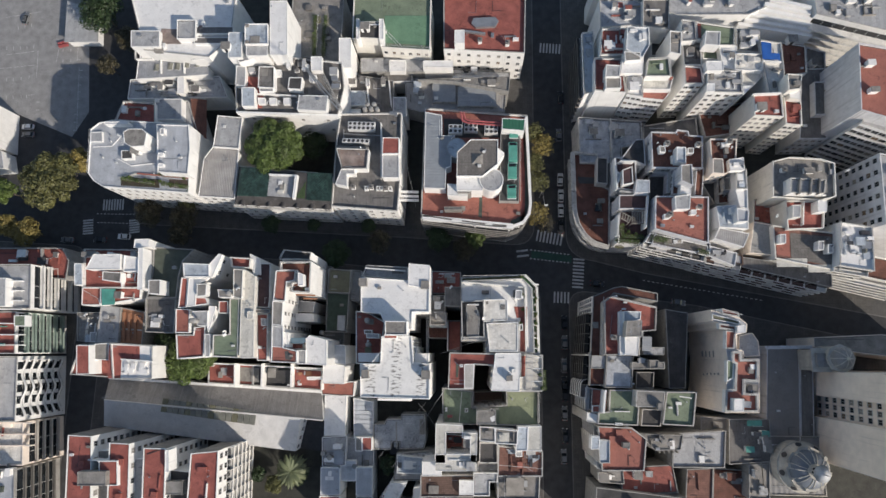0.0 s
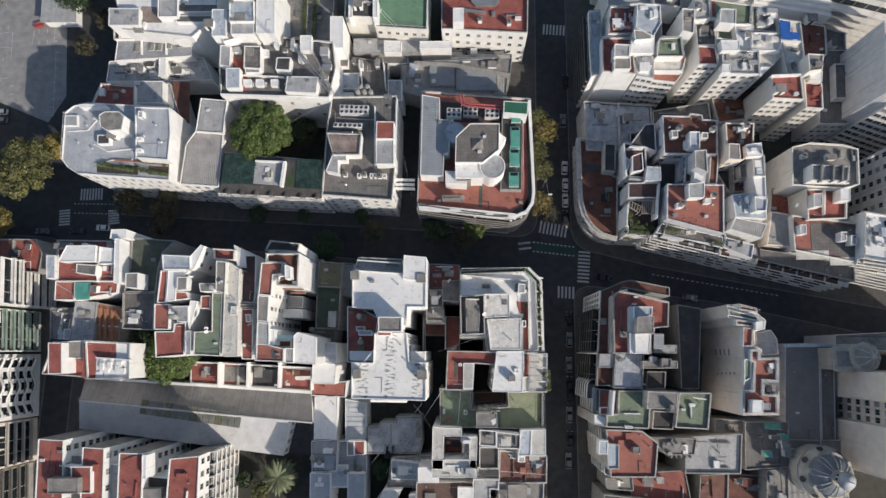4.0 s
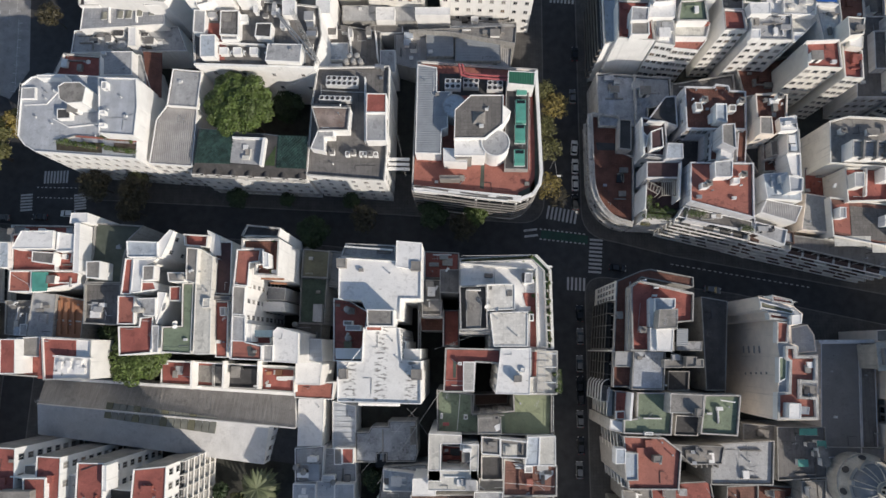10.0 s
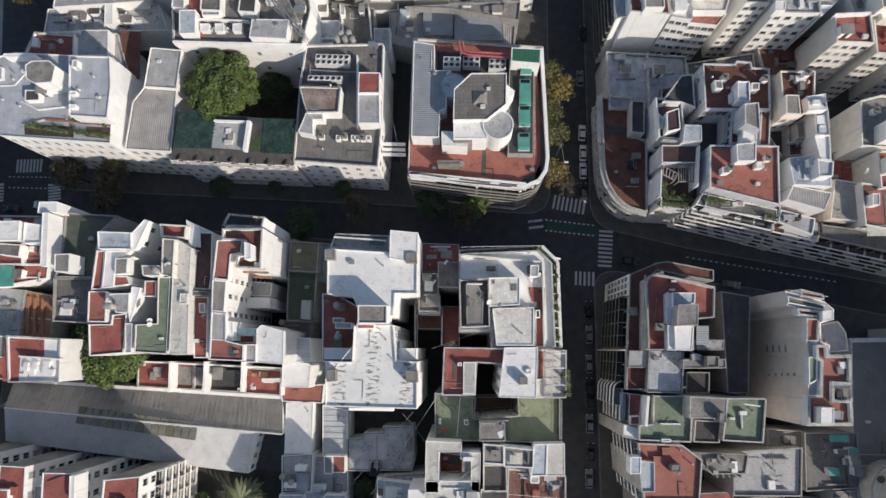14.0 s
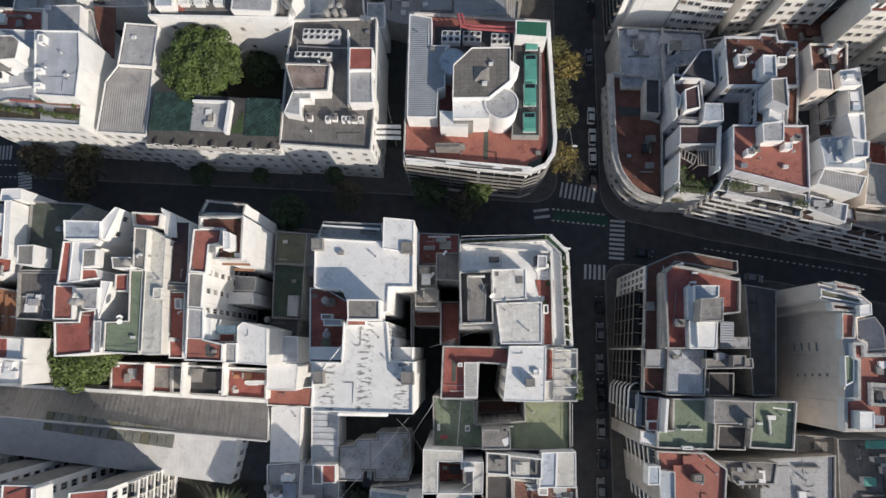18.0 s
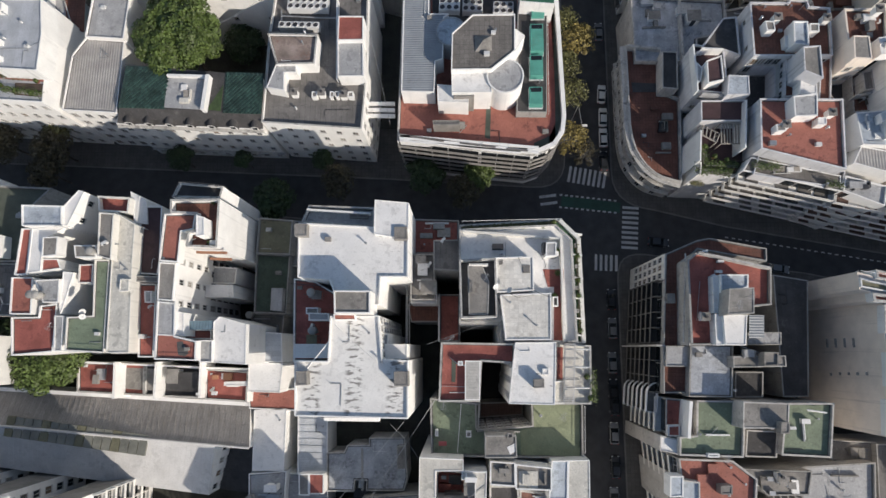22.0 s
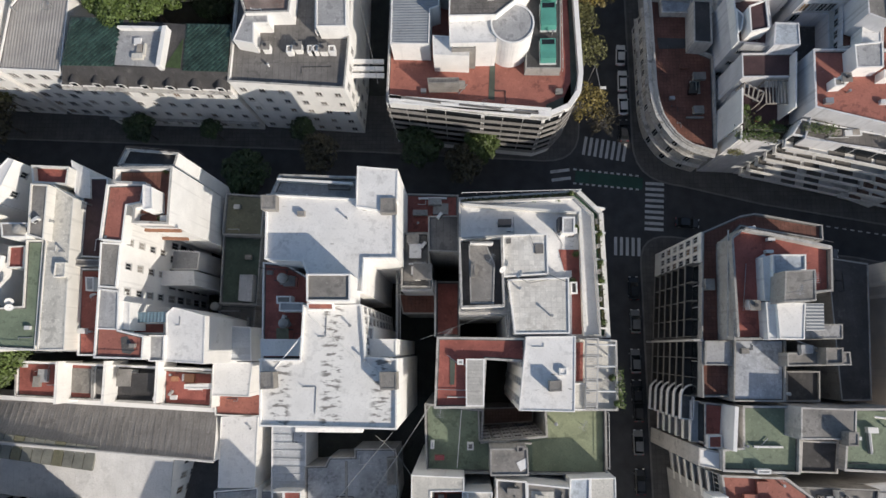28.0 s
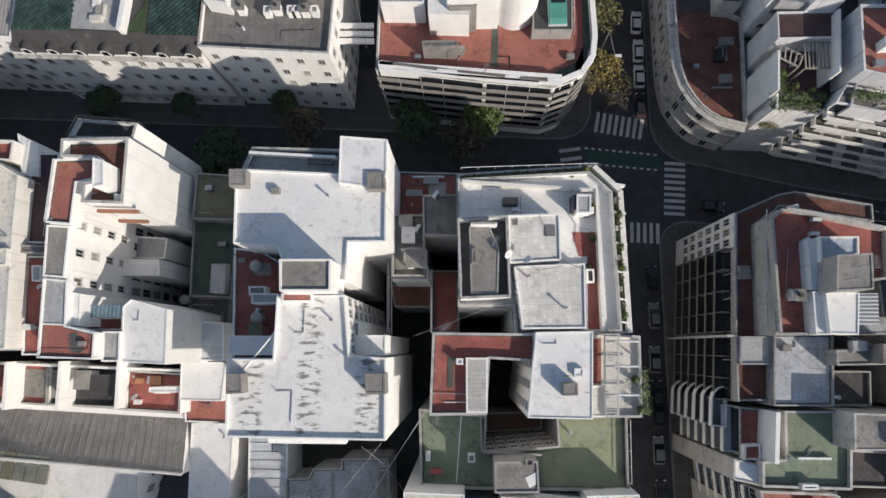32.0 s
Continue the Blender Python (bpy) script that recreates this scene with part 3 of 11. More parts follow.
vol(b, 0, 17, [(-42.7, 70.0), (-18.4, 68.5), (-17.9, 88.1), (-43.0, 88.3)], ROOF_RED, PLASTER, 0.8, win={0: (8, 4, 0.9, 1.2)})
vol(b, 16, 21, [(-39.4, 69.7), (-36.4, 69.7), (-36.4, 73.9), (-39.4, 73.9)], ROOF_WHITE, PLASTER, 0.1)
b = house("green_court_building", "white block with a green sports court on its roof", "building")
vol(b, 0, 17, [(-70.6, 73.6), (-62.2, 73.2), (-61.7, 70.7), (-46.8, 69.6), (-46.8, 88.4), (-70.7, 88.5)], ROOF_GREEN, PLASTER_CREAM, 0.8, win={2: (6, 4, 0.9, 1.2)})
vol(b, 16, 20, [(-68.8, 72.2), (-60.9, 71.8), (-60.8, 77.4), (-69.0, 77.5)], ROOF_DARK, PLASTER_CREAM, 0.3)
b = house("garden_roof_building", "narrow block with a planted roof terrace", "building")
vol(b, 0, 14, [(-90.5, 70.0), (-74.8, 67.6), (-74.4, 90.6), (-90.8, 90.7)], CONCRETE, RENDER_GREY, 0.6)
b = house("long_white_building", "white courtyard block with cluttered flat roofs", "building")
vol(b, 0, 22.5, [(-103.2, 55.4), (-102.3, 47.7), (-72.6, 46.7), (-71.1, 55.4), (-72.2, 63.0), (-92.4, 65.3), (-102.4, 64.8)], ROOF_GREY, PLASTER, 0.7, win={1: (4, 3, 0.8, 1.2)})
vol(b, 21, 24.5, [(-95.7, 54.4), (-91.0, 54.1), (-91.4, 60.8), (-95.9, 60.8)], ROOF_GREY, PLASTER, 0.3)
vol(b, 21, 25, [(-83.8, 47.3), (-75.4, 46.8), (-75.1, 51.5), (-83.5, 51.7)], ROOF_PALE, PLASTER, 0.1)
vol(b, 21, 24.5, [(-87.0, 53.9), (-83.1, 53.6), (-83.0, 57.4), (-86.8, 57.4)], ROOF_DARK, PLASTER, 0.2)
vol(b, 21, 24, [(-102.6, 55.4), (-99.7, 55.0), (-99.9, 61.1), (-102.8, 61.4)], ROOF_PALE, PLASTER, 0.2)
vol(b, 0, 26, [(-101.2, 61.2), (-92.7, 63.7), (-93.2, 72.1), (-103.9, 70.5)], ROOF_PALE, PLASTER, 0.4)
b = house("slate_roofed_building", "white building with a pale slate roof and skylights", "building")
vol(b, 0, 13, [(-139.1, 62.7), (-116.0, 64.1), (-116.8, 69.6), (-139.0, 73.0)], SLATE, PLASTER, 0.2)
vol(b, 0, 10, [(-143.0, 57.6), (-110.8, 58.0), (-114.0, 65.3), (-142.8, 64.2)], ROOF_PALE, PLASTER, 0.3)
b = house("white_modern_building", "bright white block with stepped roofs", "building")
vol(b, 0, 19, [(-133.8, 69.2), (-113.5, 66.8), (-107.4, 73.0), (-106.8, 87.4), (-140.0, 87.7)], ROOF_WHITE, PLASTER, 0.5)
b = house("red_terraced_corner_building", "white corner apartment house with red roof terraces", "building")
vol(b, 0, 22, [(-141.6, -3.7), (-125.3, -3.5), (-126.5, 7.1), (-142.9, 7.3)], ROOF_RED, PLASTER, 0.6)
vol(b, 21.2, 25, [(-139.8, 1.1), (-130.1, 1.2), (-130.4, 5.4), (-138.0, 5.3)], ROOF_WHITE, PLASTER, 0.2)
vol(b, 21.2, 24.5, [(-129.5, 0.6), (-124.9, 0.7), (-125.4, 4.6), (-129.7, 5.2)], ROOF_WHITE, PLASTER, 0.4)
vol(b, 0, 24, [(-127.5, 7.4), (-123.2, 7.6), (-123.5, 9.9), (-127.4, 9.8)], ROOF_WHITE, PLASTER, 0.2)
vol(b, 0, 25, [(-124.6, -4.3), (-123.2, -4.3), (-124.3, 7.2), (-125.6, 7.2)], ROOF_WHITE, PLASTER, 0.1)
vol(b, 0, 20, [(-143.0, -8.4), (-137.7, -8.3), (-138.0, -3.4), (-143.4, -3.5)], ROOF_TERRA, PLASTER, 0.2)
vol(b, 0, 20, [(-137.4, -8.3), (-126.5, -6.3), (-126.5, -3.3), (-138.0, -3.4)], ROOF_RED, PLASTER, 0.3)
vol(b, 19, 24, [(-135.3, -1.7), (-130.2, -2.3), (-130.1, 0.4), (-135.5, 0.7)], ROOF_GREY, PLASTER, 0.1)
b = house("grey_terraced_house", "patched rear house with grey and orange flat roofs", "building")
vol(b, 0, 17, [(-139.7, -18.8), (-133.2, -18.7), (-133.5, -8.6), (-139.4, -8.1)], ROOF_PALE, RENDER_GREY, 0.2)
vol(b, 0, 16, [(-133.8, -18.7), (-126.9, -19.2), (-126.9, -9.9), (-134.1, -8.6)], TILE_ORANGE, RENDER_GREY, 0.2)
vol(b, 0, 15, [(-146.5, -18.2), (-140.4, -18.8), (-140.5, -10.0), (-147.5, -10.1)], CONCRETE, RENDER_GREY, 0.4)
b = house("white_rear_apartment_building", "white rear apartment house with red inner terraces", "building")
vol(b, 0, 17.5, [(-145.6, -27.5), (-133.9, -28.1), (-135.0, -19.0), (-143.7, -19.1)], ROOF_RED, PLASTER, 0.6)
vol(b, 17, 20, [(-139.0, -23.2), (-133.3, -23.4), (-133.9, -18.7), (-139.5, -19.1)], CONCRETE, PLASTER, 0.2)
vol(b, 0, 21.5, [(-130.8, -28.4), (-120.0, -28.1), (-120.7, -19.3), (-132.5, -18.7)], ROOF_WHITE, PLASTER, 0.6)
b = house("courtyard_house", "house around a dark mossy patio", "building")
vol(b, 0, 20.5, [(-123.5, 1.1), (-124.3, -6.1), (-115.9, -6.1), (-115.8, -0.1), (-115.0, 4.3), (-111.9, 7.6), (-123.8, 8.2)], ROOF_MOSS, RENDER_GREY, 0.5)
vol(b, 0, 20, [(-124.0, -15.6), (-115.9, -15.8), (-116.2, -6.3), (-124.9, -6.3)], ROOF_GREY, RENDER_GREY, 0.8)
vol(b, 19, 25, [(-121.4, -5.4), (-118.2, -5.6), (-118.5, -1.6), (-121.8, -1.7)], CONCRETE, PLASTER, 0.15)
b = house("white_stepped_apartment_building", "white apartment house with stepped red terraces and light wells", "building")
vol(b, 0, 28, [(-110.6, -1.1), (-103.7, -1.1), (-104.1, 2.4), (-111.2, 2.6)], ROOF_BLUE, PLASTER, 0.3)
vol(b, 0, 26, [(-112.4, -9.2), (-110.2, -9.1), (-110.4, -1.1), (-112.2, -1.1)], ROOF_RED, PLASTER, 0.4)
vol(b, 0, 26.4, [(-109.9, -8.9), (-107.6, -8.6), (-107.8, -2.8), (-106.2, -2.4), (-104.4, -1.1), (-110.0, -1.2)], ROOF_WHITE, PLASTER, 0.2)
vol(b, 0, 27.4, [(-104.0, -1.0), (-103.1, -0.9), (-100.9, 5.0), (-101.9, 5.3), (-104.2, 2.5)], ROOF_WHITE, PLASTER, 0.1, win={1: (2, 5, 0.8, 1.2)})
vol(b, 25, 27.4, [(-106.9, -6.3), (-104.4, -6.0), (-104.5, -2.8), (-107.2, -2.9)], CONCRETE, PLASTER, 0.1)
vol(b, 0, 26, [(-107.8, -8.6), (-104.3, -8.1), (-105.1, -6.4), (-107.9, -6.4)], ROOF_RED, PLASTER, 0.2)
vol(b, 0, 25.4, [(-112.8, -15.8), (-109.0, -15.8), (-109.5, -9.5), (-113.3, -9.5)], ROOF_TERRA, PLASTER, 0.3)
vol(b, 0, 26.4, [(-106.5, -13.9), (-103.8, -13.9), (-104.1, -9.9), (-108.4, -10.1)], ROOF_PALE, PLASTER, 0.15)
vol(b, 0, 24.8, [(-112.0, -22.7), (-104.9, -22.0), (-105.1, -13.9), (-108.1, -14.3), (-108.2, -16.2), (-112.9, -16.3)], ROOF_RED, PLASTER, 0.4)
vol(b, 0, 25.6, [(-104.2, -14.3), (-103.8, -15.7), (-103.3, -13.8), (-102.3, -8.7), (-104.2, -8.5)], ROOF_WHITE, PLASTER, 0.15)
vol(b, 0, 25.6, [(-104.2, -21.9), (-102.8, -21.9), (-103.2, -16.0), (-104.8, -16.0)], ROOF_PALE, PLASTER, 0.15)
vol(b, 0, 9, [(-116.9, -13.5), (-108.0, -16.1), (-108.1, -0.3), (-118.3, -0.4)], ROOF_MOSS, PLASTER, 0.2)
b = house("cream_roofed_apartment_building", "narrow apartment house with a long cream roof and green terrace", "building")
vol(b, 0, 27, [(-95.1, -6.6), (-94.4, -22.1), (-90.6, -22.0), (-91.5, -7.5), (-91.7, -0.6), (-95.3, 1.5)], ROOF_CREAM, PLASTER_CREAM, 0.2, win={1: (4, 7, 0.8, 1.2)})
vol(b, 0, 28.6, [(-96.6, -6.3), (-94.2, -7.0), (-94.5, 0.9), (-97.1, 1.1)], CONCRETE, PLASTER_CREAM, 0.25)
vol(b, 0, 26.4, [(-97.7, -16.0), (-102.1, -16.3), (-101.8, -21.8), (-95.1, -22.1), (-95.8, -6.6), (-98.4, -6.6)], ROOF_GREEN, PLASTER_CREAM, 0.3)
vol(b, 0, 26, [(-98.8, 2.0), (-93.7, 1.6), (-93.6, 4.3), (-99.3, 4.6)], ROOF_RED, PLASTER_CREAM, 0.9, win={0: (2, 1, 0.9, 1.4)})
vol(b, 0, 24.5, [(-93.3, 0.2), (-91.0, -0.0), (-91.5, 4.2), (-94.6, 5.9)], ROOF_WHITE, PLASTER, 0.3)
vol(b, 0, 25.4, [(-101.5, -10.5), (-99.0, -10.5), (-99.2, -7.2), (-101.7, -7.3)], ROOF_RED, PLASTER_CREAM, 0.3)
vol(b, 0, 28, [(-100.7, -6.5), (-97.2, -6.5), (-97.3, -4.4), (-101.2, -4.4)], CONCRETE, PLASTER, 0.12)
vol(b, 26, 27.6, [(-92.9, -12.1), (-91.3, -12.0), (-91.4, -10.0), (-92.9, -10.0)], ROOF_CREAM, PLASTER_CREAM, 0.12)
railing(b, [(-101.8, -21.8), (-95.0, -22.1)], 26.3, 0.9, WHITE_METAL)
b = house("red_patio_house", "lower house with red patios between two towers, the north floor darkened for shadow", "building")
# North patio floor in maroon: its shadow is put into the colour.
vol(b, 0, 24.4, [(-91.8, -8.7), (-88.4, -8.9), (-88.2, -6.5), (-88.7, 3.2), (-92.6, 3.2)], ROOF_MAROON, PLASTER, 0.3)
vol(b, 0, 24.2, [(-90.6, -22.8), (-87.9, -22.8), (-88.6, -10.4), (-91.8, -10.4)], ROOF_RED, PLASTER, 0.3)
vol(b, 23, 25.6, [(-92.0, -10.2), (-87.6, -10.3), (-87.6, -9.3), (-92.2, -9.2)], ROOF_GREY, RENDER_GREY, 0.15)
vol(b, 23.5, 24.9, [(-89.9, -13.7), (-88.7, -13.7), (-88.9, -11.7), (-90.2, -11.7)], ROOF_PALE, PLASTER, 0.1)
b = house("stepped_white_tower", "white apartment tower with red terraces and a blank side wall", "building")
vol(b, 0, 27.6, [(-77.1, 3.8), (-76.7, 5.8), (-84.3, 6.5), (-85.4, 4.0)], ROOF_DARK, PLASTER, 0.7)
vol(b, 0, 30.4, [(-84.0, 0.6), (-79.7, 0.4), (-79.5, -2.4), (-80.8, -2.7), (-80.8, -5.0), (-75.8, -5.2), (-75.9, 2.9), (-84.1, 2.8)], ROOF_TERRA_DARK, PLASTER, 1.3, thick=0.25)
vol(b, 28.5, 32.4, [(-78.4, -3.7), (-77.1, -3.5), (-77.4, -0.6), (-78.7, -0.2)], ROOF_WHITE, PLASTER, 0.12)
vol(b, 0, 28.2, [(-86.0, -8.7), (-85.7, -19.2), (-82.7, -19.3), (-83.2, -8.7), (-83.1, -2.1), (-85.7, -2.4)], ROOF_PALE, PLASTER, 0.1)
windows(b, (-82.7, -19.3), (-83.2, -8.7), 16.0, 28.0, 3, 4, 0.8, 1.3)
windows(b, (-83.2, -8.7), (-83.1, -2.1), 16.0, 28.0, 2, 4, 0.8, 1.3)
windows(b, (-82.7, -19.3), (-83.2, -8.7), 1.0, 15.4, 5, 5, 1.0, 1.9)
windows(b, (-83.2, -8.7), (-83.1, -2.1), 1.0, 15.4, 3, 5, 1.0, 1.9)
vol(b, 27.6, 29.6, [(-85.6, -7.2), (-82.4, -7.5), (-82.3, -2.4), (-80.3, -2.0), (-80.1, 0.7), (-85.4, 0.6)], ROOF_TERRA, PLASTER, 0.4)
vol(b, 27.6, 28.6, [(-85.8, -13.5), (-83.2, -13.7), (-83.2, -7.5), (-86.1, -7.3)], CONCRETE, PLASTER, 0.15)
vol(b, 26.6, 28.4, [(-85.5, -23.0), (-78.8, -23.2), (-78.9, -20.1), (-82.5, -19.3), (-82.9, -14.0), (-85.9, -13.7)], ROOF_TERRA, PLASTER, 0.35)
vol(b, 0, 26.8, [(-86.4, -23.1), (-79.6, -23.2), (-79.6, -20.3), (-86.6, -19.3)], ROOF_TERRA, PLASTER, 0.1)
vol(b, 0, 17.4, [(-83.5, -12.1), (-77.7, -12.1), (-78.0, -9.8), (-83.5, -9.8)], ROOF_WHITE, PLASTER, 0.3)
vol(b, 0, 14.5, [(-84.4, -9.2), (-78.8, -9.3), (-78.6, -6.3), (-84.8, -5.9)], ROOF_PALE, PLASTER, 0.3, win={})
vol(b, 0, 23.5, [(-83.3, -19.7), (-78.6, -19.7), (-78.7, -18.1), (-83.5, -18.1)], ROOF_RED, PLASTER, 0.2)
vol(b, 0, 26.2, [(-79.2, -23.5), (-77.0, -23.5), (-77.2, -19.9), (-79.5, -19.9)], ROOF_PALE, PLASTER, 0.3)
vol(b, 0, 25.6, [(-77.1, -23.5), (-71.7, -23.8), (-72.0, -17.2), (-76.6, -16.0), (-77.6, -16.9)], ROOF_WHITE, PLASTER, 0.25)
vol(b, 0, 27.4, [(-83.0, -19.1), (-81.5, -19.3), (-81.8, -15.5), (-83.4, -15.2)], ROOF_WHITE, PLASTER, 0.3, win={1: (1, 2, 0.7, 1.1)})
canopy(b, [(-82.5, -18.2), (-76.9, -18.1), (-76.8, -16.6), (-82.6, -16.8)], 25.4, BLUE_SHEET)
patch(b, [(-81.8, -22.3), (-80.7, -22.5), (-80.1, -22.0), (-81.3, -20.1), (-82.2, -20.3)], 28.1, FLASHING)
for awning_poly, awning_z in (([(-79.8, -5.9), (-74.8, -6.0), (-74.8, -5.6), (-79.8, -5.5)], 29.0), ([(-78.5, -6.6), (-74.9, -6.7), (-74.9, -6.3), (-78.6, -6.2)], 26.6)):
    part("awning", mesh_of("awning", *prism(awning_poly, awning_z - 0.5, awning_z), [TILE_ORANGE]), b)
railing(b, [(-84.6, 3.8), (-83.5, 6.3), (-76.0, 5.6), (-75.2, 4.8)], 27.5, 1.6, DARK_METAL)
railing(b, [(-85.1, -23.0), (-78.5, -23.1), (-78.6, -20.3)], 28.1, 0.9, WHITE_METAL)
railing(b, [(-85.1, 0.5), (-85.3, -7.2)], 29.2, 0.9, WHITE_METAL)
vol(b, 0, 16.2, [(-74.4, -23.6), (-68.5, -23.6), (-68.9, -18.4), (-74.4, -18.1)], SHEET_WHITE, PLASTER, 0.2)
vol(b, 0, 14, [(-75.3, -29.0), (-69.4, -29.1), (-69.1, -23.8), (-75.5, -23.8)], ROOF_WHITE, PLASTER, 0.2)
b = house("low_patio_row", "row of low patio houses with red floors and white party walls", "building")
vol(b, 0, 11, [(-109.1, -29.6), (-96.1, -30.1), (-96.6, -24.2), (-109.7, -24.1)], ROOF_RED, PLASTER, 0.5)
patch(b, [(-100.8, -25.0), (-94.8, -25.2), (-94.5, -29.2), (-100.5, -28.9)], 10.58, CONCRETE)
vol(b, 0, 11, [(-96.1, -30.1), (-84.5, -30.5), (-84.9, -25.0), (-96.6, -24.2)], ROOF_DARK, PLASTER, 0.6)
vol(b, 0, 12, [(-84.1, -30.6), (-76.1, -31.0), (-76.2, -25.5), (-84.5, -25.0)], ROOF_RED, PLASTER, 0.6)
vol(b, 0, 9, [(-76.7, -32.5), (-67.4, -32.8), (-67.2, -28.6), (-77.2, -29.0)], ROOF_TERRA, PLASTER, 0.3)
b = house("low_green_roofed_house", "low house with olive and dark green roofs between two towers", "building")
vol(b, 0, 15, [(-75.0, -3.6), (-68.6, -3.8), (-68.4, 2.8), (-74.9, 3.3)], ROOF_OLIVE, RENDER_GREY, 0.4)
vol(b, 0, 13.5, [(-75.3, -14.6), (-69.2, -14.8), (-69.0, -3.7), (-75.5, -3.4)], ROOF_DULL, RENDER_GREY, 0.4)
vol(b, 0, 12, [(-69.3, -5.5), (-66.3, -5.8), (-66.0, 3.1), (-69.2, 3.4)], RENDER_GREY, RENDER_GREY, 0.5)
vol(b, 0, 10, [(-77.1, -21.2), (-70.8, -21.1), (-70.6, -14.7), (-76.8, -14.5)], CONCRETE, RENDER_GREY, 0.5)
b = house("white_twin_roofed_tower", "tall white apartment tower with two bright stained roofs", "building")
vol(b, 0, 30.5, [(-62.4, -10.0), (-57.4, -10.3), (-55.6, -14.3), (-49.2, -14.3), (-49.1, -9.9), (-44.8, -9.9), (-44.9, 2.2), (-50.4, 2.6), (-50.2, -1.8), (-62.7, -1.1)], ROOF_WHITE, PLASTER, 0.4)
vol(b, 29, 31.3, [(-50.3, -3.1), (-47.2, -3.6), (-44.8, -2.4), (-44.8, 2.0), (-50.3, 2.5)], ROOF_WHITE, PLASTER, 0.25)
vol(b, 0, 31.5, [(-61.5, -31.2), (-44.3, -31.4), (-44.4, -22.8), (-48.4, -22.6), (-49.1, -16.0), (-56.7, -16.1), (-56.8, -23.0), (-61.9, -23.0)], ROOF_SPOTTED, PLASTER, 0.45, win={3: (5, 9, 0.8, 1.4), 2: (1, 9, 0.7, 1.1)})
vol(b, 28, 35, [(-55.3, -15.9), (-49.9, -15.9), (-50.0, -12.5), (-55.5, -12.5)], CONCRETE, PLASTER, 0.3)
vol(b, 0, 24, [(-64.3, -23.2), (-57.8, -23.1), (-57.4, -15.7), (-57.0, -12.3), (-61.6, -9.7), (-64.9, -9.4)], ROOF_RED, PLASTER, 0.4)
vol(b, 0, 28, [(-62.9, -0.4), (-50.8, -1.2), (-50.9, 2.0), (-61.8, 2.4)], ROOF_PALE, PLASTER, 0.8)
b = house("red_courtyard_house", "low house with dark red terraces in a deep courtyard", "building")
vol(b, 0, 17, [(-45.4, -3.9), (-37.0, -3.9), (-36.9, 2.3), (-45.5, 2.6)], ROOF_RED, RENDER_GREY, 0.4)
vol(b, 0, 24, [(-41.1, -7.8), (-36.8, -8.0), (-36.8, -2.6), (-41.2, -2.7)], ROOF_GREY, RENDER_GREY, 0.3)
vol(b, 0, 22, [(-45.1, -12.8), (-40.9, -12.8), (-41.2, -4.8), (-45.3, -4.8)], CONCRETE, RENDER_GREY, 0.5)
vol(b, 0, 15, [(-40.5, -19.7), (-36.7, -19.7), (-36.7, -11.1), (-40.5, -11.1)], ROOF_RED, RENDER_GREY, 0.4)
vol(b, 0, 13, [(-45.8, -16.1), (-40.6, -16.1), (-40.6, -12.9), (-46.5, -12.9)], ROOF_TERRA_DARK, RENDER_GREY, 0.1)
b = house("cut_corner_building", "white corner block with cut corner and a planted green balcony", "building")
vol(b, 0, 25, [(-36.7, -17.1), (-30.3, -17.0), (-30.2, -20.5), (-16.5, -19.9), (-16.9, -2.2), (-19.6, 0.7), (-36.7, -0.3)], GREEN_STRIP, PLASTER, 0.7)
vol(b, 24, 26.2, [(-36.7, -16.9), (-30.1, -16.8), (-30.0, -20.3), (-17.7, -19.7), (-18.1, -3.0), (-20.7, -0.5), (-36.7, -1.3)], ROOF_WHITE, PLASTER, 0.8)
vol(b, 25, 29.2, [(-36.4, -16.2), (-30.7, -16.0), (-30.9, -6.6), (-36.7, -6.9)], ROOF_GREY, PLASTER, 2.0)
vol(b, 25, 28.5, [(-30.7, -12.1), (-24.8, -11.7), (-24.8, -6.2), (-30.9, -6.4)], ROOF_BEIGE, PLASTER, 0.2)
vol(b, 25, 28.5, [(-29.4, -19.6), (-22.2, -19.5), (-22.1, -12.1), (-30.2, -12.4)], ROOF_BEIGE, PLASTER, 0.2, win={3: (4, 1, 0.8, 1.4)})
b = house("u_shaped_red_roofed_building", "white block with a red roof wrapping a light well", "building")
vol(b, 0, 27.5, [(-39.9, -29.2), (-33.5, -29.1), (-33.1, -22.9), (-27.9, -23.2), (-27.9, -20.1), (-39.6, -20.0)], ROOF_RED, PLASTER, 0.7)
vol(b, 0, 28.5, [(-29.0, -29.3), (-21.9, -29.4), (-21.5, -19.8), (-27.9, -19.9)], ROOF_WHITE, PLASTER, 0.3, win={3: (4, 8, 0.8, 1.5)})
vol(b, 0, 26, [(-21.6, -29.5), (-15.8, -29.4), (-15.6, -20.3), (-21.2, -19.9)], ROOF_CREAM, PLASTER, 0.5)
b = house("green_roofed_apartment_building", "apartment house with a green painted roof round a light well", "building")
# The windows on edge 4 are added to darken the shaded well wall.
vol(b, 0, 21, [(-41.3, -38.5), (-16.4, -38.5), (-16.2, -29.7), (-24.7, -29.8), (-24.6, -33.4), (-33.5, -34.3), (-33.3, -30.0), (-41.6, -29.2)], ROOF_GREEN, RENDER_GREY, 0.7, win={4: (6, 6, 1.0, 1.9)})
vol(b, 20, 26.0, [(-32.6, -37.8), (-27.6, -37.7), (-27.7, -34.3), (-32.6, -34.4)], CONCRETE, RENDER_GREY, 0.2)
b = house("courtyard_apartment_building", "pale apartment house with a square red courtyard", "building")
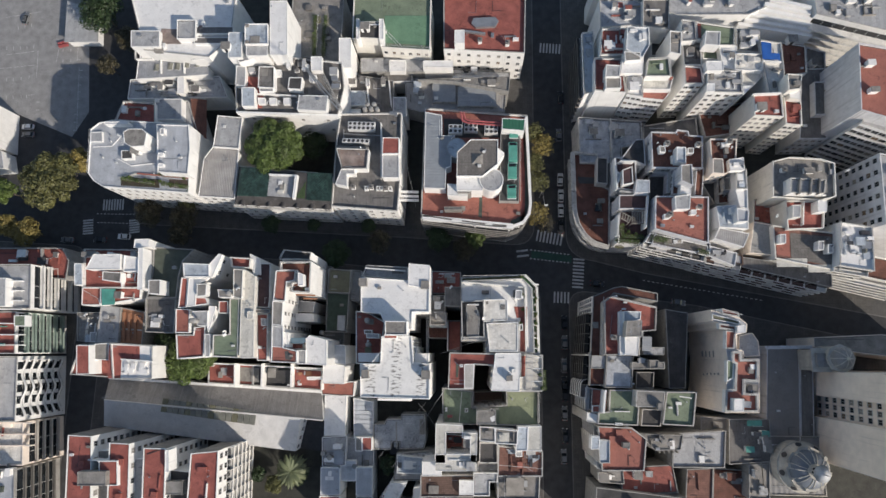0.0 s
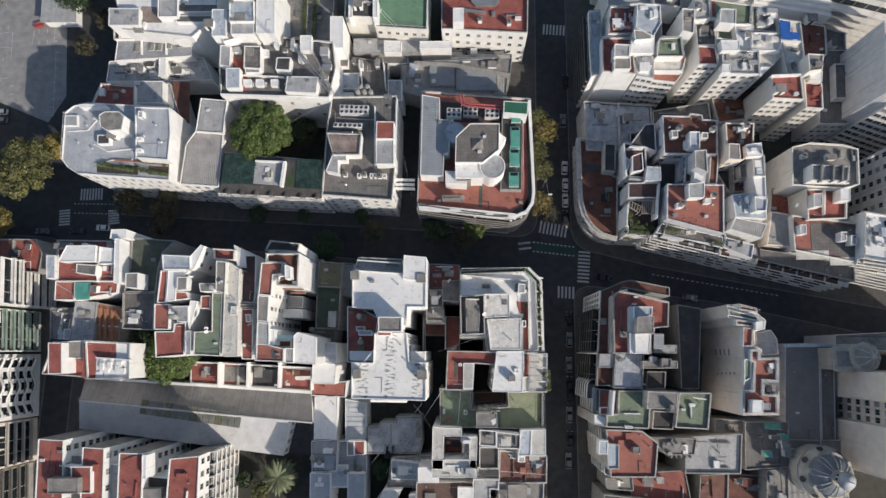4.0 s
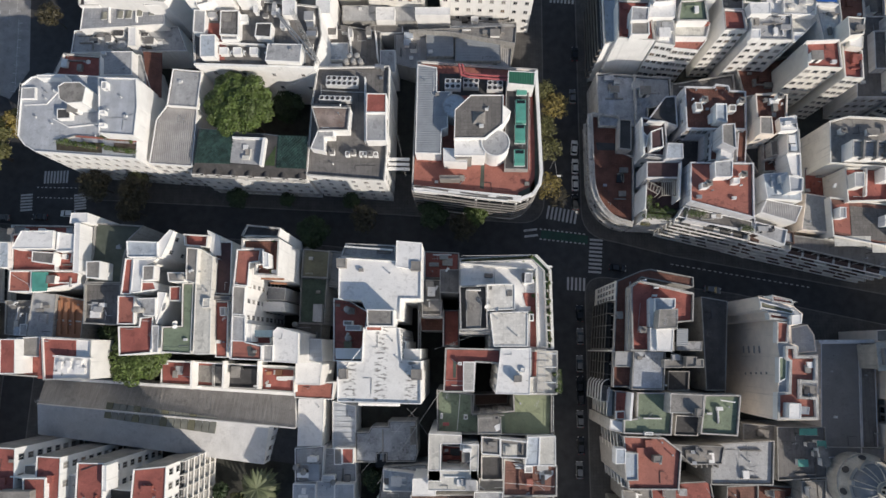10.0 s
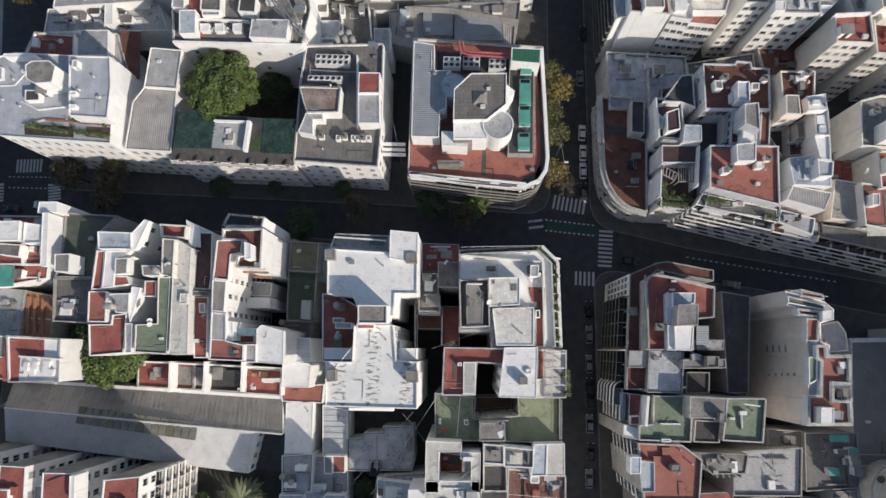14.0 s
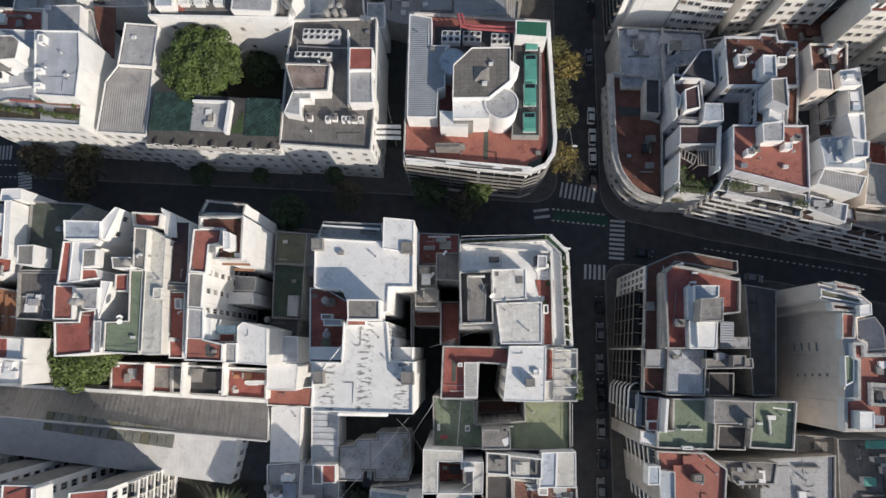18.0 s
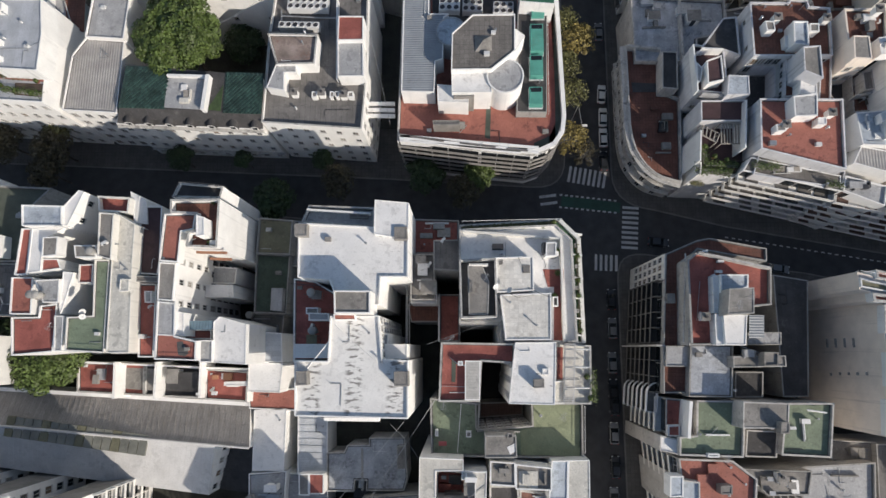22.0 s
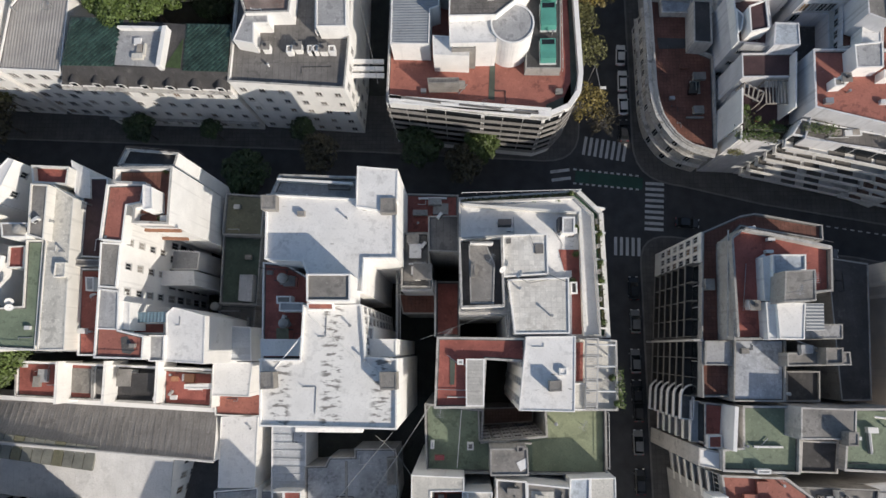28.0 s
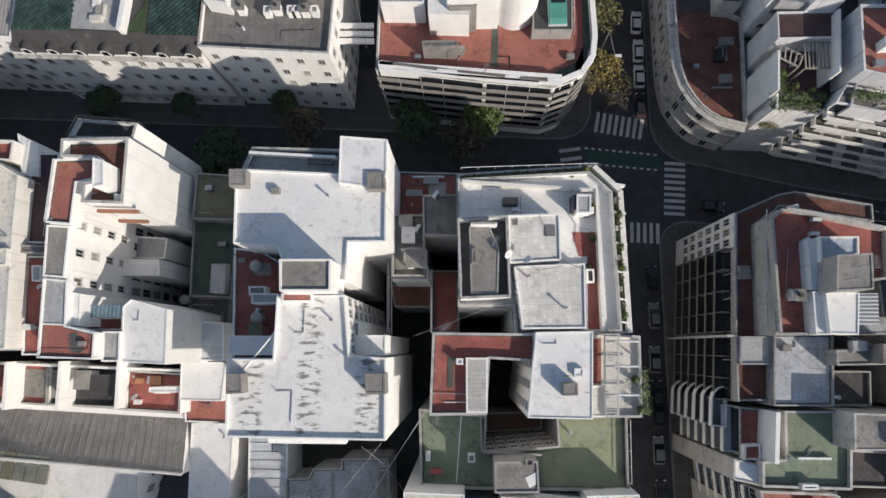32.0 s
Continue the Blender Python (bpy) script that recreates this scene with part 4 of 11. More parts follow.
vol(b, 0, 25, [(-43.0, -47.6), (-40.3, -47.6), (-40.4, -40.1), (-36.0, -40.0), (-36.0, -38.2), (-43.0, -38.0)], ROOF_CREAM, PLASTER, 0.3)
vol(b, 0, 25, [(-36.3, -41.3), (-34.2, -41.3), (-34.2, -47.5), (-32.5, -47.4), (-32.3, -40.0), (-36.3, -40.0)], ROOF_CREAM, PLASTER, 0.3)
vol(b, 0, 16, [(-40.7, -47.3), (-34.1, -47.1), (-34.1, -42.1), (-40.7, -41.6)], ROOF_RED, PLASTER, 0.1)
vol(b, 0, 25, [(-43.0, -49.5), (-32.5, -49.3), (-32.5, -45.2), (-43.1, -45.4)], ROOF_CREAM, PLASTER, 0.3)
b = house("tile_roofed_corner_row", "street block with worn tile and concrete roofs", "building")
vol(b, 0, 25, [(-31.8, -42.0), (-27.8, -42.2), (-27.8, -38.6), (-31.8, -38.4)], CONCRETE, PLASTER, 0.3)
vol(b, 0, 21, [(-31.7, -48.1), (-27.0, -48.0), (-27.0, -42.9), (-31.7, -43.0)], ROOF_DARK, PLASTER, 0.6)
vol(b, 0, 25, [(-27.8, -42.6), (-22.2, -42.7), (-22.1, -39.3), (-27.8, -38.8)], CONCRETE, PLASTER, 0.4)
vol(b, 0, 24, [(-22.6, -44.4), (-19.6, -44.3), (-19.3, -38.3), (-22.0, -38.4)], ROOF_BLUE, PLASTER, 0.2)
vol(b, 0, 24, [(-19.6, -44.3), (-16.1, -44.2), (-16.0, -38.2), (-19.3, -38.3)], ROOF_CREAM, PLASTER, 0.2)
vol(b, 0, 20, [(-27.0, -51.5), (-15.4, -51.2), (-15.2, -45.0), (-26.7, -43.8)], TILE_RUST, PLASTER, 0.6)
b = house("white_low_building", "low white sheet-roofed outbuilding", "building")
vol(b, 0, 9, [(-75.4, -43.7), (-69.4, -43.6), (-69.5, -32.4), (-75.7, -32.7)], ROOF_WHITE, PLASTER, 0.2)
vol(b, 0, 8, [(-67.1, -44.2), (-61.4, -44.4), (-61.8, -34.3), (-67.6, -33.2)], SHEET_WHITE, PLASTER, 0.2)
vol(b, 0, 9, [(-75.5, -52.1), (-69.0, -51.7), (-68.9, -43.6), (-76.0, -44.2)], ROOF_PALE, PLASTER, 0.3)
vol(b, 0, 7, [(-70.2, -56.3), (-61.1, -56.1), (-61.6, -44.5), (-69.4, -44.4)], ROOF_PALE, PLASTER, 0.3)
b = house("stained_low_building", "low concrete building with black-stained roof", "building")
vol(b, 0, 8, [(-61.4, -47.3), (-56.4, -47.3), (-56.2, -45.3), (-54.1, -45.3), (-54.1, -47.1), (-47.0, -47.0), (-46.4, -44.6), (-47.0, -37.5), (-53.8, -37.6), (-53.8, -38.9), (-57.9, -39.0), (-58.5, -40.3), (-61.7, -40.4)], ROOF_STAINED, PLASTER_OLD, 0.3)
vol(b, 0, 10, [(-55.3, -55.2), (-44.0, -55.0), (-44.1, -47.0), (-54.5, -47.9)], ROOF_PALE, RENDER_GREY, 0.3)
b = house("southern_brown_roofed_building", "rear house with brown tiled terraces and a light well", "building")
vol(b, 0, 19, [(-47.0, -57.2), (-33.1, -56.9), (-33.2, -51.5), (-47.1, -51.8)], TILE_BROWN, PLASTER_OLD, 0.4)
vol(b, 0, 20.5, [(-46.6, -51.7), (-41.5, -51.6), (-41.6, -48.0), (-46.6, -48.1)], ROOF_WHITE, PLASTER, 0.2)
vol(b, 0, 19, [(-32.1, -50.9), (-26.9, -50.8), (-26.9, -57.6), (-16.3, -57.4), (-15.7, -48.6), (-32.1, -48.0)], CONCRETE, PLASTER_OLD, 0.5)
vol(b, 0, 20, [(-33.2, -56.4), (-29.0, -56.3), (-29.0, -52.9), (-27.0, -52.9), (-27.0, -50.6), (-33.2, -50.7)], ROOF_PALE, PLASTER, 0.4)
vol(b, 0, 20, [(-36.9, -56.2), (-33.2, -56.1), (-33.2, -52.6), (-36.9, -52.6)], ROOF_WHITE, PLASTER, 0.2)
vol(b, 0, 15, [(-40.5, -52.2), (-37.1, -52.1), (-37.1, -48.9), (-40.5, -48.9)], ROOF_MOSS, PLASTER_OLD, 0.5)
vol(b, 0, 14, [(-47.1, -67.9), (-14.5, -67.1), (-14.4, -59.1), (-47.3, -59.3)], ROOF_TERRA_DARK, PLASTER_OLD, 0.5)
b = house("southern_white_roofed_building", "row of low houses with white and blue sheet roofs", "building")
vol(b, 0, 12, [(-54.0, -52.8), (-46.8, -52.9), (-46.9, -48.7), (-54.2, -48.0)], ROOF_BLUE, PLASTER, 0.3)
vol(b, 0, 12.5, [(-57.8, -59.9), (-53.5, -59.8), (-51.1, -55.0), (-56.1, -55.4)], ROOF_WHITE, PLASTER, 0.2)
vol(b, 0, 11, [(-58.1, -67.6), (-53.4, -67.5), (-53.7, -58.4), (-58.1, -58.5)], ROOF_RED, PLASTER, 0.3)
vol(b, 0, 12, [(-49.6, -59.8), (-45.4, -58.8), (-45.2, -55.3), (-49.4, -56.5)], ROOF_WHITE, PLASTER, 0.2)
vol(b, 0, 11, [(-49.5, -67.4), (-40.4, -67.2), (-40.5, -58.7), (-49.7, -58.9)], ROOF_TERRA, PLASTER, 0.3)
vol(b, 0, 10, [(-75.4, -59.4), (-69.9, -59.2), (-70.3, -52.0), (-75.7, -52.1)], ROOF_ICE, PLASTER, 0.1)
vol(b, 0, 9.5, [(-65.6, -59.4), (-61.0, -59.3), (-61.2, -51.9), (-65.9, -52.0)], ROOF_ICE, PLASTER, 0.1)
vol(b, 0, 8.6, [(-70.4, -55.8), (-65.9, -55.7), (-66.1, -50.3), (-70.6, -50.4)], SHEET_WHITE, PLASTER, 0.1)
vol(b, 0, 9, [(-75.5, -68.6), (-69.8, -68.4), (-70.1, -59.8), (-75.9, -59.9)], ROOF_RED, PLASTER, 0.4)
vol(b, 0, 9, [(-65.3, -68.3), (-60.7, -68.2), (-61.0, -59.7), (-65.6, -59.8)], ROOF_RED, PLASTER, 0.4)
# Unseen block, added only to cast shade north-west over the low roofs.
b = house("southern_apartment_building", "unseen block added south of the low roofs to shade them", "building")
vol(b, 0, 29, [(-60, -72), (-46, -72), (-46, -61.5), (-60, -61.5)], ROOF_PALE, PLASTER, 0.6)
b = house("red_roofed_comb_building", "apartment block with four red-roofed wings and white light wells", "building")
vol(b, 0, 24, [(-137.7, -67.7), (-130.6, -67.5), (-133.3, -42.9), (-139.7, -42.7)], ROOF_RED, PLASTER, 0.3, win={1: (6, 8)})
vol(b, 0, 24, [(-126.7, -67.4), (-121.1, -67.3), (-122.9, -44.6), (-128.4, -44.4)], ROOF_RED, PLASTER, 0.3, win={1: (6, 8)})
vol(b, 0, 25, [(-117.2, -66.8), (-111.3, -66.7), (-112.6, -45.4), (-118.6, -45.4)], ROOF_RED, PLASTER, 0.3, win={1: (6, 8)})
vol(b, 0, 25.6, [(-105.7, -66.4), (-97.8, -66.2), (-98.6, -45.6), (-105.8, -46.4)], ROOF_RED, PLASTER, 0.4, win={1: (7, 8)})
vol(b, 0, 21, [(-134.0, -68.5), (-127.5, -68.3), (-129.6, -46.8), (-135.9, -47.0)], CONCRETE, PLASTER, 0.1)
vol(b, 0, 21, [(-123.1, -68.2), (-118.5, -68.1), (-120.3, -48.7), (-124.6, -48.8)], ROOF_PALE, PLASTER, 0.1)
vol(b, 0, 22, [(-113.2, -67.7), (-106.7, -67.5), (-106.7, -51.6), (-113.9, -51.1)], ROOF_DARK, PLASTER, 0.1)
b = house("balcony_tower", "pale apartment tower with rows of balconies", "building")
vol(b, 0, 21.4, [(-205.4, -10.2), (-156.5, -9.6), (-158.0, 2.9), (-207.5, 2.4)], ROOF_PALE, PLASTER, 0.6)
vol(b, 0, 21, [(-203.4, -22.6), (-159.4, -22.0), (-160.8, -10.4), (-205.3, -11.0)], ROOF_RED, PLASTER, 0.6)
vol(b, 0, 20, [(-200.4, -40.9), (-157.5, -40.1), (-159.3, -22.7), (-203.3, -23.3)], ROOF_PALE, PLASTER, 0.6)
vol(b, 0, 16.5, [(-198.5, -52.9), (-156.4, -52.1), (-157.8, -40.6), (-200.3, -41.4)], ROOF_BEIGE, PLASTER_BEIGE, 0.6)
vol(b, 0, 18, [(-194.2, -78.7), (-154.3, -77.8), (-157.4, -52.8), (-198.3, -53.6)], ROOF_ICE, RENDER_GREY, 0.6)
b = house("white_lot_building", "low white building beside the car park", "building")
vol(b, 0, 9, [(-208.9, 46.7), (-190.9, 43.2), (-184.4, 42.4), (-185.7, 56.1), (-212.1, 66.8)], ROOF_WHITE, PLASTER, 0.4)
vol(b, 0, 6, [(-206.9, 34.5), (-183.3, 36.0), (-184.9, 41.8), (-208.7, 45.7)], ROOF_PALE, PLASTER, 0.3)
b = house("dark_red_roofed_house", "low house with a dark red roof terrace", "building")
vol(b, 0, 13, [(-179.4, 1.7), (-153.4, -0.4), (-153.1, 5.2), (-155.6, 9.1), (-180.5, 8.9)], ROOF_RED, RENDER_GREY, 0.7)
b = house("curved_corner_building", "old white corner building with a curved front and red terrace", "building")
vol(b, 0, 11.5, [(-3.4, 22.9), (-3.1, 20.1), (-2.5, 17.7), (-1.5, 15.8), (-0.4, 14.2), (0.9, 13.0), (2.3, 12.1), (4.2, 11.5), (6.0, 11.0), (6.7, 28.1), (3.2, 29.8), (3.5, 38.9), (-3.5, 39.7)], ROOF_TERRA_DARK, PLASTER_OLD, 0.9, win={12: (8, 3, 0.9, 2.2), 6: (1, 3, 0.9, 2.2), 4: (1, 3, 0.9, 2.2), 2: (1, 3, 0.9, 2.2), 0: (1, 3, 0.9, 2.2)})
vol(b, 0, 12, [(-1.8, 36.0), (10.4, 35.7), (10.6, 40.7), (16.7, 41.8), (16.6, 49.0), (-2.1, 50.3)], ROOF_STAINED, PLASTER_OLD, 0.7)
vol(b, 10.5, 14.5, [(2.3, 29.1), (5.3, 28.8), (5.6, 36.6), (2.7, 36.8)], ROOF_DARK, PLASTER_OLD, 0.3)
vol(b, 0, 9, [(18.0, 40.8), (34.4, 44.0), (34.0, 51.3), (18.0, 48.7)], ROOF_GREY, PLASTER_OLD, 0.5)
vol(b, 0, 10, [(36.0, 44.6), (48.0, 46.4), (48.0, 55.8), (34.5, 52.3)], ROOF_TERRA_DARK, PLASTER_OLD, 0.5)
b = house("red_roofed_tower", "white apartment tower with red tiled terraces and concrete roof rooms", "building")
vol(b, 0, 23.2, [(15.4, 13.6), (29.4, 9.8), (30.2, 22.6), (16.0, 22.8)], ROOF_TERRA, PLASTER_GREY, 0.5)
vol(b, 22, 25.6, [(20.3, 18.5), (24.1, 18.6), (24.5, 22.6), (20.4, 22.2)], ROOF_PALE, PLASTER, 0.15)
vol(b, 22, 24.6, [(22.1, 23.0), (25.0, 23.0), (25.2, 25.1), (22.5, 25.5)], ROOF_WHITE, PLASTER, 0.15)
vol(b, 0, 27.4, [(21.6, 25.9), (24.6, 24.5), (24.7, 30.5), (21.8, 30.3)], CONCRETE, PLASTER_GREY, 0.25)
vol(b, 0, 22.2, [(20.8, 23.5), (23.6, 23.8), (24.2, 31.3), (21.8, 31.3)], ROOF_TERRA_DARK, PLASTER_GREY, 0.4, win={3: (4, 7, 1.2, 2.0)})
vol(b, 0, 23.6, [(15.4, 30.7), (29.0, 30.6), (29.5, 39.8), (25.9, 40.1), (25.7, 41.3), (22.7, 41.7), (22.4, 40.9), (15.5, 41.1)], ROOF_TERRA_DARK, PLASTER_GREY, 0.5, win={7: (2, 6, 0.7, 1.0)})
vol(b, 23, 26.2, [(21.1, 31.5), (23.6, 31.2), (23.8, 35.7), (21.3, 35.8)], ROOF_BLUE, PLASTER, 0.3)
vol(b, 0, 20.4, [(16.8, 30.3), (20.6, 30.2), (20.1, 24.5), (21.7, 24.5), (21.7, 32.0), (16.9, 32.1)], ROOF_CREAM, PLASTER_GREY, 0.3, win={})
vol(b, 0, 21.8, [(27.0, 23.2), (29.1, 23.2), (30.1, 31.2), (28.1, 31.4)], ROOF_TERRA_DARK, PLASTER_GREY, 0.4)
vol(b, 0, 20.2, [(15.2, 9.9), (30.5, 7.3), (31.2, 10.4), (16.8, 14.3)], TILE_GREY, PLASTER_GREY, 0.35)
vol(b, 22.6, 24.6, [(17.6, 16.2), (19.2, 16.3), (19.3, 17.5), (17.6, 17.5)], CONCRETE, PLASTER, 0.12)
vol(b, 22.6, 24.6, [(24.6, 17.4), (26.1, 17.4), (26.2, 18.7), (24.8, 18.7)], ROOF_WHITE, PLASTER, 0.12)
vol(b, 23, 25.2, [(17.2, 34.6), (18.7, 34.6), (18.6, 36.4), (17.0, 36.5)], CONCRETE, PLASTER, 0.12)
vol(b, 23, 25.2, [(24.6, 34.3), (26.2, 34.3), (26.3, 35.9), (24.7, 35.9)], CONCRETE, PLASTER, 0.12)
vol(b, 23, 24.4, [(20.5, 31.9), (22.1, 31.9), (22.0, 34.2), (20.5, 34.0)], ROOF_WHITE, PLASTER, 0.12)
# Dark infill added in the light well; its colour stands for deep shade.
vol(b, 0, 17, [(16.3, 23.1), (20.5, 23.1), (21.3, 30.2), (16.3, 30.3)], ROOF_DARK, RENDER_GREY, 0.1)
windows(b, (15.7, 30.66), (20.9, 30.62), 3.0, 23.0, 4, 7, 1.0, 1.9)
windows(b, (24.7, 30.6), (28.8, 30.58), 3.0, 23.0, 3, 7, 1.0, 1.7)
jumble(b, 17.5, 10.2, 30.0, 11.6, 19.9, 9, 181, [WHITE_METAL, TEAL, TIMBER, DARK_METAL], 0.9)
b = house("terraced_white_tower", "stepped white tower with dark maroon terraces and a timber pergola", "building")
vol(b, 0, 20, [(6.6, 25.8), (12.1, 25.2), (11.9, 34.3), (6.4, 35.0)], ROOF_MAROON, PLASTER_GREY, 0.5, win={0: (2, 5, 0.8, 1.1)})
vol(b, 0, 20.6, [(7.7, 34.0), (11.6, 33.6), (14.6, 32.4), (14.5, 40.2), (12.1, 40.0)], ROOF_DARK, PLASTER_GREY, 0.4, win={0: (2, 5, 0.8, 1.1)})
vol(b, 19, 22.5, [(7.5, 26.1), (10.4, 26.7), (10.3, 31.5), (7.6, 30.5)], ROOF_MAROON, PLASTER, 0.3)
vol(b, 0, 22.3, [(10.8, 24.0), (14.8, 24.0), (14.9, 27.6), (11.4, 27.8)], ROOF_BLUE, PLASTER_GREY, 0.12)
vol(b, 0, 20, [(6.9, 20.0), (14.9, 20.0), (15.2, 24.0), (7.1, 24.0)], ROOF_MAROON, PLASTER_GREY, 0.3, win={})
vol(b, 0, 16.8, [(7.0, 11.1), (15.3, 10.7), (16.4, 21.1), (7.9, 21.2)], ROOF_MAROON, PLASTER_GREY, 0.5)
low_wall(b, [(6.7, 18.2), (6.2, 12.5)], 10, 20.2, PLASTER, 0.25)
low_wall(b, [(7.1, 12.9), (6.9, 10.8)], 10, 18.2, PLASTER, 0.25)
low_wall(b, [(6.0, 34.4), (6.2, 25.3)], 19, 21.2, PLASTER, 0.25)
low_wall(b, [(14.6, 23.4), (13.7, 14.4)], 10, 21.4, PLASTER, 0.25)
vol(b, 19.4, 21.4, [(6.1, 26.5), (6.8, 27.2), (7.3, 29.6), (6.2, 30.8)], ROOF_PALE, PLASTER, 0.12)
low_wall(b, [(7.2, 33.3), (11.1, 33.1)], 19, 21.8, PLASTER, 0.2)
low_wall(b, [(7.1, 25.0), (11.2, 24.5)], 19, 21.0, ROOF_PALE, 0.2)
b = house("beige_tower", "narrow beige tower with a shaded red terrace", "building")
vol(b, 0, 25.6, [(30.5, 28.1), (34.4, 28.4), (37.1, 32.3), (37.8, 38.2), (30.6, 38.3)], ROOF_TERRA_DARK, PLASTER_BEIGE, 0.5, win={0: (2, 7, 1.0, 1.3), 1: (1, 7, 1.0, 1.3)})
vol(b, 25, 27.8, [(29.8, 27.9), (32.7, 27.7), (32.7, 31.9), (30.1, 32.0)], CONCRETE, PLASTER_BEIGE, 0.12)
vol(b, 25, 27.2, [(34.7, 28.8), (38.5, 29.0), (38.4, 32.5), (34.6, 31.9)], ROOF_WHITE, PLASTER, 0.3)
vol(b, 0, 25.2, [(36.8, 24.3), (39.7, 24.3), (39.9, 29.9), (37.1, 29.8)], ROOF_ICE, PLASTER, 0.5)
vol(b, 0, 17, [(34.2, 22.3), (35.7, 22.3), (36.1, 30.0), (31.1, 28.4)], ROOF_DARK, PLASTER_BEIGE, 0.3)
vol(b, 0, 19.5, [(34.3, 21.7), (39.9, 22.2), (40.2, 30.8), (34.7, 28.9)], ROOF_TERRA_DARK, PLASTER_OLD, 0.4, win={})
vol(b, 18, 21.8, [(35.1, 24.8), (36.9, 25.1), (36.8, 28.8), (35.1, 28.3)], ROOF_GREY, PLASTER_OLD, 0.2)
low_wall(b, [(33.9, 24.2), (38.3, 25.0)], 19, 21.2, PLASTER_OLD, 0.25)
jumble(b, 31.5, 32.5, 37.0, 37.8, 25.3, 6, 185, [ROOF_TERRA_DARK, CONCRETE, ROOF_WHITE], 1.0)
jumble(b, 34.6, 29.0, 38.2, 32.0, 27.0, 5, 186, [ROOF_WHITE, METAL, CONCRETE], 0.9)
jumble(b, 35.2, 22.5, 39.5, 28.0, 19.2, 6, 188, [CONCRETE, ROOF_DARK, TIMBER], 1.0)
jumble(b, 37.1, 24.8, 39.5, 29.6, 24.8, 4, 189, [ROOF_WHITE, ROOF_BLUE], 0.8)
b = house("metal_roofed_building", "apartment house with patched pale metal roofs and terraces", "building")
vol(b, 0, 23.4, [(32.5, 14.2), (40.1, 13.7), (40.2, 15.7), (37.7, 16.9), (37.9, 20.5), (32.0, 20.0)], ROOF_BLUE, PLASTER, 0.15)
vol(b, 0, 22.4, [(31.3, 11.2), (38.9, 8.9), (40.7, 12.7), (32.9, 14.3)], SHEET_GREY, PLASTER, 0.12)
vol(b, 22, 26.4, [(36.0, 15.0), (38.7, 15.1), (39.2, 18.2), (36.0, 18.8)], ROOF_ICE, PLASTER, 0.4)
vol(b, 0, 24.8, [(37.5, 19.5), (39.7, 18.8), (40.0, 24.4), (36.8, 24.2)], ROOF_WHITE, PLASTER, 0.4)
vol(b, 0, 20.3, [(30.4, 6.9), (37.2, 4.1), (38.1, 7.7), (31.1, 9.6)], ROOF_PALE, PLASTER, 0.4)
vol(b, 23, 25, [(35.1, 17.6), (36.6, 18.1), (36.6, 19.9), (34.9, 19.2)], WHITE_METAL, PLASTER, 0.1)
vol(b, 0, 14, [(46.3, 17.8), (51.3, 17.0), (51.9, 24.4), (46.8, 24.4)], ROOF_RED, PLASTER, 0.5)
vol(b, 0, 19, [(42.0, 8.0), (48.6, 7.3), (48.6, 15.9), (43.8, 16.7)], RENDER_GREY, PLASTER_BEIGE, 0.2)
jumble(b, 33.4, 15.0, 38.0, 19.8, 23.2, 6, 190, [ROOF_WHITE, METAL, ROOF_BLUE], 0.8)
jumble(b, 31.2, 6.6, 37.2, 8.6, 20.0, 6, 191, [CONCRETE, ROOF_PALE, DARK_METAL], 0.8)
jumble(b, 46.9, 18.2, 51.8, 24.2, 13.6, 4, 90, [ROOF_PALE, ROOF_GREEN, ROOF_RED], 1.0)
b = house("weathered_terrace_building", "apartment house with weathered concrete terraces and a roof shed", "building")
vol(b, 0, 23, [(47.4, 22.7), (60.0, 21.8), (64.1, 22.9), (64.7, 32.3), (61.0, 33.5), (52.8, 34.0), (48.2, 32.8)], CONCRETE, PLASTER_CREAM, 0.9)
vol(b, 22, 26, [(50.5, 23.1), (59.3, 22.9), (60.1, 26.7), (50.9, 27.2)], ROOF_PALE, PLASTER, 0.5)
vol(b, 0, 22, [(51.1, 13.9), (60.6, 14.3), (61.6, 21.8), (51.2, 22.0)], ROOF_RED, PLASTER_CREAM, 0.8)
vol(b, 21, 24.5, [(51.3, 16.7), (53.5, 16.8), (53.8, 20.2), (51.6, 20.1)], ROOF_PALE, PLASTER_CREAM, 0.1)
vol(b, 0, 21, [(47.7, 6.2), (64.3, 2.8), (65.6, 13.0), (47.8, 15.3)], TILE_RUST, PLASTER_CREAM, 0.5, win={})
vol(b, 0, 19, [(65.3, 3.1), (87.6, -1.9), (88.3, 4.6), (66.5, 9.0)], ROOF_TERRA_DARK, PLASTER_CREAM, 0.8)
vol(b, 0, 24, [(62.5, 3.9), (71.3, 2.5), (72.0, 14.3), (64.0, 15.7)], ROOF_WHITE, PLASTER, 0.8, win={})
b = house("white_slab_tower", "bright white slab tower with rows of windows", "building")
vol(b, 0, 21, [(-1.9, 53.4), (1.3, 54.4), (1.1, 73.0), (-2.1, 72.7)], ROOF_BLUE, PLASTER, 0.7, win={3: (9, 7, 1.4, 1.5)})
vol(b, 0, 24.5, [(0.3, 53.0), (9.0, 52.3), (8.2, 62.5), (0.6, 62.9)], ROOF_RED, PLASTER, 0.7)
vol(b, 23.5, 27.6, [(2.6, 55.6), (6.5, 55.6), (6.9, 58.9), (2.9, 59.2)], ROOF_PALE, PLASTER, 0.2)
vol(b, 23.5, 26.6, [(2.8, 52.6), (7.0, 52.6), (7.1, 56.0), (2.9, 56.0)], CONCRETE, PLASTER, 0.2)
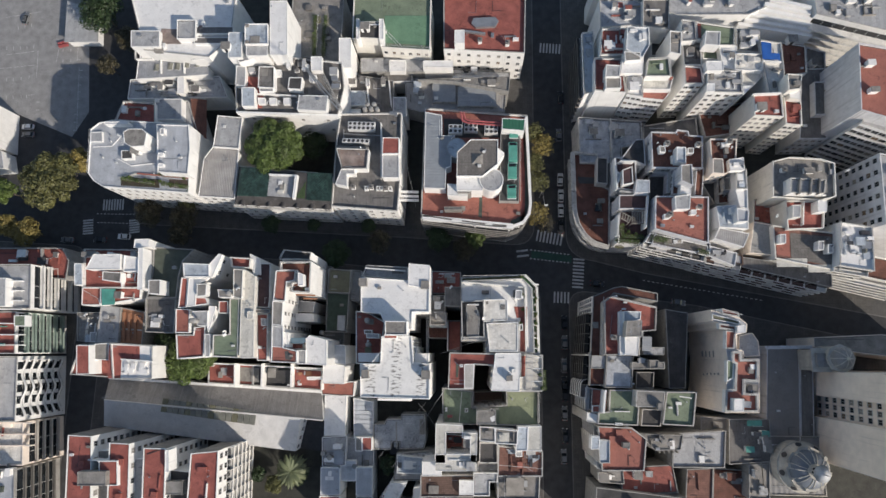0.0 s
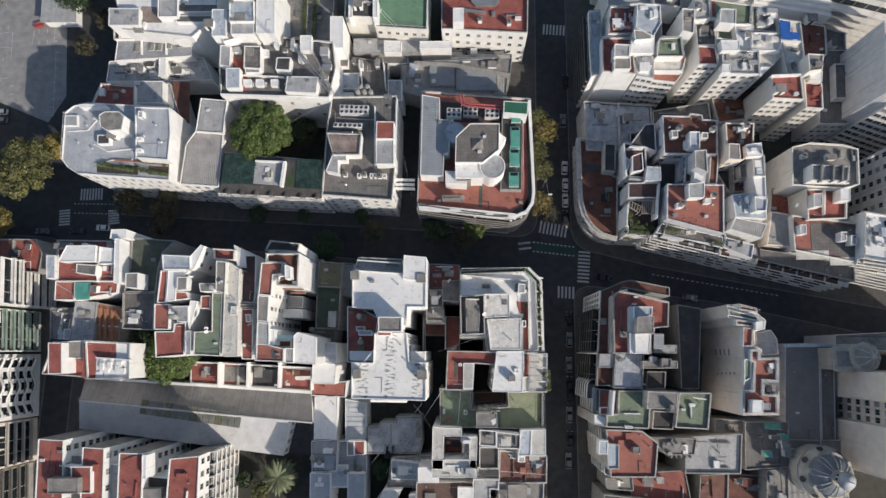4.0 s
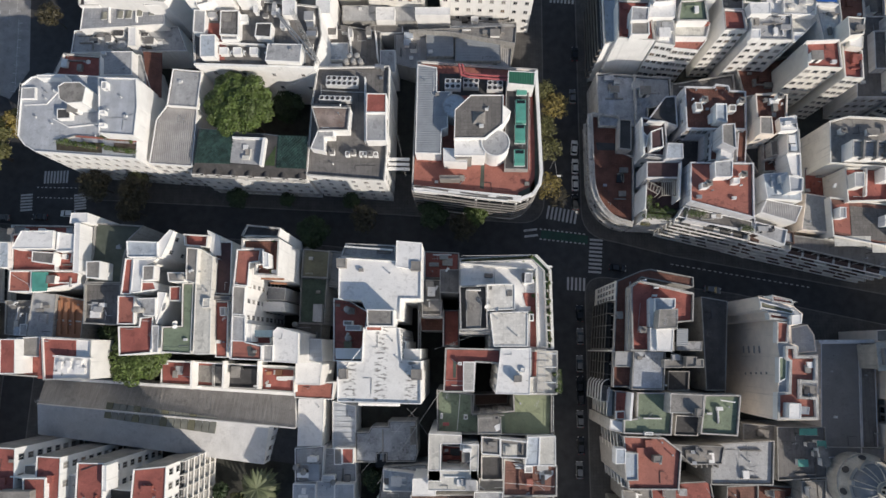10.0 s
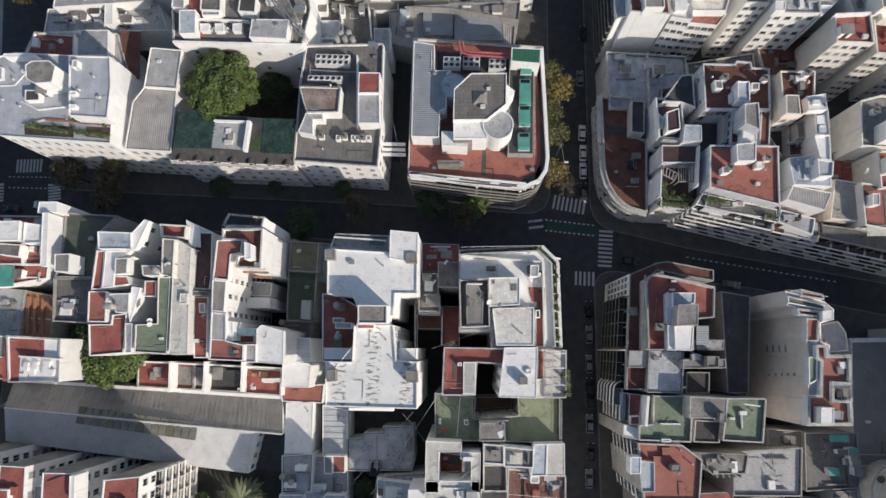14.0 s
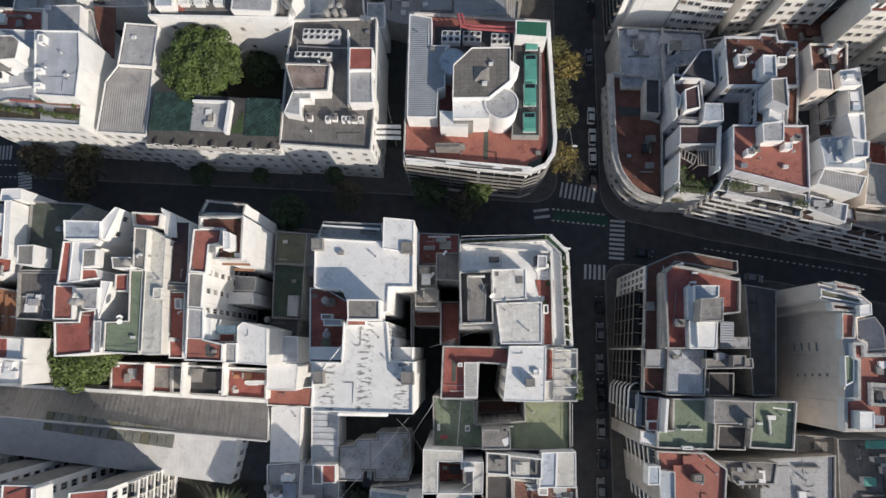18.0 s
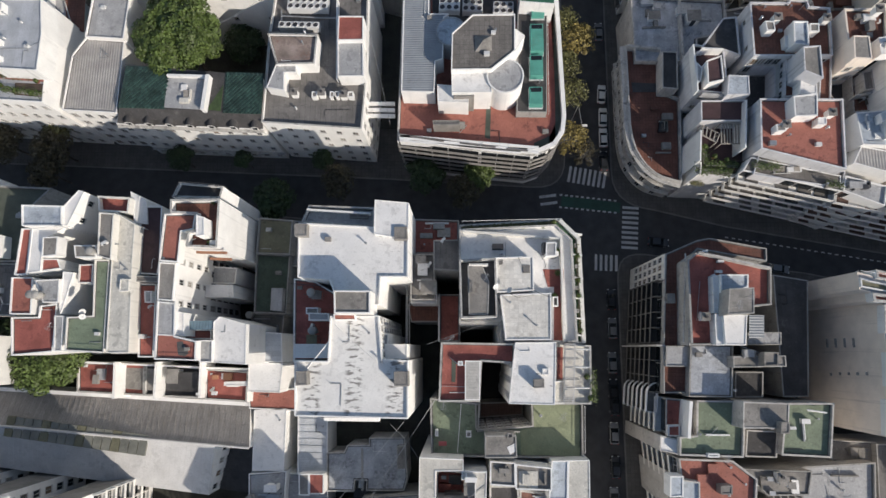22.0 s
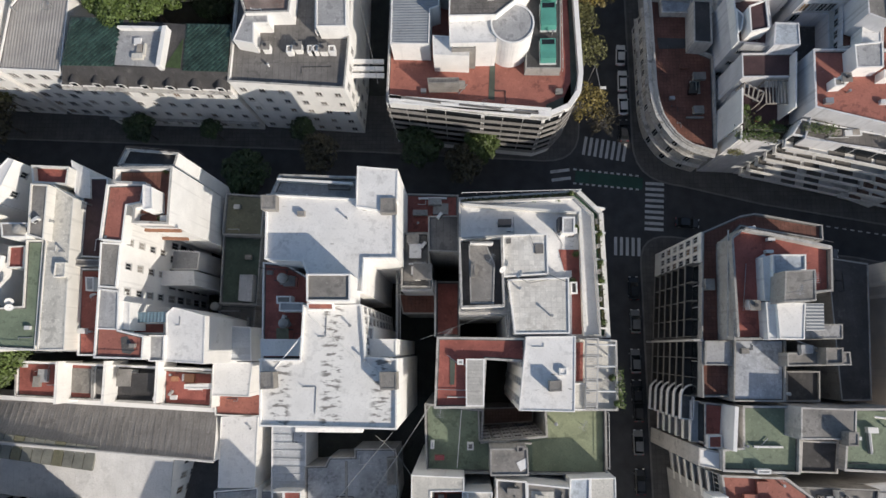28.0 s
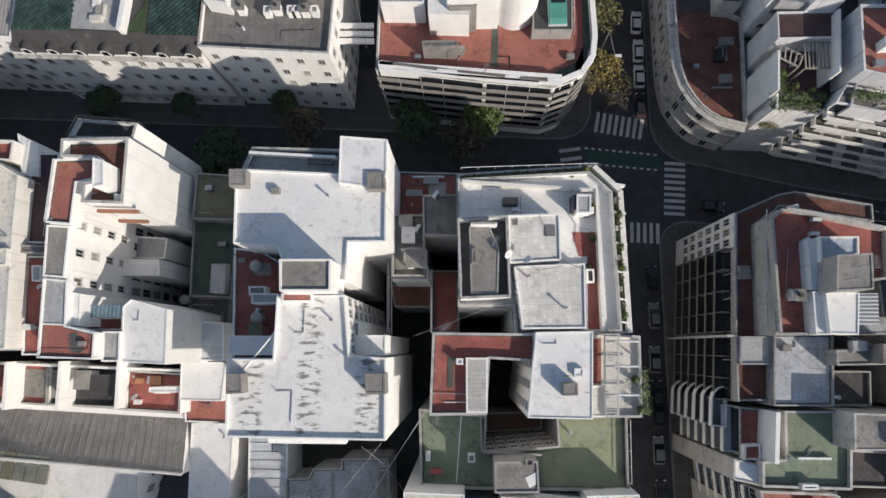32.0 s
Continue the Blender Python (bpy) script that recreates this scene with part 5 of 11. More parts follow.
vol(b, 0, 24.5, [(2.2, 63.8), (9.6, 63.8), (10.4, 71.8), (2.9, 71.9)], ROOF_RED, PLASTER, 0.9)
vol(b, 0, 27.5, [(8.6, 63.8), (13.0, 61.2), (15.2, 65.0), (15.2, 70.3), (9.2, 70.7)], ROOF_BLUE, PLASTER, 0.4)
vol(b, 0, 25.8, [(7.4, 57.5), (13.4, 57.5), (13.9, 63.1), (7.8, 61.8)], ROOF_WHITE, PLASTER, 0.3)
vol(b, 0, 27.2, [(8.3, 60.4), (12.5, 60.7), (12.6, 62.9), (8.1, 63.3)], CONCRETE, PLASTER, 0.1)
vol(b, 0, 24, [(9.3, 52.1), (13.7, 51.3), (14.1, 57.8), (9.4, 58.3)], ROOF_WHITE, PLASTER, 0.5, win={0: (3, 7, 1.0, 1.1)})
vol(b, 0, 25.5, [(14.2, 56.7), (21.2, 56.7), (20.9, 62.2), (15.2, 61.9)], ROOF_GREEN, PLASTER, 0.5)
vol(b, 0, 23, [(14.1, 54.0), (21.7, 53.9), (22.8, 57.6), (14.4, 58.0)], ROOF_CREAM, PLASTER, 0.4)
vol(b, 0, 21, [(13.1, 52.4), (20.4, 51.5), (22.7, 54.5), (13.5, 54.9)], ROOF_TERRA, PLASTER, 0.3, win={0: (5, 7, 1.1, 1.2)})
vol(b, 0, 26, [(21.1, 63.6), (24.0, 62.9), (24.7, 69.8), (21.4, 70.2)], CONCRETE, PLASTER, 0.3)
vol(b, 0, 14, [(19.9, 69.0), (25.1, 68.9), (25.7, 75.3), (20.2, 75.7)], ROOF_DARK, PLASTER, 0.4)
vol(b, 0, 22, [(15.3, 74.0), (22.7, 73.0), (23.5, 82.6), (15.7, 82.7)], ROOF_GREY, PLASTER, 0.5)
vol(b, 0, 20, [(3.6, 75.0), (15.7, 75.6), (16.4, 84.0), (3.6, 84.1)], ROOF_STAINED, PLASTER, 0.5)
b = house("white_window_tower", "white apartment slab with ochre blinds and a red roof", "building")
vol(b, 0, 24.5, [(25.2, 67.7), (29.4, 68.1), (29.2, 74.1), (25.5, 74.5)], ROOF_PALE, PLASTER, 0.5)
vol(b, 0, 22, [(26.4, 61.8), (31.3, 61.8), (31.5, 69.2), (26.2, 69.2)], ROOF_GREY, PLASTER, 0.3)
vol(b, 0, 24.5, [(25.4, 54.9), (30.6, 54.9), (30.2, 60.0), (25.4, 60.5)], ROOF_RED, PLASTER, 0.8, win={0: (3, 8, 1.0, 1.0)})
vol(b, 0, 25, [(31.3, 52.2), (40.6, 51.9), (40.8, 58.4), (31.4, 58.9)], ROOF_PALE, PLASTER, 0.6, win={0: (4, 8, 1.1, 1.1)})
vol(b, 0, 26.6, [(30.6, 57.7), (35.1, 57.7), (35.3, 60.6), (30.5, 60.6)], ROOF_WHITE, PLASTER, 0.3)
vol(b, 0, 23.5, [(29.9, 69.0), (31.7, 68.6), (36.2, 67.0), (40.1, 66.9), (40.8, 72.6), (29.9, 74.4)], ROOF_GREEN, PLASTER, 0.6)
vol(b, 22, 26, [(30.8, 65.9), (35.0, 65.5), (35.4, 69.8), (31.4, 70.0)], ROOF_PALE, PLASTER, 0.2)
vol(b, 0, 21, [(32.2, 64.3), (36.6, 63.8), (36.5, 68.1), (32.8, 69.4)], ROOF_GREEN, PLASTER, 0.4)
vol(b, 0, 23, [(36.6, 60.3), (40.2, 59.9), (41.0, 67.1), (36.1, 67.1)], ROOF_WHITE, PLASTER, 0.3)
vol(b, 0, 24, [(39.5, 59.2), (47.1, 58.9), (47.8, 64.0), (40.0, 64.3)], ROOF_BEIGE, PLASTER, 0.4)
vol(b, 0, 22, [(41.4, 66.1), (47.8, 65.4), (48.3, 72.2), (41.9, 72.9)], CONCRETE, PLASTER, 0.5)
vol(b, 0, 22, [(42.3, 55.6), (45.2, 55.3), (49.1, 59.4), (42.6, 59.8)], ROOF_CREAM, PLASTER, 0.3)
vol(b, 0, 24.5, [(40.8, 51.7), (41.3, 51.7), (43.8, 54.1), (41.3, 54.2)], ROOF_WHITE, PLASTER, 0.2)
b = house("blue_canopied_building", "apartment house with a blue roof awning", "building")
vol(b, 0, 23, [(48.2, 59.9), (49.0, 52.9), (52.6, 53.4), (53.6, 58.2), (53.5, 67.8), (47.5, 68.9)], ROOF_BEIGE, PLASTER, 0.5)
vol(b, 0, 17, [(56.8, 60.5), (63.5, 61.7), (63.9, 70.3), (56.7, 71.7)], ROOF_TERRA_DARK, PLASTER, 0.6)
b = house("brown_windowed_tower", "white tower with brown window bands and red roofs", "building")
vol(b, 0, 25, [(43.3, 45.2), (51.1, 44.8), (51.1, 51.9), (43.5, 51.6)], ROOF_RED, PLASTER_CREAM, 0.5, win={0: (4, 8, 1.0, 1.1)})
vol(b, 0, 24, [(52.1, 43.1), (56.4, 42.7), (56.7, 49.7), (52.3, 51.3)], ROOF_RED, PLASTER_CREAM, 0.7, win={0: (3, 8, 0.9, 1.1)})
vol(b, 0, 28, [(51.4, 51.2), (54.7, 51.6), (55.4, 55.7), (51.5, 56.0)], CONCRETE, PLASTER_CREAM, 0.3)
vol(b, 0, 25.5, [(53.0, 50.1), (55.9, 49.6), (56.3, 52.5), (52.9, 52.3)], ROOF_WHITE, PLASTER_CREAM, 0.2)
vol(b, 0, 12, [(65.0, 45.8), (70.4, 45.8), (72.5, 71.0), (66.8, 72.8)], ROOF_GREY, PLASTER_GREY, 0.6)
vol(b, 0, 16, [(65.1, 49.2), (70.1, 49.2), (70.4, 59.4), (65.8, 59.4)], ROOF_GREY, PLASTER_GREY, 0.5)
b = house("grey_blank_tower", "tall tower with a streaked grey blank wall", "building")
vol(b, 0, 31, [(67.7, 44.1), (86.0, 38.2), (88.5, 59.4), (69.1, 63.2)], ROOF_TERRA, PLASTER_GREY, 0.6, win={})
vol(b, 0, 27, [(70.2, 42.1), (88.7, 35.1), (89.4, 40.6), (72.4, 46.1)], ROOF_PALE, PLASTER, 0.6, win={0: (10, 9, 1.6, 1.4)})
vol(b, 0, 14, [(61.3, 42.7), (69.1, 42.7), (71.8, 64.6), (63.7, 64.6)], ROOF_GREY, PLASTER_GREY, 0.4, win={0: (4, 4, 1.0, 1.2)})
b = house("far_terrace_building", "apartment block with long pale balcony terraces", "building")
vol(b, 0, 22, [(64.8, 77.3), (102.7, 66.7), (105.8, 91.2), (64.5, 91.5)], ROOF_PALE, PLASTER, 0.5, win={})
vol(b, 0, 20, [(3.1, 88.0), (25.8, 78.7), (46.8, 78.6), (57.8, 83.9), (59.3, 93.0), (3.3, 93.5)], ROOF_PALE, PLASTER, 0.5)
b = scene.objects["red_roofed_tower"]
vol(b, 0, 20.0, [(13.6, 10.7), (30.3, 6.8), (30.5, 9.7), (15.2, 13.2)], TILE_GREY, PLASTER, 0.2)
b = scene.objects["metal_roofed_building"]
vol(b, 0, 19.6, [(30.5, 6.7), (39.8, 4.5), (39.8, 7.2), (31.2, 9.5)], ROOF_PALE, TILE_BROWN, 0.4)
b = scene.objects["weathered_terrace_building"]
vol(b, 0, 17.5, [(40.0, 4.4), (64.0, -1.1), (64.3, 2.7), (47.7, 6.1), (40.0, 7.2)], ROOF_GREY, RENDER_GREY, 0.4)
b = house("balcony_fronted_tower", "corner apartment tower with long balcony bands and red roof terrace", "building")
vol(b, 0, 25.7, [(-0.0, -20.1), (9.1, -20.0), (9.4, -14.0), (13.5, -13.6), (14.0, -7.6), (2.6, -4.8), (0.7, -6.3)], ROOF_RED, RENDER_GREY, 0.7)
vol(b, 0, 21, [(-2.4, -19.8), (-3.0, -28.0), (1.3, -27.9), (2.2, -19.7), (2.8, -5.2), (4.4, -3.7), (15.9, -5.8), (16.0, -3.5), (6.5, -1.7), (4.3, -2.1), (-1.2, -4.5)], ROOF_TERRA_DARK, RENDER_GREY, 0.4)
vol(b, 25, 27.6, [(4.7, -15.1), (6.8, -15.1), (7.2, -11.5), (9.2, -11.0), (9.4, -8.9), (5.0, -8.9)], ROOF_BLUE, PLASTER, 0.25)
vol(b, 25, 27.8, [(4.9, -20.0), (8.0, -20.1), (8.6, -15.4), (4.9, -15.2)], ROOF_WHITE, PLASTER, 0.25)
vol(b, 24.5, 27.0, [(3.8, -15.0), (4.9, -15.1), (5.2, -8.9), (4.0, -9.2)], ROOF_WHITE, PLASTER, 0.2)
vol(b, 24.5, 27.2, [(3.7, -20.1), (5.1, -20.1), (5.1, -15.2), (3.8, -15.2)], ROOF_WHITE, PLASTER, 0.15)
vol(b, 25, 30.5, [(4.4, -15.5), (8.4, -15.3), (8.7, -11.3), (4.9, -11.5)], CONCRETE, RENDER_GREY, 0.1)
low_wall(b, [(0.5, -6.7), (0.3, -19.8)], 24.8, 26.4, RENDER_GREY, 0.3)
low_wall(b, [(1.0, -6.0), (1.1, -14.8)], 20.6, 22.0, PLASTER_OLD, 0.25)
low_wall(b, [(2.4, -5.1), (13.6, -7.7)], 24.8, 26.3, PLASTER_OLD, 0.4)
vol(b, 0, 22.5, [(0.7, -28.4), (7.7, -28.4), (8.5, -19.9), (1.5, -19.9)], ROOF_STAINED, RENDER_GREY, 0.4)
vol(b, 0, 19, [(9.6, -28.7), (14.3, -28.6), (14.7, -24.4), (10.0, -24.4)], ROOF_DARK, RENDER_GREY, 0.4)
vol(b, 0, 24.5, [(7.3, -23.6), (15.7, -23.4), (15.7, -21.6), (7.4, -21.8)], CONCRETE, RENDER_GREY, 0.2)
vol(b, 20.5, 22, [(-2.6, -23.6), (1.1, -23.6), (1.4, -20.2), (-2.3, -20.2)], ROOF_PALE, RENDER_GREY, 0.2)
b = house("low_garage_building", "low building with a dark flat roof", "building")
vol(b, 0, 15, [(19.7, -28.8), (24.1, -28.7), (25.9, -8.3), (19.8, -7.3)], ROOF_DARK, RENDER_GREY, 0.1)
b = house("blank_walled_tower", "tall slab with a beige blank wall and red roof terraces", "building")
vol(b, 0, 25, [(28.1, -11.0), (29.6, -11.4), (29.7, -12.7), (31.4, -13.1), (31.0, -17.3), (31.3, -20.5), (30.6, -27.5), (29.8, -34.0), (38.4, -33.8), (39.5, -20.4), (35.5, -20.5), (35.6, -18.6), (34.0, -17.9), (34.3, -14.4), (36.7, -13.8), (37.1, -11.7), (35.3, -10.1), (28.0, -8.1)], ROOF_ICE, PLASTER_BEIGE, 0.25)
vol(b, 24, 25.5, [(28.1, -10.6), (34.8, -11.9), (35.1, -11.0), (28.1, -9.1)], ROOF_OLIVE, PLASTER, 0.3)
vol(b, 22, 25.6, [(30.7, -9.2), (35.0, -9.9), (34.8, -8.8), (30.6, -7.8)], ROOF_TERRA, PLASTER, 0.5)
vol(b, 24, 25.8, [(29.6, -13.0), (34.5, -13.5), (34.9, -12.3), (29.5, -11.6)], ROOF_TERRA, PLASTER, 0.7, thick=0.35)
vol(b, 24.5, 27, [(33.5, -14.2), (35.6, -13.9), (35.7, -12.0), (33.6, -12.2)], ROOF_WHITE, PLASTER, 0.1)
vol(b, 24, 25.7, [(30.8, -18.0), (33.0, -18.0), (33.7, -13.7), (31.2, -13.5)], ROOF_TERRA, PLASTER, 0.5)
vol(b, 0, 21, [(36.3, -17.8), (37.8, -20.1), (41.6, -19.7), (41.5, -16.0), (40.2, -13.8), (36.5, -14.6)], ROOF_PALE, PLASTER_BEIGE, 0.2)
vol(b, 24, 25.9, [(32.2, -21.4), (33.0, -21.8), (32.3, -28.1), (30.0, -28.3), (29.5, -33.8), (37.9, -33.6), (38.1, -29.1), (34.8, -29.0), (35.1, -26.0), (38.3, -26.2), (38.9, -20.6), (34.6, -20.7), (34.7, -18.7), (32.4, -18.7)], ROOF_TERRA, PLASTER, 0.8, thick=0.45)
vol(b, 24, 25.6, [(30.6, -26.3), (32.3, -25.4), (32.8, -20.9), (31.0, -21.0)], ROOF_GREEN, PLASTER, 0.3)
vol(b, 24, 25.2, [(35.7, -28.7), (38.4, -28.8), (38.5, -26.9), (35.9, -26.7)], CONCRETE, CONCRETE, 0.1)
vol(b, 24.6, 27.6, [(31.0, -33.3), (33.4, -33.3), (33.7, -30.3), (31.3, -30.3)], ROOF_WHITE, PLASTER, 0.1)
vol(b, 24.6, 27.0, [(32.3, -32.3), (35.4, -32.5), (35.7, -31.0), (32.5, -30.8)], METAL, METAL, 0.1)
for slit_x, slit_y, slit_z, slit_w in ((31.0, -19.4, 10.2, 0.8), (31.0, -19.4, 12.7, 0.8), (31.0, -19.4, 15.2, 0.8), (31.0, -19.4, 17.6, 0.8), (30.7, -25.0, 10.9, 0.25), (30.7, -24.8, 13.5, 0.25), (30.7, -24.7, 15.9, 0.25), (30.7, -24.6, 18.2, 0.25), (30.7, -24.5, 20.5, 0.25)):
    part("window_slit", mesh_of("window_slit", *box(slit_x - 0.12, slit_y - slit_w, slit_z - 0.16, slit_x + 0.1, slit_y + slit_w, slit_z + 0.16), [RENDER_GREY]), b)
b = house("green_roofed_tower", "apartment tower with green painted terraces and rounded balconies", "building")
vol(b, 0, 22.1, [(1.7, -34.5), (-1.0, -34.8), (-1.2, -37.6), (8.9, -37.8), (9.9, -29.0), (2.1, -29.0)], ROOF_GREEN, PLASTER_OLD, 0.6, win={})
vol(b, 0, 19.5, [(-2.4, -34.5), (2.9, -34.9), (3.3, -29.3), (-2.0, -28.8)], ROOF_RED, PLASTER_OLD, 0.4)
vol(b, 0, 25.5, [(7.6, -32.9), (14.6, -32.8), (15.1, -29.0), (8.0, -28.8)], CONCRETE, PLASTER_OLD, 0.1)
vol(b, 0, 20.5, [(15.7, -37.6), (23.6, -37.9), (24.9, -29.3), (17.2, -29.4)], ROOF_GREEN, PLASTER_OLD, 0.6)
vol(b, 0, 19, [(10.6, -38.2), (15.7, -38.3), (16.4, -34.1), (11.2, -33.9)], ROOF_DARK, PLASTER_OLD, 0.4)
vol(b, 0, 21, [(-4.0, -37.1), (-0.7, -37.8), (-0.5, -35.4), (-3.8, -34.7)], PLASTER, PLASTER_OLD, 0.2)
b = house("orange_roofed_building", "apartment house with an orange-red roof terrace", "building")
vol(b, 0, 21, [(-0.3, -49.3), (10.3, -49.1), (11.3, -41.3), (7.6, -38.5), (-1.0, -38.3)], ROOF_TERRA, PLASTER_OLD, 0.5, win={4: (8, 7)})
vol(b, 0, 22.5, [(-1.2, -47.2), (1.4, -47.1), (1.6, -41.6), (-1.5, -41.2)], ROOF_BLUE, PLASTER_OLD, 0.4)
b = house("white_roofed_rear_building", "rear building with a stained white roof", "building")
vol(b, 0, 15, [(19.5, -49.2), (33.1, -49.0), (34.1, -39.5), (20.0, -40.5)], ROOF_PALE, RENDER_GREY, 0.5)
vol(b, 0, 18, [(14.3, -44.5), (20.9, -44.3), (21.8, -40.5), (10.1, -40.3)], CONCRETE, RENDER_GREY, 0.3)
vol(b, 0, 12, [(6.7, -57.2), (21.7, -56.2), (20.6, -49.0), (7.0, -50.0)], ROOF_RED, RENDER_GREY, 0.3)
vol(b, 0, 13, [(0.9, -53.8), (7.3, -54.1), (7.0, -49.4), (1.0, -49.9)], CONCRETE, RENDER_GREY, 0.4)
vol(b, 0, 11, [(23.8, -58.6), (31.0, -58.4), (31.8, -49.8), (24.7, -50.3)], TILE_RUST, RENDER_GREY, 0.4)
vol(b, 0, 9, [(31.6, -61.0), (41.4, -60.8), (42.1, -50.6), (32.6, -50.2)], ROOF_TERRA_DARK, RENDER_GREY, 0.4)
vol(b, 0, 13, [(39.8, -57.0), (45.2, -57.2), (45.9, -48.0), (40.4, -48.4)], CONCRETE, RENDER_GREY, 0.4)
vol(b, 0, 14, [(-1.6, -68.9), (22.1, -68.3), (23.2, -57.1), (-0.4, -54.8)], ROOF_DARK, RENDER_GREY, 0.4)
vol(b, 0, 13, [(35.2, -48.5), (46.4, -47.6), (46.8, -36.6), (35.9, -36.8)], ROOF_GREY, RENDER_GREY, 0.4)
vol(b, 0, 12, [(28.6, -40.0), (36.2, -40.2), (36.4, -36.6), (28.8, -36.3)], CONCRETE, RENDER_GREY, 0.4)
b = house("church_nave", "long church nave with a grey vaulted roof", "church")
vol(b, 0, 12.5, [(45.5, -43.4), (54.6, -43.2), (56.5, -17.5), (47.8, -17.7)], NAVE, PLASTER_GREY, 0.15)
vol(b, 0, 12.2, [(54.9, -43.3), (58.4, -43.2), (60.3, -17.5), (56.9, -17.5)], ROOF_GREY, PLASTER_GREY, 0.1)
vol(b, 0, 13.2, [(47.0, -17.8), (59.7, -17.5), (59.8, -16.7), (47.0, -17.0)], PLASTER_GREY, PLASTER_GREY, 0.05)
vol(b, 0, 12.6, [(43.8, -56.099999999999994), (60.2, -56.099999999999994), (60.2, -40.9), (43.8, -40.9)], LEAD, STONE_WALL, 0.3)
b = house("shaded_tower", "tall apartment tower in the shade of its neighbours", "building")
vol(b, 0, 27, [(73.4, 14.4), (91.2, 9.3), (93.7, 28.9), (74.0, 33.8)], ROOF_PALE, PLASTER_GREY, 0.5, win={2: (8, 9), 3: (6, 9)})
b = house("eastern_tower", "tall beige building behind the church", "building")
vol(b, 0, 40, [(60.4, -30.2), (92, -30.2), (92, -23.6), (61.0, -23.6)], ROOF_WHITE, PLASTER_BEIGE, 0.3)
vol(b, 0, 40, [(59.2, -47.1), (91, -47.1), (91, -35.8), (60.1, -35.8)], ROOF_WHITE, PLASTER_BEIGE, 0.3)
vol(b, 0, 38, [(62.6, -35.8), (92, -35.8), (92, -30.2), (62.9, -30.2)], ROOF_DARK, PLASTER_BEIGE, 0.3, win={3: (3, 11, 1.2, 1.4)})
vol(b, 0, 14, [(59.6, -17.2), (92.1, -20.9), (92.9, -14.9), (78.0, -13.5), (59.8, -14.6)], CONCRETE, PLASTER_BEIGE, 0.3)
b = scene.objects["white_twin_roofed_tower"]
vol(b, 29.2, 31.6, [(-62.9, -3.5), (-60.9, -3.5), (-61.0, -1.5), (-63.0, -1.5)], CONCRETE, CONCRETE, 0.08)
vol(b, 29.2, 31.6, [(-47.0, -4.0), (-44.9, -4.0), (-45.0, -2.0), (-47.0, -2.0)], CONCRETE, CONCRETE, 0.08)
vol(b, 30.6, 33, [(-61.1, -26.6), (-59.4, -26.5), (-59.6, -24.5), (-61.2, -24.5)], CONCRETE, CONCRETE, 0.08)
vol(b, 30.6, 33, [(-46.3, -26.5), (-44.2, -26.5), (-44.3, -24.4), (-46.4, -24.4)], CONCRETE, CONCRETE, 0.08)
vol(b, 23.6, 28.6, [(-62.8, -22.6), (-57.5, -22.6), (-57.6, -20.4), (-63.0, -20.4)], ROOF_WHITE, PLASTER, 0.12)
vol(b, 0, 28.6, [(-49.6, -22.6), (-44.9, -22.6), (-44.9, -20.3), (-49.7, -20.3)], ROOF_WHITE, PLASTER, 0.12)
vol(b, 0, 27.2, [(-49.9, -20.5), (-48.1, -20.5), (-48.1, -18.7), (-50.0, -18.7)], ROOF_PALE, PLASTER, 0.12)
pipe(b, [(-60.7, -3.4), (-56.6, -10.7)], 29.85, 0.09, ROOF_WHITE)
pipe(b, [(-56.9, -10.8), (-48.9, -7.6), (-46.6, -3.5)], 29.85, 0.09, ROOF_WHITE)
pipe(b, [(-57.3, -1.0), (-57.1, -10.4)], 29.85, 0.09, ROOF_WHITE)
pipe(b, [(-49.9, -3.1), (-49.4, -7.8)], 29.85, 0.09, ROOF_WHITE)
pipe(b, [(-55.9, -17.4), (-52.5, -20.5), (-49.4, -23.0)], 31.1, 0.09, ROOF_WHITE)
pipe(b, [(-60.3, -24.5), (-56.7, -19.9)], 31.1, 0.09, ROOF_WHITE)
pipe(b, [(-48.7, -23.0), (-46.5, -24.6)], 31.1, 0.09, ROOF_WHITE)
pipe(b, [(-56.4, -23.0), (-62.2, -23.0)], 31.1, 0.09, ROOF_WHITE)
low_wall(b, [(-57.4, -31.8), (-48.9, -31.8)], 28.2, 29.7, PLASTER, 0.5)
vol(b, 23.5, 26.5, [(-61.4, -16.6), (-58.0, -16.6), (-58.1, -15.4), (-61.4, -15.3)], ROOF_PALE, PLASTER, 0.12)
vol(b, 23.5, 25.5, [(-62.1, -15.5), (-60.1, -15.5), (-60.1, -14.4), (-62.2, -14.4)], CONCRETE, PLASTER, 0.12)
canopy(b, [(-61.6, -20.5), (-59.9, -20.5), (-60.0, -18.9), (-61.7, -18.9)], 26.2, ROOF_OLIVE)
vol(b, 29, 31.8, [(-56.0, -16.8), (-52.6, -16.8), (-52.7, -15.8), (-56.1, -15.8)], ROOF_TERRA, PLASTER, 0.12)
railing(b, [(-59.4, -10.8), (-65.0, -10.4)], 24.2, 1.0, DARK_METAL)
jumble(b, -62.2, -13.6, -59.5, -11.1, 23.7, 3, 3, [CONCRETE, ROOF_TERRA], 1.2)
pipe(b, [(-46.1, -9.2), (-45.9, -23.3)], 18, 0.08, METAL)
pipe(b, [(-45.8, -9.2), (-45.5, -23.3)], 18, 0.08, METAL)
pipe(b, [(-46.3, -9.2), (-46.1, -23.3)], 18, 0.08, METAL)
low_wall(b, [(-62.0, 1.6), (-51.4, 0.9)], 27.4, 28.5, PLASTER, 0.3)
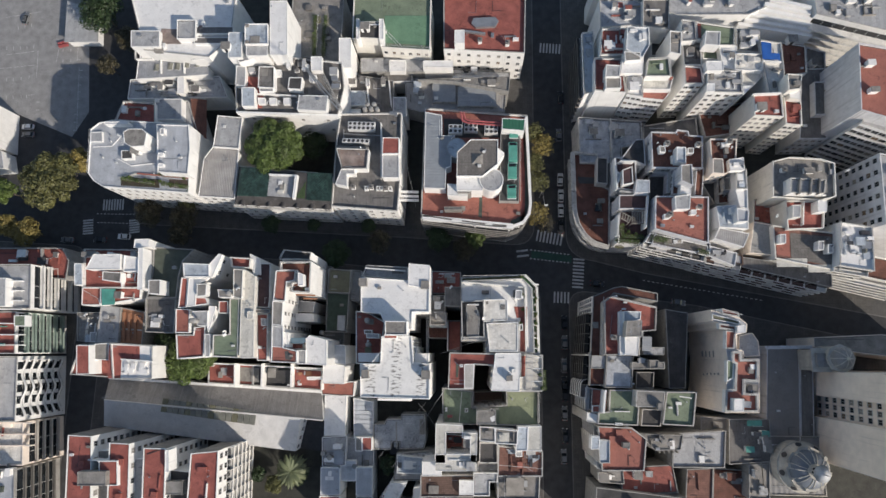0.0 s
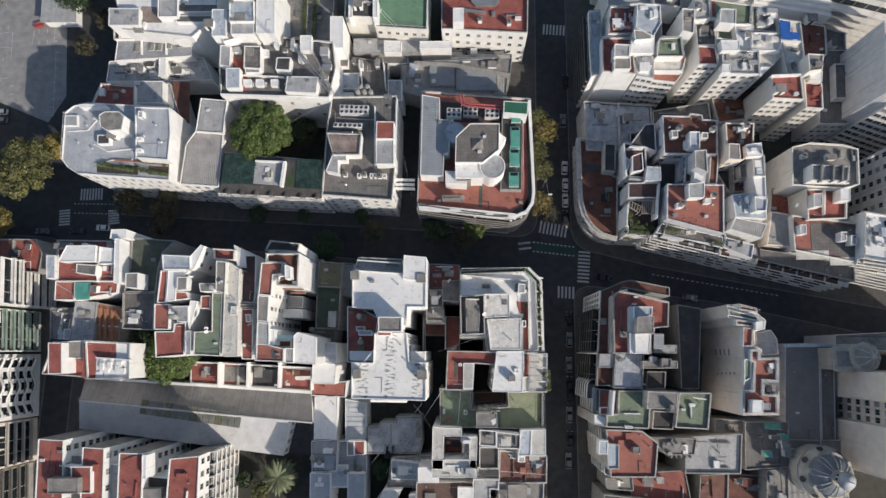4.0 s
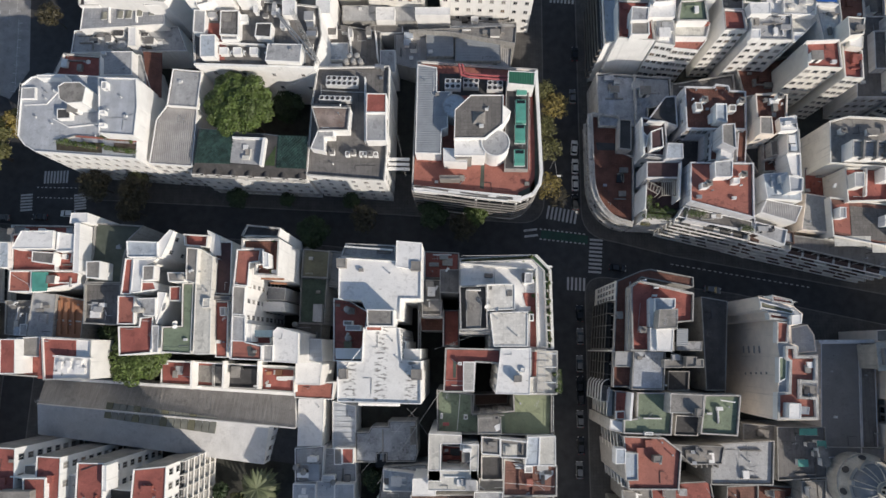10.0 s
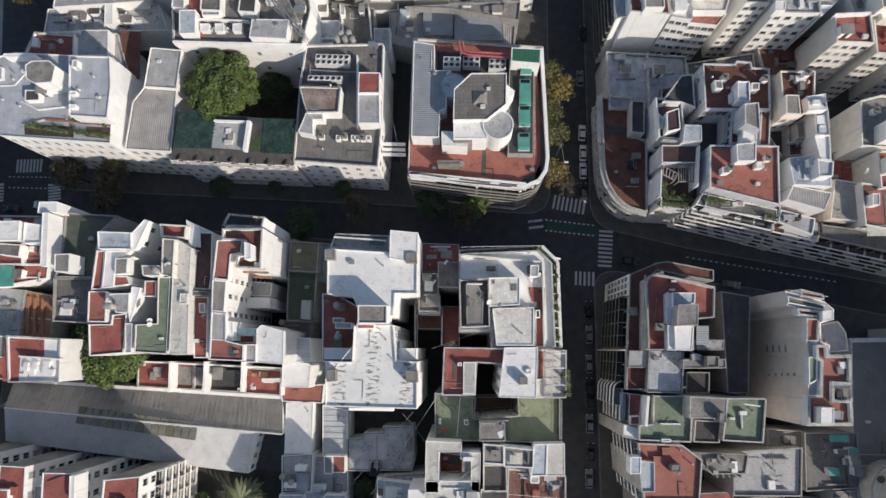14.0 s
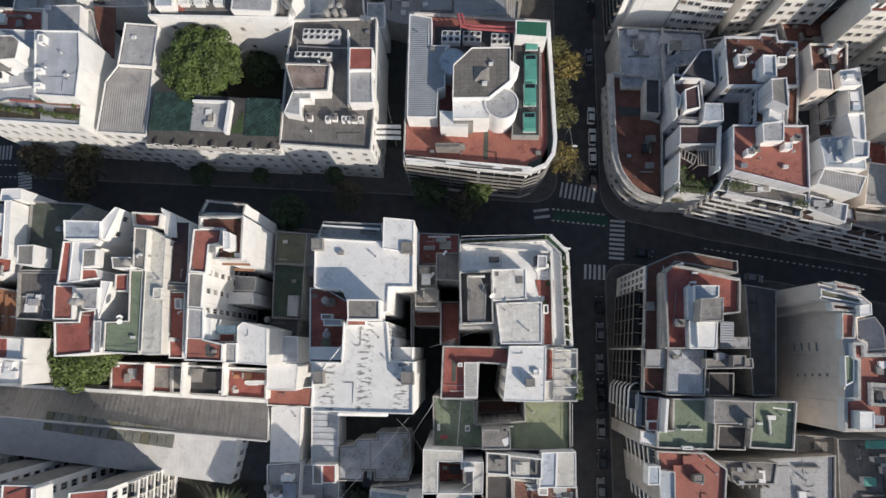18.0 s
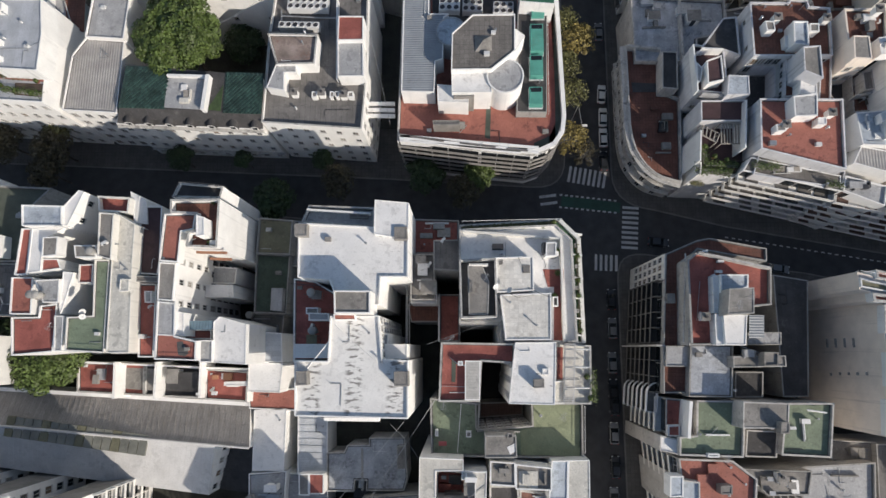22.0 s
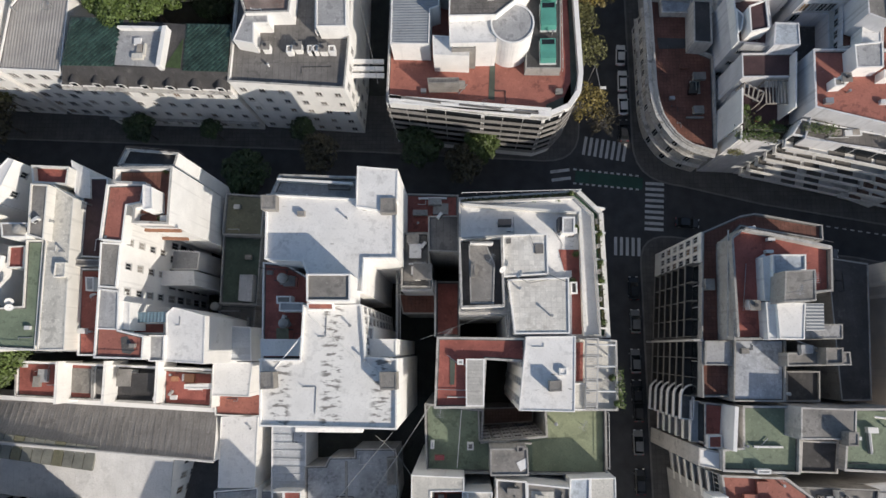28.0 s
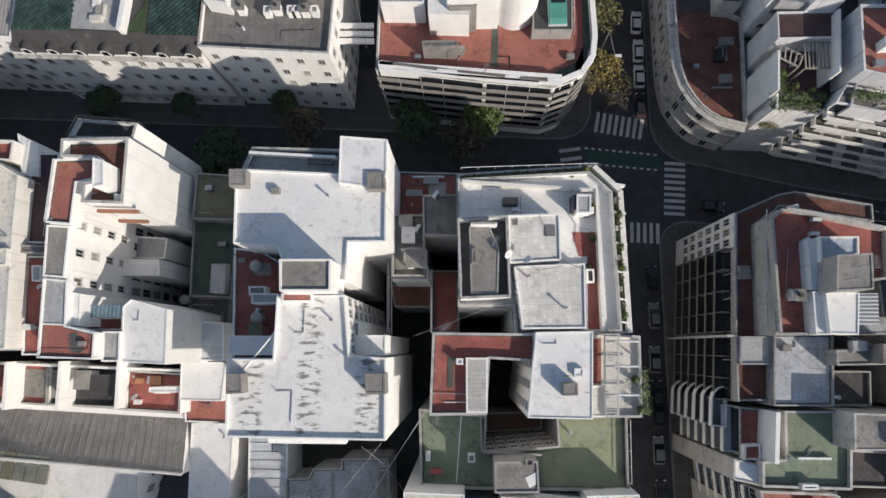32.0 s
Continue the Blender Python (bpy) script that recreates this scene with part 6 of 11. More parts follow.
vol(b, 26, 28.0, [(-54.9, 0.3), (-51.9, 0.2), (-51.9, 1.3), (-55.0, 1.3)], ROOF_GREY, CONCRETE, 0.12)
b = scene.objects["cut_corner_building"]
vol(b, 25.4, 27.6, [(-22.7, -6.0), (-21.0, -6.0), (-20.9, -3.7), (-22.6, -3.7)], ROOF_PALE, PLASTER, 0.12)
vol(b, 25.4, 27.2, [(-31.3, -4.7), (-29.5, -4.7), (-29.5, -3.9), (-31.3, -3.9)], DARK_METAL, DARK_METAL, 0.05)
patch(b, [(-22.9, -7.9), (-19.9, -7.9), (-20.1, -10.8), (-22.2, -10.8)], 25.48, ROOF_RED)
patch(b, [(-26.5, -7.6), (-25.4, -7.6), (-25.4, -8.9), (-26.6, -8.9)], 28.42, ROOF_GREY)
patch(b, [(-30.3, -6.9), (-29.7, -6.8), (-29.7, -7.5), (-30.3, -7.6)], 28.42, ROOF_GREY)
pipe(b, [(-28.6, -12.2), (-27.4, -12.9), (-24.8, -12.4)], 28.5, 0.03, DARK_METAL)
pipe(b, [(-25.7, -11.3), (-23.8, -12.2), (-22.2, -12.8)], 28.5, 0.03, DARK_METAL)
pipe(b, [(-27.2, -6.3), (-26.3, -9.0)], 28.5, 0.03, DARK_METAL)
pipe(b, [(-23.7, -4.9), (-22.4, -7.0), (-22.8, -9.1)], 25.5, 0.03, DARK_METAL)
low_wall(b, [(-17.8, -1.7), (-16.2, -2.0)], 24.3, 25.3, PLASTER, 0.2)
low_wall(b, [(-17.9, -5.3), (-16.3, -5.5)], 24.3, 25.3, PLASTER, 0.2)
low_wall(b, [(-17.9, -9.1), (-16.3, -9.4)], 24.3, 25.3, PLASTER, 0.2)
low_wall(b, [(-17.9, -12.5), (-16.4, -12.8)], 24.3, 25.3, PLASTER, 0.2)
low_wall(b, [(-18.0, -15.8), (-16.4, -16.1)], 24.3, 25.3, PLASTER, 0.2)
low_wall(b, [(-18.0, -18.5), (-16.4, -18.8)], 24.3, 25.3, PLASTER, 0.2)
vol(b, 24.3, 25.1, [(-17.5, -4.1), (-16.9, -4.1), (-16.9, -3.4), (-17.5, -3.4)], ROOF_MOSS, TANK, 0.12)
vol(b, 24.3, 25.1, [(-17.5, -7.6), (-17.0, -7.6), (-17.0, -7.0), (-17.5, -7.0)], ROOF_MOSS, TANK, 0.12)
vol(b, 24.3, 25.1, [(-17.6, -11.2), (-17.0, -11.2), (-17.0, -10.6), (-17.5, -10.6)], ROOF_MOSS, TANK, 0.12)
vol(b, 24.3, 25.1, [(-17.6, -15.0), (-17.1, -15.0), (-17.0, -14.4), (-17.6, -14.4)], ROOF_MOSS, TANK, 0.12)
vol(b, 24.3, 25.1, [(-17.6, -18.4), (-17.1, -18.4), (-17.1, -17.8), (-17.6, -17.8)], ROOF_MOSS, TANK, 0.12)
vol(b, 25.4, 26.6, [(-21.6, -14.1), (-20.7, -14.1), (-20.7, -12.5), (-21.6, -12.5)], ROOF_DARK, PLASTER, 0.12)
railing(b, [(-36.3, -0.0), (-19.7, 0.4)], 26.2, 0.5, WHITE_METAL)
vol(b, 27, 29.0, [(-35.2, -15.7), (-32.1, -15.7), (-31.9, -10.4), (-33.1, -7.6), (-35.4, -7.8)], CONCRETE, RENDER_GREY, 0.1)
vol(b, 27, 29.8, [(-35.1, -12.2), (-34.6, -12.2), (-34.5, -10.5), (-35.1, -10.5)], TANK, CONCRETE, 0.1)
vol(b, 25.4, 27.4, [(-23.1, -5.5), (-22.4, -5.5), (-22.3, -3.7), (-23.1, -3.7)], ROOF_DARK, DARK_METAL, 0.05)
vol(b, 25.4, 26.9, [(-21.9, -6.1), (-20.5, -5.8), (-20.5, -5.1), (-21.9, -5.2)], ROOF_WHITE, PLASTER, 0.05)
vol(b, 28.5, 30.6, [(-35.2, -7.9), (-32.2, -7.9), (-32.2, -7.7), (-35.2, -7.7)], ROOF_WHITE, PLASTER, 0.12)
low_wall(b, [(-20.0, -2.9), (-19.9, -19.7)], 25.3, 26.7, PLASTER_CREAM, 0.35)
low_wall(b, [(-19.9, 0.5), (-16.8, -2.6), (-16.5, -19.9)], 24.2, 25.25, PLASTER_CREAM, 0.6)
low_wall(b, [(-36.2, -1.6), (-20.0, -2.9)], 25.3, 26.5, PLASTER_CREAM, 0.3)
b = scene.objects["u_shaped_red_roofed_building"]
vol(b, 26.6, 27.7, [(-35.8, -28.9), (-33.4, -28.9), (-33.3, -22.8), (-35.8, -22.8)], SHEET_CREAM, PLASTER, 0.02)
vol(b, 28, 30.0, [(-25.2, -26.8), (-23.7, -26.7), (-23.7, -25.4), (-25.2, -25.5)], CONCRETE, CONCRETE, 0.05)
vol(b, 28, 28.9, [(-23.8, -24.8), (-22.8, -24.8), (-22.8, -23.9), (-23.8, -23.9)], ROOF_WHITE, PLASTER, 0.12)
patch(b, [(-25.0, -20.4), (-22.5, -20.3), (-22.4, -21.2), (-23.8, -21.5), (-25.2, -21.0)], 28.24, ROOF_RUST)
patch(b, [(-24.8, -23.0), (-23.7, -22.4), (-23.2, -23.6), (-24.4, -23.9)], 28.24, ROOF_CREAM)
pipe(b, [(-24.1, -26.9), (-24.7, -28.2), (-25.3, -28.5)], 28.3, 0.05, DARK_METAL)
pipe(b, [(-24.5, -24.7), (-25.5, -26.0), (-25.2, -26.7)], 28.3, 0.04, DARK_METAL)
patch(b, [(-21.5, -20.6), (-20.0, -20.6), (-20.2, -25.7), (-21.8, -25.7)], 25.56, ROOF_RED)
vol(b, 25.4, 26.9, [(-22.2, -29.3), (-20.2, -29.3), (-20.0, -25.9), (-22.1, -25.9)], ROOF_CREAM, PLASTER, 0.12)
pipe(b, [(-38.3, -22.3), (-36.9, -23.4), (-35.6, -23.7)], 27.0, 0.06, METAL)
pipe(b, [(-39.7, -26.8), (-35.8, -26.9)], 27.0, 0.05, METAL)
patch(b, [(-37.9, -22.7), (-37.2, -23.0), (-37.3, -26.2), (-37.9, -26.2)], 26.86, ROOF_MOSS)
vol(b, 26.8, 28, [(-36.9, -23.6), (-36.1, -23.6), (-36.1, -22.9), (-36.9, -22.9)], ROOF_PALE, PLASTER, 0.12)
pipe(b, [(-19.7, -20.9), (-15.9, -20.9)], 26.6, 0.13, WHITE_METAL)
pipe(b, [(-19.9, -23.7), (-16.1, -23.7)], 26.6, 0.13, WHITE_METAL)
pipe(b, [(-20.0, -26.9), (-16.2, -26.9)], 26.6, 0.13, WHITE_METAL)
b = scene.objects["green_roofed_apartment_building"]
low_wall(b, [(-36.4, -30.1), (-37.0, -37.9)], 20.3, 20.6, PLASTER, 0.12)
# Paler green over the whole east wing of the roof.
patch(b, [(-24.3, -30.1), (-16.8, -29.9), (-16.9, -38.2), (-26.5, -38.2), (-26.5, -34.3), (-24.3, -33.8)], 20.36, GREEN_PALE)
vol(b, 20.3, 21.2, [(-40.1, -36.8), (-38.8, -36.8), (-38.8, -36.2), (-40.1, -36.2)], RED_PIPE, RED_PIPE, 0.03)
vol(b, 25.6, 27.2, [(-29.2, -34.7), (-28.3, -34.6), (-28.3, -33.8), (-29.2, -33.8)], DARK_METAL, CONCRETE, 0.12)
vol(b, 20.3, 21.3, [(-40.7, -35.3), (-40.2, -35.3), (-40.2, -34.2), (-40.7, -34.2)], ROOF_PALE, PLASTER, 0.12)
patch(b, [(-29.2, -36.1), (-27.9, -35.5), (-27.9, -36.8), (-28.7, -37.2)], 25.86, ROOF_WHITE)
railing(b, [(-16.0, -30.2), (-16.2, -37.6)], 21.1, 0.6, WHITE_METAL)
vol(b, 0, 9, [(-33.0, -33.6), (-25.0, -33.0), (-24.9, -30.6), (-33.0, -30.9)], TILE_BROWN, RENDER_GREY, 0.12)
vol(b, 20.3, 21.3, [(-35.6, -35.4), (-34.7, -35.4), (-34.7, -34.4), (-35.6, -34.4)], CONCRETE, PLASTER, 0.12)
low_wall(b, [(-34.0, -30.2), (-33.9, -34.1), (-26.7, -34.4)], 20.3, 21.6, RENDER_GREY, 0.2)
b = scene.objects["low_patio_row"]
low_wall(b, [(-100.6, -23.9), (-100.2, -30.5)], 8, 14, PLASTER, 0.45)
low_wall(b, [(-92.8, -23.8), (-92.6, -30.4)], 8, 14, PLASTER, 0.45)
low_wall(b, [(-84.4, -23.7), (-84.2, -30.2)], 8, 14, PLASTER, 0.45)
low_wall(b, [(-108.9, -24.0), (-76.1, -25.1)], 10, 12.4, PLASTER, 0.3)
jumble(b, -83.8, -29.9, -77.1, -25.5, 11.2, 5, 8, [ROOF_RED, TILE_ORANGE, ROOF_BLUE, ROOF_WHITE], 1.2)
vol(b, 8, 13.5, [(-80.0, -28.0), (-75.6, -28.0), (-75.6, -27.2), (-80.0, -27.3)], ROOF_WHITE, PLASTER, 0.12)
jumble(b, -107.4, -29.6, -102.9, -24.6, 10.6, 3, 9, [ROOF_PALE, CONCRETE], 0.9)
canopy(b, [(-90.4, -28.7), (-84.9, -28.6), (-85.1, -25.6), (-90.6, -25.7)], 12.6, ROOF_DARK)
b = scene.objects["red_terraced_corner_building"]
jumble(b, -142.8, 4.8, -127.5, 6.9, 21.3, 5, 12, [ROOF_WHITE, ROOF_PALE, CONCRETE], 2.4)
jumble(b, -131.0, -3.2, -126.5, 0.8, 21.3, 4, 13, [ROOF_WHITE, ROOF_GREY], 2.4)
jumble(b, -133.8, -7.6, -126.9, -4.0, 19.7, 4, 14, [ROOF_PALE, ROOF_WHITE, ROOF_GREY], 2.4)
vol(b, 0, 23, [(-143.7, -3.1), (-141.4, -3.0), (-142.2, 3.0), (-144.5, 3.0)], ROOF_BLUE, PLASTER, 0.12)
railing(b, [(-141.9, -3.6), (-125.6, -3.5)], 21.5, 0.9, WHITE_METAL)
pipe(b, [(-142.9, -4.2), (-138.5, -6.5), (-137.8, -8.0)], 19.9, 0.06, WHITE_METAL)
low_wall(b, [(-137.4, -3.2), (-136.8, -8.4)], 19.4, 21, PLASTER, 0.25)
low_wall(b, [(-131.1, 0.9), (-130.3, -3.6)], 21.3, 22.8, PLASTER, 0.25)
b = scene.objects["grey_terraced_house"]
jumble(b, -146.3, -18.5, -141.0, -10.4, 14.7, 9, 15, [ROOF_BLUE, ROOF_WHITE, CONCRETE, ROOF_PALE], 2.4)
jumble(b, -138.2, -18.4, -134.4, -8.6, 16.9, 4, 16, [ROOF_PALE, CONCRETE], 0.9)
vol(b, 15.6, 16.5, [(-132.3, -18.1), (-131.7, -18.0), (-132.6, -10.0), (-133.2, -10.0)], TILE_ORANGE, TILE_ORANGE, 0.02)
vol(b, 15.6, 16.5, [(-130.7, -18.0), (-130.1, -18.0), (-131.0, -10.3), (-131.6, -10.3)], TILE_ORANGE, TILE_ORANGE, 0.02)
vol(b, 15.6, 16.5, [(-129.0, -18.0), (-128.4, -18.0), (-129.2, -10.5), (-129.8, -10.5)], TILE_ORANGE, TILE_ORANGE, 0.02)
patch(b, [(-133.7, -14.4), (-127.4, -14.8), (-127.4, -15.2), (-133.7, -14.9)], 15.86, ROOF_CREAM)
vol(b, 0, 16, [(-142.0, -18.5), (-140.1, -18.5), (-140.4, -15.7), (-142.3, -15.7)], ROOF_PALE, PLASTER, 0.12)
b = scene.objects["courtyard_house"]
jumble(b, -124.0, -14.6, -118.0, -8.3, 19.2, 6, 17, [CONCRETE, ROOF_PALE, ROOF_WHITE], 1.2)
pipe(b, [(-122.6, -12.3), (-120.1, -11.6), (-119.2, -13.5)], 19.3, 0.12, ROOF_WHITE)
b = scene.objects["white_rear_apartment_building"]
jumble(b, -145.2, -27.5, -135.2, -24.4, 17.0, 4, 18, [ROOF_WHITE, CONCRETE], 2.4)
patch(b, [(-133.2, -19.3), (-124.6, -19.5), (-124.2, -23.0), (-129.3, -23.0), (-129.0, -28.2), (-132.5, -28.2)], 20.96, ROOF_RED)
jumble(b, -128.5, -27.7, -121.4, -23.5, 21.0, 7, 19, [ROOF_WHITE], 0.8)
vol(b, 17, 22.5, [(-140.4, -27.2), (-136.8, -27.1), (-137.8, -19.4), (-141.4, -19.4)], ROOF_RED, PLASTER, 0.12)
low_wall(b, [(-128.8, -23.0), (-120.1, -23.5)], 20.8, 22.2, PLASTER, 0.3)
b = scene.objects["low_green_roofed_house"]
jumble(b, -76.6, -20.5, -71.2, -15.3, 9.6, 4, 27, [TANK, ROOF_PALE, DARK_METAL], 1.2)
b = scene.objects["red_courtyard_house"]
jumble(b, -45.0, -1.1, -37.6, 2.1, 16.7, 4, 28, [RENDER_GREY, CONCRETE, ROOF_WHITE], 1.2)
jumble(b, -44.8, -12.3, -41.4, -5.4, 21.6, 6, 29, [CONCRETE, ROOF_WHITE, ROOF_PALE], 1.6)
vol(b, 0, 20, [(-45.3, -13.2), (-40.7, -13.2), (-40.7, -11.3), (-45.3, -11.3)], ROOF_WHITE, PLASTER, 0.12)
low_wall(b, [(-40.5, -11.1), (-40.5, -19.7)], 12.8, 15.6, PLASTER, 0.25)
b = scene.objects["courtyard_apartment_building"]
jumble(b, -42.5, -49.1, -32.9, -45.4, 24.7, 6, 30, [ROOF_WHITE, CONCRETE, ROOF_PALE], 1.4)
jumble(b, -35.8, -41.7, -32.7, -40.2, 24.7, 2, 31, [ROOF_WHITE], 1.2)
vol(b, 15.9, 17.8, [(-39.2, -46.3), (-36.3, -46.2), (-36.3, -44.8), (-39.2, -44.9)], CONCRETE, CONCRETE, 0.12)
railing(b, [(-39.8, -46.7), (-34.4, -46.4)], 17.5, 0.8, WHITE_METAL)
pipe(b, [(-36.3, -44.7), (-32.5, -42.1)], 25, 0.05, METAL)
jumble(b, -40.2, -44.8, -34.6, -42.1, 15.9, 4, 32, [ROOF_RED, DARK_METAL, RED_PIPE], 0.9)
low_wall(b, [(-42.9, -47.8), (-32.4, -48.0)], 21.6, 22.6, PLASTER, 0.3)
b = scene.objects["tile_roofed_corner_row"]
jumble(b, -31.4, -41.7, -28.1, -38.9, 24.7, 3, 33, [CONCRETE, ROOF_PALE], 1.3)
jumble(b, -27.0, -42.2, -22.6, -39.3, 24.7, 3, 34, [ROOF_CREAM, CONCRETE], 0.8)
patch(b, [(-27.2, -39.9), (-24.3, -39.9), (-24.3, -42.5), (-27.3, -42.5)], 24.68, ROOF_CREAM)
patch(b, [(-24.2, -44.9), (-21.6, -44.8), (-21.0, -45.9), (-24.2, -45.8)], 19.5, ROOF_BLUE)
patch(b, [(-19.0, -46.1), (-15.9, -46.0), (-16.0, -46.9), (-17.7, -48.0), (-19.0, -47.8)], 19.5, ROOF_BLUE)
vol(b, 19, 21.5, [(-22.4, -46.2), (-20.7, -46.2), (-20.7, -44.8), (-22.4, -44.9)], ROOF_PALE, PLASTER, 0.12)
jumble(b, -26.4, -51.1, -15.6, -44.4, 19.4, 8, 35, [TILE_RUST, ROOF_TERRA, ROOF_PALE, DARK_METAL], 1.0)
vol(b, 0, 20.6, [(-31.5, -39.2), (-28.1, -39.1), (-28.1, -37.4), (-31.5, -37.4)], ROOF_BLUE, RENDER_GREY, 0.12)
railing(b, [(-27.0, -48.4), (-15.4, -49.0)], 20.4, 0.8, WHITE_METAL)
vol(b, 20, 22, [(-27.3, -43.2), (-26.6, -43.1), (-26.6, -39.3), (-27.3, -39.3)], ROOF_WHITE, PLASTER, 0.12)
b = scene.objects["white_low_building"]
vol(b, 6, 10.5, [(-64.1, -47.3), (-61.4, -47.2), (-61.5, -43.7), (-64.3, -43.7)], ROOF_RED, PLASTER, 0.12)
vol(b, 6, 10.5, [(-66.0, -47.5), (-64.1, -47.5), (-64.3, -43.7), (-66.2, -43.8)], CONCRETE, PLASTER, 0.12)
jumble(b, -75.3, -51.7, -69.7, -44.6, 8.7, 7, 36, [ROOF_PALE, ROOF_BLUE, CONCRETE, ROOF_WHITE], 2.4)
jumble(b, -66.6, -54.6, -62.1, -48.5, 6.7, 4, 37, [ROOF_PALE, CONCRETE], 2.4)
canopy(b, [(-71.8, -51.2), (-69.3, -51.1), (-69.5, -47.4), (-72.0, -47.4)], 10.5, METAL)
pipe(b, [(-67.4, -34.3), (-62.1, -34.3)], 7.9, 0.05, SHEET_WHITE)
pipe(b, [(-67.3, -35.5), (-62.0, -35.6)], 7.9, 0.05, SHEET_WHITE)
pipe(b, [(-67.2, -36.8), (-62.0, -36.8)], 7.9, 0.05, SHEET_WHITE)
pipe(b, [(-67.2, -38.0), (-61.9, -38.0)], 7.9, 0.05, SHEET_WHITE)
pipe(b, [(-67.1, -39.2), (-61.9, -39.3)], 7.9, 0.05, SHEET_WHITE)
pipe(b, [(-67.1, -40.5), (-61.8, -40.5)], 7.9, 0.05, SHEET_WHITE)
pipe(b, [(-67.0, -41.7), (-61.8, -41.7)], 7.9, 0.05, SHEET_WHITE)
pipe(b, [(-66.9, -42.9), (-61.7, -42.9)], 7.9, 0.05, SHEET_WHITE)
b = scene.objects["stained_low_building"]
jumble(b, -60.9, -47.5, -47.2, -43.3, 6.7, 7, 38, [ROOF_STAINED, CONCRETE, ROOF_DARK], 1.0)
low_wall(b, [(-55.1, -39.6), (-54.8, -47.1)], 6.5, 7.9, RENDER_GREY, 0.4)
vol(b, 0, 5.5, [(-56.8, -48.9), (-54.2, -48.8), (-54.3, -46.1), (-56.9, -46.2)], ROOF_DARK, DARK_METAL, 0.12)
jumble(b, -54.1, -54.7, -44.4, -48.7, 9.7, 5, 39, [ROOF_BLUE, ROOF_GREY, ROOF_PALE], 2.4)
vol(b, 0, 9, [(-48.3, -43.0), (-46.6, -42.9), (-46.7, -38.7), (-48.4, -38.8)], CONCRETE, RENDER_GREY, 0.12)
b = scene.objects["corner_apartment_building"]
patch(b, [(-134.6, 28.0), (-123.2, 27.6), (-122.9, 25.0), (-134.2, 25.7)], 22.16, SOIL)
patch(b, [(-120.3, 27.6), (-114.7, 27.3), (-114.4, 24.7), (-120.1, 25.2)], 22.17, DECK)
low_wall(b, [(-129.7, 29.2), (-114.5, 27.9)], 21.6, 22.6, ROOF_TERRA, 0.35)
low_wall(b, [(-134.8, 28.0), (-133.7, 28.0), (-129.4, 29.3)], 21.6, 22.6, ROOF_CREAM, 0.3)
vol(b, 21.6, 23.6, [(-134.1, 33.1), (-130.8, 33.2), (-131.1, 35.7), (-134.4, 35.7)], ROOF_DARK, PLASTER, 0.12)
vol(b, 21.6, 24.6, [(-139.7, 43.2), (-132.6, 43.2), (-132.7, 44.0), (-139.8, 44.0)], ROOF_WHITE, PLASTER, 0.12)
vol(b, 21.6, 22.9, [(-144.3, 38.6), (-140.7, 38.6), (-141.1, 41.6), (-144.6, 41.5)], ROOF_PALE, PLASTER, 0.12)
low_wall(b, [(-133.9, 43.0), (-138.1, 37.5), (-143.7, 37.2)], 21.6, 22.3, PLASTER, 0.25)
low_wall(b, [(-136.0, 33.6), (-131.8, 31.5), (-124.8, 32.3)], 21.6, 22.4, PLASTER, 0.25)
low_wall(b, [(-125.2, 43.7), (-123.7, 29.3)], 22, 22.6, PLASTER, 0.3)
vol(b, 26, 27.6, [(-121.4, 39.0), (-120.1, 39.0), (-120.3, 40.8), (-121.5, 40.8)], ROOF_PALE, PLASTER, 0.12)
vol(b, 26, 27.4, [(-121.3, 32.8), (-119.9, 32.8), (-120.0, 33.7), (-121.4, 33.7)], ROOF_WHITE, PLASTER, 0.12)
vol(b, 26, 27.4, [(-121.0, 29.7), (-119.6, 29.7), (-119.7, 30.6), (-121.1, 30.6)], ROOF_WHITE, PLASTER, 0.12)
pipe(b, [(-120.4, 32.3), (-115.7, 32.3), (-113.5, 33.4)], 26.2, 0.05, METAL)
pipe(b, [(-133.8, 31.7), (-128.1, 30.6)], 21.8, 0.05, METAL)
patch(b, [(-121.2, 56.3), (-116.0, 55.9), (-115.0, 43.2), (-118.8, 44.9)], 12.9, ROOF_TERRA_DARK)
vol(b, 12, 15, [(-130.5, 48.6), (-122.2, 48.6), (-122.8, 55.3), (-131.2, 55.3)], ROOF_PALE, PLASTER, 0.12)
jumble(b, -141.8, 48.5, -131.4, 53.4, 15.9, 3, 40, [ROOF_WHITE, CONCRETE], 1.0)
railing(b, [(-144.9, 42.5), (-144.1, 29.3)], 22.6, 0.5, WHITE_METAL)
b = scene.objects["slate_roofed_building"]
jumble(b, -142.3, 58.1, -126.3, 64.0, 9.7, 16, 41, [CONCRETE, ROOF_GREY, RENDER_GREY, ROOF_DARK, ROOF_PALE], 2.4)
vol(b, 0, 13, [(-125.4, 58.0), (-123.4, 58.0), (-123.9, 63.4), (-125.9, 63.4)], ROOF_WHITE, PLASTER, 0.12)
jumble(b, -124.9, 58.5, -113.2, 65.1, 9.7, 6, 42, [ROOF_PALE, ROOF_GREY, ROOF_DARK], 2.4)
vol(b, 10, 14.5, [(-137.7, 69.2), (-130.8, 69.2), (-131.0, 71.0), (-137.9, 71.0)], ROOF_DARK, PLASTER, 0.4)
vol(b, 0, 14.2, [(-139.4, 69.0), (-133.8, 69.0), (-134.1, 72.3), (-139.8, 72.3)], ROOF_DARK, PLASTER, 0.6)
